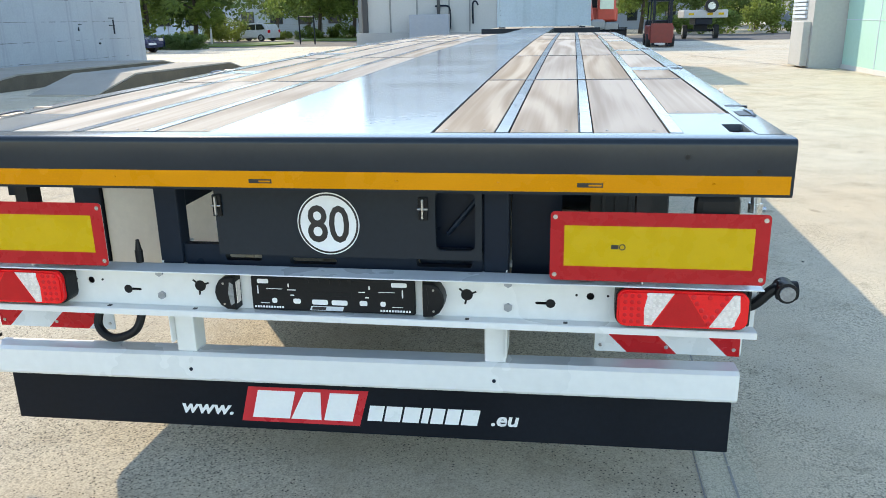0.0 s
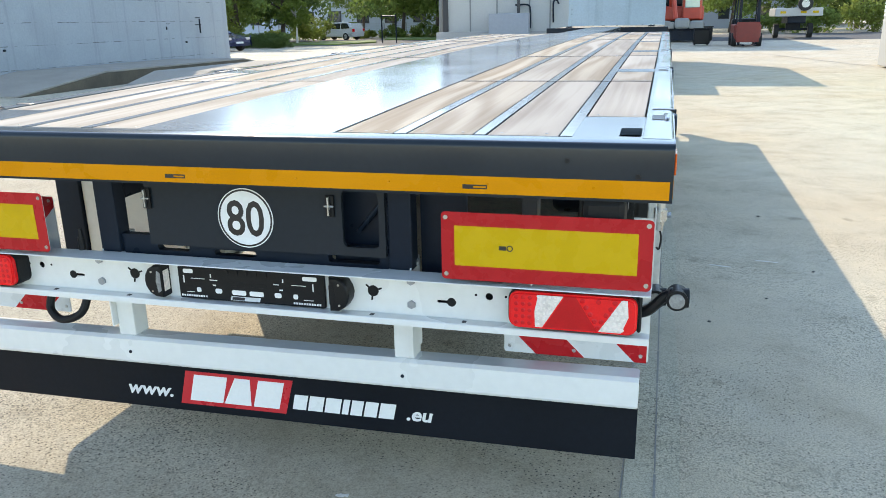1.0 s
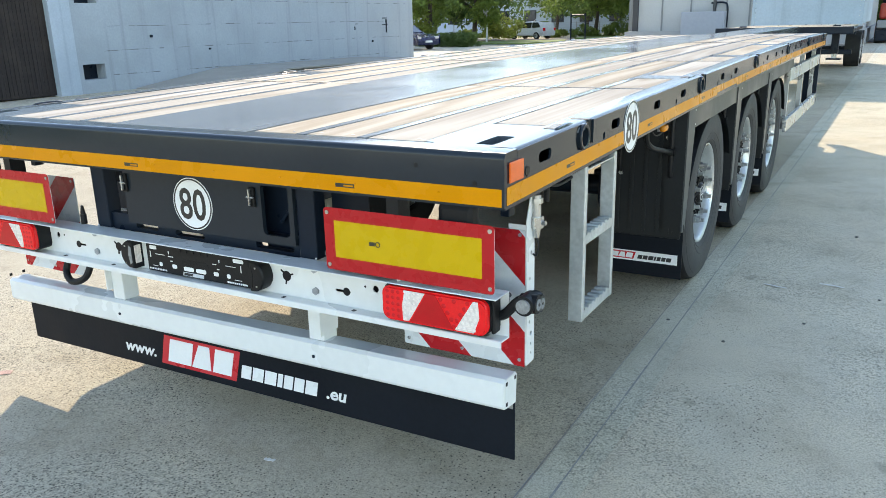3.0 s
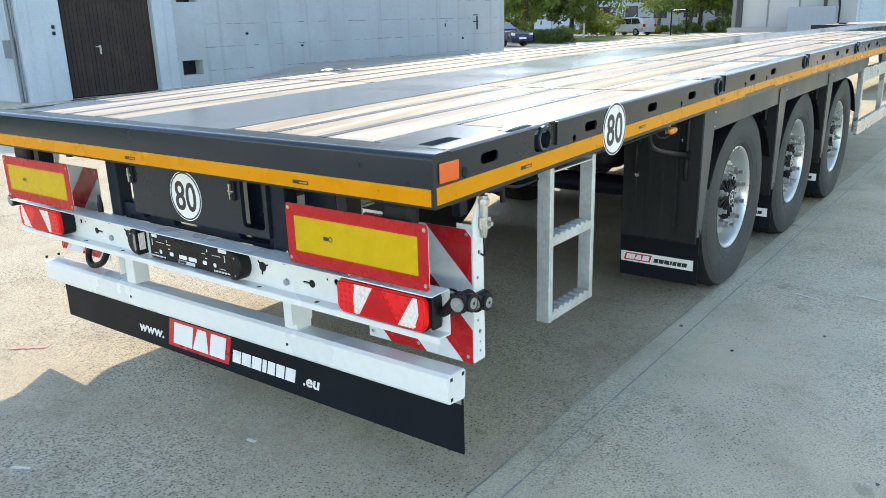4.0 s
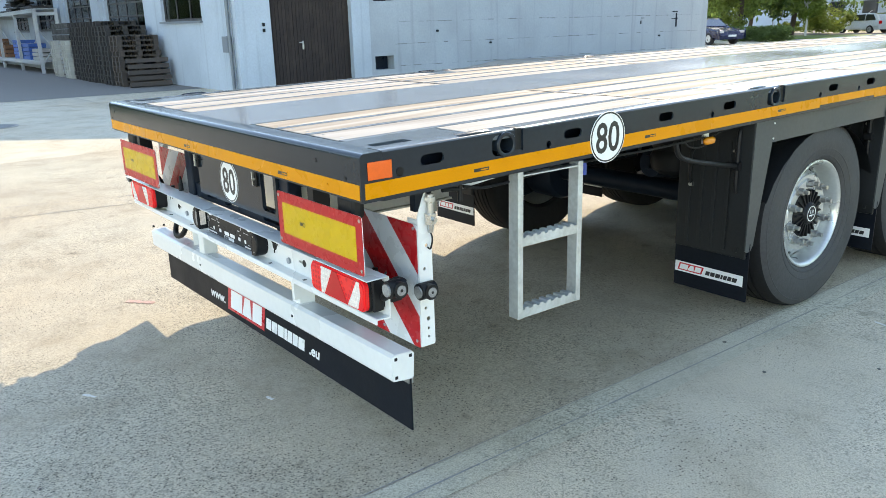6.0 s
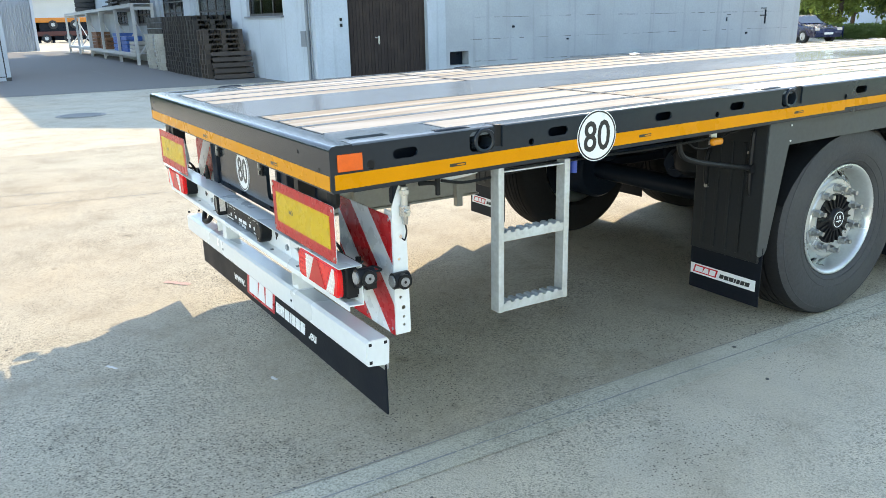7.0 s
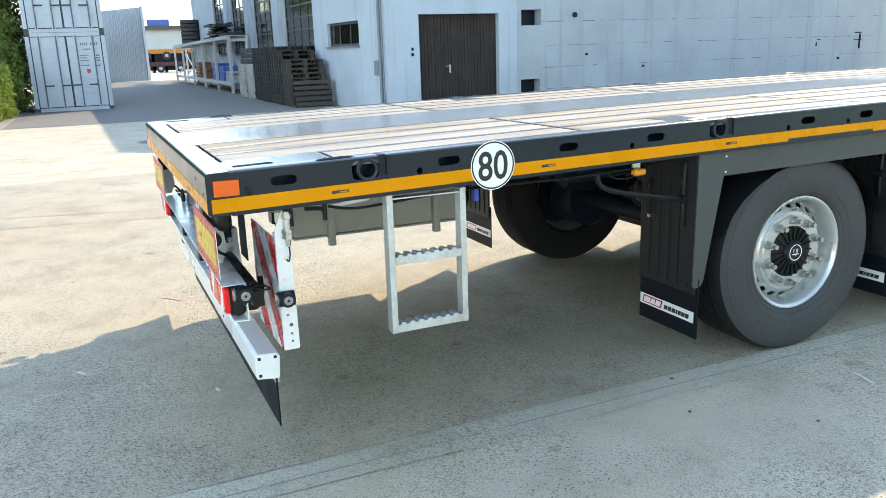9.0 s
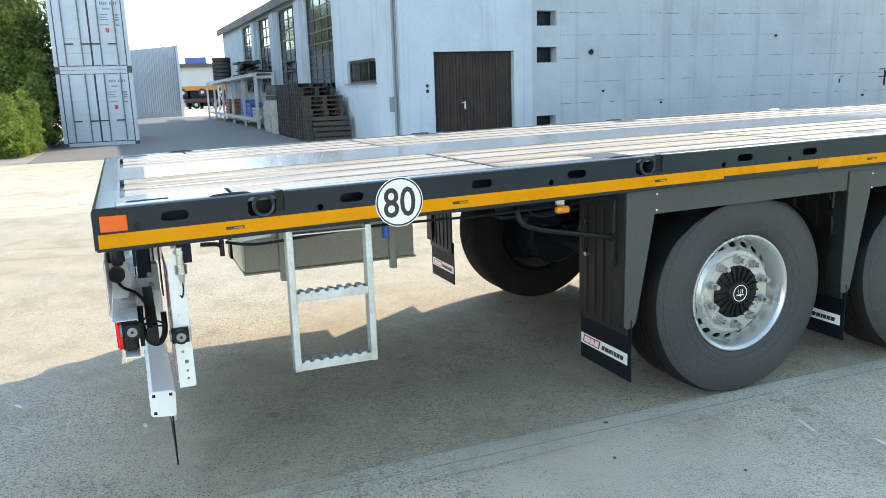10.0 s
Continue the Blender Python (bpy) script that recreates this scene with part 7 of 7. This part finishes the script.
# ---- parked cars ----
TYREBLACK = material("car_tyre", (0.02, 0.02, 0.02), 0.8)
CARGLASS = material("car_window", (0.02, 0.025, 0.03), 0.06, coat=0.6)
def car(x, y, turn, paint, label, profile, glassp, length, width, wheels):
    c = thing("car", label, "car", "parked cars", (x, y, 0))
    c.rotation_euler = (0, 0, radians(turn))
    hw = width / 2
    bm = prism(profile, lambda u, v, w: (u, -hw + w, v), width)
    bmesh.ops.recalc_face_normals(bm, faces=bm.faces)
    bmesh.ops.bevel(bm, geom=[e for e in bm.edges if abs(e.verts[0].co.y) > hw - 0.01 and abs(e.verts[1].co.y - e.verts[0].co.y) < 0.01], offset=0.09, segments=3, affect="EDGES")
    for v in bm.verts:
        if v.co.z > 0.85:
            v.co.y *= 1 - 0.22 * (v.co.z - 0.85)
    part("body", bm, paint, c, smooth=True)
    for s in (1, -1):
        for g in glassp:
            part("window", prism(g, lambda u, v, w: (u, s * ((hw + 0.004) * (1 - 0.22 * (v - 0.85)) + w * 0.2), v), 0.01), CARGLASS, c)
        for u in wheels:
            w = part("wheel", rod((u, s * (hw - 0.18), 0.32), (u, s * (hw + 0.01), 0.32), 0.32, 22), TYREBLACK, c)
            part("rim", rod((u, s * (hw + 0.01), 0.32), (u, s * (hw + 0.025), 0.32), 0.2, 16), RIMSTEEL, w)
    xs = [p[0] for p in profile]
    for s in (1, -1):
        part("headlight", box(max(xs) - 0.16, max(xs) - 0.02, s * hw * 0.62, s * hw * 0.93, 0.62, 0.76, 0.02), CLEARLENS, c)
        part("tail_light", box(min(xs) + 0.0, min(xs) + 0.12, s * hw * 0.7, s * hw * 0.97, 0.75, 1.0, 0.02), REDLENS, c)
    # screens across the front and back of the roof, in the slopes of the outline
    for (ua, va), (ub, vb) in ((profile[4], profile[5]), (profile[-5], profile[-4])):
        q0, q1 = (ua + (ub - ua) * 0.12, va + (vb - va) * 0.12), (ua + (ub - ua) * 0.9, va + (vb - va) * 0.9)
        g = 1 if ua > 0 else -1
        bm = bmesh.new()
        vs = [bm.verts.new((u + g * d, y * (1 - 0.22 * max(0, v - 0.85)), v + d * 0.7)) for d in (0.0, 0.012) for u, v, y in ((*q0, -hw + 0.16), (*q0, hw - 0.16), (*q1, hw - 0.2), (*q1, -hw + 0.2))]
        bm.faces.new(vs[:4][::-1]), bm.faces.new(vs[4:])
        for k in range(4):
            bm.faces.new((vs[k], vs[(k + 1) % 4], vs[4 + (k + 1) % 4], vs[4 + k]))
        part("screen", bm, CARGLASS, c)
    part("plate", box(max(xs) - 0.03, max(xs) + 0.012, -0.26, 0.26, 0.42, 0.53), WHITEFILM, c)
    return c
MPV = [(2.15, 0.28), (2.22, 0.5), (2.15, 0.72), (1.9, 0.88), (1.25, 1.02), (0.55, 1.52), (0.2, 1.6), (-1.4, 1.62), (-1.95, 1.5), (-2.2, 1.05), (-2.26, 0.6), (-2.2, 0.3)]
MPVG = [[(1.05, 1.05), (0.5, 1.46), (0.35, 1.46), (0.35, 1.02)], [(0.28, 1.02), (0.28, 1.48), (-0.75, 1.52), (-0.75, 1.02)], [(-0.82, 1.02), (-0.82, 1.52), (-1.5, 1.5), (-1.85, 1.06)]]
SED = [(2.2, 0.28), (2.28, 0.5), (2.2, 0.7), (1.9, 0.82), (0.95, 0.93), (0.25, 1.38), (-0.2, 1.43), (-1.0, 1.4), (-1.6, 1.02), (-2.1, 0.95), (-2.2, 0.6), (-2.15, 0.3)]
SEDG = [[(0.85, 0.95), (0.22, 1.34), (-0.05, 1.36), (-0.05, 0.94)], [(-0.1, 0.94), (-0.1, 1.36), (-0.9, 1.34), (-1.3, 0.98)]]
white_car = car(-25.0, 60.0, 164, material("white_car_paint", (0.75, 0.76, 0.76), 0.25, vary=0.03, coat=0.8), "white people carrier parked beyond the yard", MPV, MPVG, 4.4, 1.8, (1.4, -1.35))
white_car.scale = (0.88, 0.88, 0.88)
car(-23.9, 38.6, -18, material("blue_car_paint", (0.010, 0.017, 0.06), 0.25, vary=0.03, coat=0.4), "dark blue saloon car parked behind the hall", SED, SEDG, 4.4, 1.75, (1.4, -1.3))

# ---- buildings ahead ----
PANELGREY = material("panel_grey", (0.42, 0.42, 0.40), 0.7, vary=0.08, scale=0.7, fine=12)
hallg = thing("panel_hall", "grey panel-clad hall with a concrete base", "building")
part("wall", box(-11.4, 0.4, 44, 60, 0.75, 9.0), PANELGREY, hallg)
base = part("base", box(-11.9, 0.5, 43.6, 60, 0, 0.75), material("base_concrete", (0.33, 0.33, 0.32), 0.85, vary=0.15, scale=1, fine=20), hallg)
for x in (-9.9, -8.3, -6.4, -5.2, -3.6, -1.8):
    part("panel_joint", box(x - 0.04, x + 0.04, 43.95, 43.998, 0.76, 9.0), WIRE, hallg)
part("corner_post", box(-11.55, -11.25, 43.85, 43.999, 0.76, 9.0), FRAME, hallg)
part("corner_post", box(-12.0, -11.8, 44.6, 44.8, 0.76, 9.0), WIRE, hallg)
part("equipment_box", box(-8.6, -6.3, 43.0, 43.59, 0.2, 1.75, 0.03), material("equipment_grey", (0.30, 0.32, 0.35), 0.6, vary=0.1), hallg)
part("flue", hose([(-7.2, 43.9, 2.2), (-6.5, 43.8, 2.2), (-6.3, 43.7, 1.9), (-6.3, 43.7, 0.9)], 0.05), CHASSIS, hallg)
part("flue", hose([(-5.0, 43.9, 1.2), (-5.0, 43.8, 2.3), (-4.8, 43.8, 2.4), (-4.7, 43.8, 2.2)], 0.05), CHASSIS, hallg)
part("pipe_stub", rod((-7.0, 43.8, 1.5), (-7.0, 43.8, 6), 0.09, 10), FRAME, hallg)
# box body parked close ahead of the trailer
BODYBLUE = shuttered_wall("weathered_pale_blue_sheet", (0.36, 0.44, 0.51))
bv = thing("box_trailer", "pale blue-grey weathered box trailer parked ahead of the flatbed", "trailer", location=(-0.125, 20.95, 0))
part("body", box(-1.3, 1.3, 0.03, 6.1, 1.26, 4.05, 0.01), BODYBLUE, bv)
for s in (1, -1):
    part("edge_trim", box(s * 1.265, s * 1.325, 0.0, 0.06, 1.24, 4.07, 0.008), BODYBLUE, bv)
    for k in range(22):
        part("rivet", rod((s * 1.235, 0.031, 1.34 + k * 0.12), (s * 1.235, 0.022, 1.34 + k * 0.12), 0.012, 8), RIMSTEEL, bv)
    part("frame_beam", box(s * 0.42, s * 0.5, 0.1, 6.0, 1.0, 1.259), CHASSIS, bv)
    for y in (3.7, 5.0):
        w = part("wheel", rod((s * 0.8, y, 0.5), (s * 1.2, y, 0.5), 0.5, 28), TYREBLACK, bv)
        part("rim", rod((s * 1.2, y, 0.5), (s * 1.215, y, 0.5), 0.28, 20), RIMSTEEL, w)
part("bottom_trim", box(-1.264, 1.264, 0.005, 0.05, 1.2, 1.262, 0.006), RIMSTEEL, bv)
part("axle_beam", box(-0.8, 0.8, 3.65, 5.05, 0.42, 0.58, 0.03), CHASSIS, bv)
part("bumper", box(-1.15, 1.15, 0.12, 0.2, 0.5, 0.62, 0.01), CHASSIS, bv)
for x in (-0.7, 0.7):
    part("bumper_bracket", box(x - 0.04, x + 0.04, 0.14, 0.2, 0.62, 1.0), CHASSIS, bv)
part("cross_member", box(-1.2, 1.2, 0.1, 0.24, 1.0, 1.19), CHASSIS, bv)
# white houses among the trees
HOUSE = material("house_render", (0.34, 0.37, 0.40), 0.8, vary=0.06)
for i, (x, y, w, d, h) in enumerate(((-44, 92, 14, 9, 7), (-27, 96, 9, 8, 6.5), (9, 92, 16, 9, 7.5), (30, 86, 14, 9, 8))):
    ho = thing("house", "pale house among the trees", "house", "houses in the distance", (x, y, 0))
    part("wall", box(-w / 2, w / 2, -d / 2, d / 2, 0, h), HOUSE, ho)
    part("roof", prism([(-d / 2 - 0.5, h), (d / 2 + 0.5, h), (0, h + 3.2)], lambda u, v, q: (-w / 2 - 0.4 + q, u, v), w + 0.8), ROOFSHEET, ho)
    for fl in range(2):
        for k in range(4):
            wx = -w / 2 + (k + 0.5) * w / 4
            win = part("window", box(wx - 0.55, wx + 0.55, -d / 2 - 0.03, -d / 2 - 0.002, 0.9 + fl * 2.9, 2.3 + fl * 2.9), FRAME, ho)
            part("pane", box(wx - 0.47, wx + 0.47, -d / 2 - 0.04, -d / 2 - 0.031, 0.98 + fl * 2.9, 2.22 + fl * 2.9), CARGLASS, win)
# long low building behind the gardens
LOWWALL = material("pale_low_wall", (0.50, 0.55, 0.60), 0.8, vary=0.08, scale=0.5, fine=10)
low = thing("low_building", "long pale blue-grey low building behind the trees", "building", location=(-30, 84, 0))
part("wall", box(-22, 20, 0, 7, 0, 4.4), LOWWALL, low)
part("roof", box(-22.4, 20.4, -0.5, 7.5, 4.41, 4.75), ROOFSHEET, low)
for k in range(12):
    wx = -20 + k * 3.4
    win = part("window", box(wx, wx + 1.5, -0.05, -0.002, 1.2, 2.6), FRAME, low)
    part("pane", box(wx + 0.1, wx + 1.4, -0.06, -0.051, 1.3, 2.5), CARGLASS, win)
# garden fence and stand
for x, y in ((-17.5, 49.6),):
    st = thing("bicycle_stand", "dark steel frame stand at the roadside", "stand", location=(x, y, 0))
    for k in range(2):
        part("hoop", hose([(k * 1.2, k * -0.5, 0), (k * 1.2, k * -0.5, 1.75), (k * 1.2, k * -0.5, 1.8)], 0.05), CHASSIS, st)
    part("bar", hose([(0, 0, 1.78), (1.2, -0.5, 1.78)], 0.05), CHASSIS, st)
gf = thing("garden_fence", "pale grey wire fence in front of the gardens", "fence")
PALEWIRE = material("pale_wire", (0.34, 0.35, 0.34), 0.6, vary=0.1)
for k in range(14):
    x = -36 + k * 2.1
    part("post", box(x, x + 0.07, 66.3, 66.37, 0.0, 1.3), PALEWIRE, gf)
for k in range(6):
    part("wire", box(-36, -8.6, 66.32, 66.34, 0.25 + 0.19 * k, 0.27 + 0.19 * k), PALEWIRE, gf)

# mint-green building at the yard's edge
MINT = material("mint_cladding", (0.42, 0.66, 0.55), 0.5, vary=0.05, scale=0.6, fine=12)
mint = thing("mint_hall", "mint-green clad hall with a grey louvred corner", "building")
part("wall", box(8.05, 16, 8.0, 21.2, 0.12, 7.0), MINT, mint)
part("base", box(8.03, 16, 7.98, 21.22, 0.0, 0.119), material("pale_plinth", (0.6, 0.58, 0.54), 0.8, vary=0.1), mint)
part("corner_block", box(7.2, 12, 21.25, 23.4, 0, 7.0), PANELGREY, mint)
for k in range(26):
    part("louvre", box(7.14, 7.199, 21.9, 23.2, 1.35 + k * 0.11, 1.42 + k * 0.11), SHEDSHEET, mint)
part("meter_box", box(7.0, 7.199, 21.4, 22.6, 0.05, 1.25, 0.02), PANELGREY, mint)
for k in range(3):
    yy = 11.2 + k * 3.1
    win = part("window", box(8.02, 8.049, yy, yy + 1.0, 1.55, 2.6, 0.01), SHEDSHEET, mint)
    part("pane", box(8.01, 8.019, yy + 0.1, yy + 0.9, 1.65, 2.5), CARGLASS, win)
part("cladding_joint", box(8.035, 8.049, 8.0, 21.2, 1.28, 1.3), SHEDSHEET, mint)
for yy in (9.5, 12.6, 15.7, 18.8):
    part("cladding_joint", box(8.04, 8.049, yy, yy + 0.03, 0.13, 7.0), SHEDSHEET, mint)

# ---- machines ahead ----
exc = thing("excavator", "orange wheeled excavator with a glazed cab and dark tyres", "excavator", location=(2.05, 46.0, 0))
part("body", box(-1.15, 1.2, -0.2, 2.2, 1.15, 1.95, 0.12), REDOX, exc)
part("engine_cover", box(-1.1, 0.1, 0.3, 2.1, 1.951, 2.5, 0.12), CHASSIS, exc)
cab = part("cab", box(0.0, 1.05, -0.9, 0.85, 1.2, 3.05, 0.09), REDOX, exc)
part("window", box(0.14, 0.92, -0.93, -0.901, 1.85, 2.9, 0.02), material("tinted_glass", (0.25, 0.42, 0.40), 0.08, coat=0.5), cab)
for s in (1, -1):
    part("window", box(0.525 + s * 0.527, 0.525 + s * 0.54, -0.7, 0.6, 1.75, 2.9), CARGLASS, cab)
part("cab_roof", box(-0.05, 1.1, -1.0, 0.9, 3.051, 3.12, 0.03), CHASSIS, cab)
part("undercarriage", box(-0.95, 0.95, -1.6, 1.7, 0.55, 1.0, 0.08), CHASSIS, exc)
part("turntable", rod((0, 0.3, 1.0), (0, 0.3, 1.16), 0.6, 24), CHASSIS, exc)
for s in (1, -1):
    for yy in (-1.1, 1.3):
        w = part("wheel", rod((s * 0.72, yy, 0.5), (s * 1.22, yy, 0.5), 0.5, 26), TYREBLACK, exc)
        part("rim", rod((s * 1.22, yy, 0.5), (s * 1.235, yy, 0.5), 0.28, 18), REDOX, w)
    part("shield", box(s * 0.78 - 0.38, s * 0.78 + 0.38, -1.95, -1.85, 0.72, 1.12, 0.06), GREYSTEEL, exc)
part("boom", hose([(-0.55, 0.2, 1.6), (-0.6, -0.9, 3.2), (-0.6, -1.9, 3.5), (-0.6, -2.6, 3.0)], 0.17), REDOX, exc)
part("stick", hose([(-0.6, -2.6, 3.0), (-0.35, -2.75, 1.3)], 0.12), REDOX, exc)
part("bucket", box(-0.38, 0.38, -2.95, -2.35, 0.75, 1.3, 0.14, seg=3), GREYSTEEL, exc)
part("blade", box(-1.15, 1.15, -2.06, -1.96, 0.12, 0.62, 0.02), CHASSIS, exc)
DARKRED = material("dark_red_paint", (0.20, 0.028, 0.02), 0.5, vary=0.2)
fk = thing("forklift", "red forklift truck with a tall mast", "forklift", location=(4.9, 38.6, 0))
part("chassis", box(-0.6, 0.6, -0.9, 1.3, 0.25, 1.0, 0.08), DARKRED, fk)
part("counterweight", box(-0.58, 0.58, 1.0, 1.6, 0.3, 1.25, 0.12), BLACKPLASTIC, fk)
for s in (1, -1):
    part("mast_rail", box(s * 0.38 - 0.06, s * 0.38 + 0.06, -1.15, -1.0, 0.08, 3.4), CHASSIS, fk)
    part("fork", box(s * 0.25 - 0.06, s * 0.25 + 0.06, -2.2, -1.15, 0.08, 0.13), CHASSIS, fk)
    for yy in (-0.6, 0.95):
        part("wheel", rod((s * 0.45, yy, 0.3), (s * 0.66, yy, 0.3), 0.3, 18), TYREBLACK, fk)
    for yy in (-0.7, 0.9):
        part("cab_post", rod((s * 0.5, yy, 1.0), (s * 0.48, yy * 0.8, 2.15), 0.035, 8), CHASSIS, fk)
part("roof_guard", box(-0.55, 0.55, -0.75, 0.85, 2.12, 2.18), CHASSIS, fk)
part("mast_carriage", box(-0.5, 0.5, -1.2, -1.14, 0.2, 1.1), DARKRED, fk)
tk = thing("machine_trailer", "white machine trailer with a spare wheel on its rear", "trailer", location=(8.6, 50.0, 0))
part("bed", box(-1.25, 1.35, -1.2, 1.6, 1.25, 1.72, 0.05), PANELGREY, tk)
for u in (-0.8, 0.3, 0.95):
    part("lamp_panel", box(u - 0.16, u + 0.16, -1.22, -1.201, 1.42, 1.55), YELLOWREFLEX, tk)
part("chassis", box(-0.5, 0.5, -1.0, 1.6, 0.85, 1.249, 0.05), CHASSIS, tk)
sp = part("spare_wheel", rod((0.35, -1.36, 1.95), (0.35, -1.22, 1.95), 0.40, 28), TYREBLACK, tk)
part("rim", rod((0.35, -1.38, 1.95), (0.35, -1.361, 1.95), 0.22, 18), RIMSTEEL, sp)
part("wheel_post", box(0.3, 0.4, -1.2, -1.1, 1.72, 2.1), CHASSIS, tk)
for u in (-0.95, 0.95):
    w = part("wheel", rod((u - 0.13, 0.3, 0.42), (u + 0.13, 0.3, 0.42), 0.42, 22), TYREBLACK, tk)
    part("rim", rod((u - 0.14, 0.3, 0.42), (u + 0.14, 0.3, 0.42), 0.22, 16), RIMSTEEL, w)
part("axle", rod((-0.9, 0.3, 0.5), (0.9, 0.3, 0.5), 0.07, 10), CHASSIS, tk)
part("axle_bracket", box(-0.4, 0.4, 0.2, 0.4, 0.5, 0.85), CHASSIS, tk)
dk2 = thing("waste_bin", "dark wheeled waste bin beside the machines", "bin", "bins beside the machines", (2.95, 39.4, 0))
part("body", box(-0.38, 0.38, -0.4, 0.4, 0.08, 0.78, 0.05), BLACKPLASTIC, dk2)
part("lid", box(-0.41, 0.41, -0.43, 0.43, 0.78, 0.84, 0.02), BLACKPLASTIC, dk2)
for s in (1, -1):
    part("wheel", rod((s * 0.3 - 0.04, 0.35, 0.1), (s * 0.3 + 0.04, 0.35, 0.1), 0.1, 12), TYREBLACK, dk2)
copy_thing(dk2, pose(3.35, 45.0, 0))
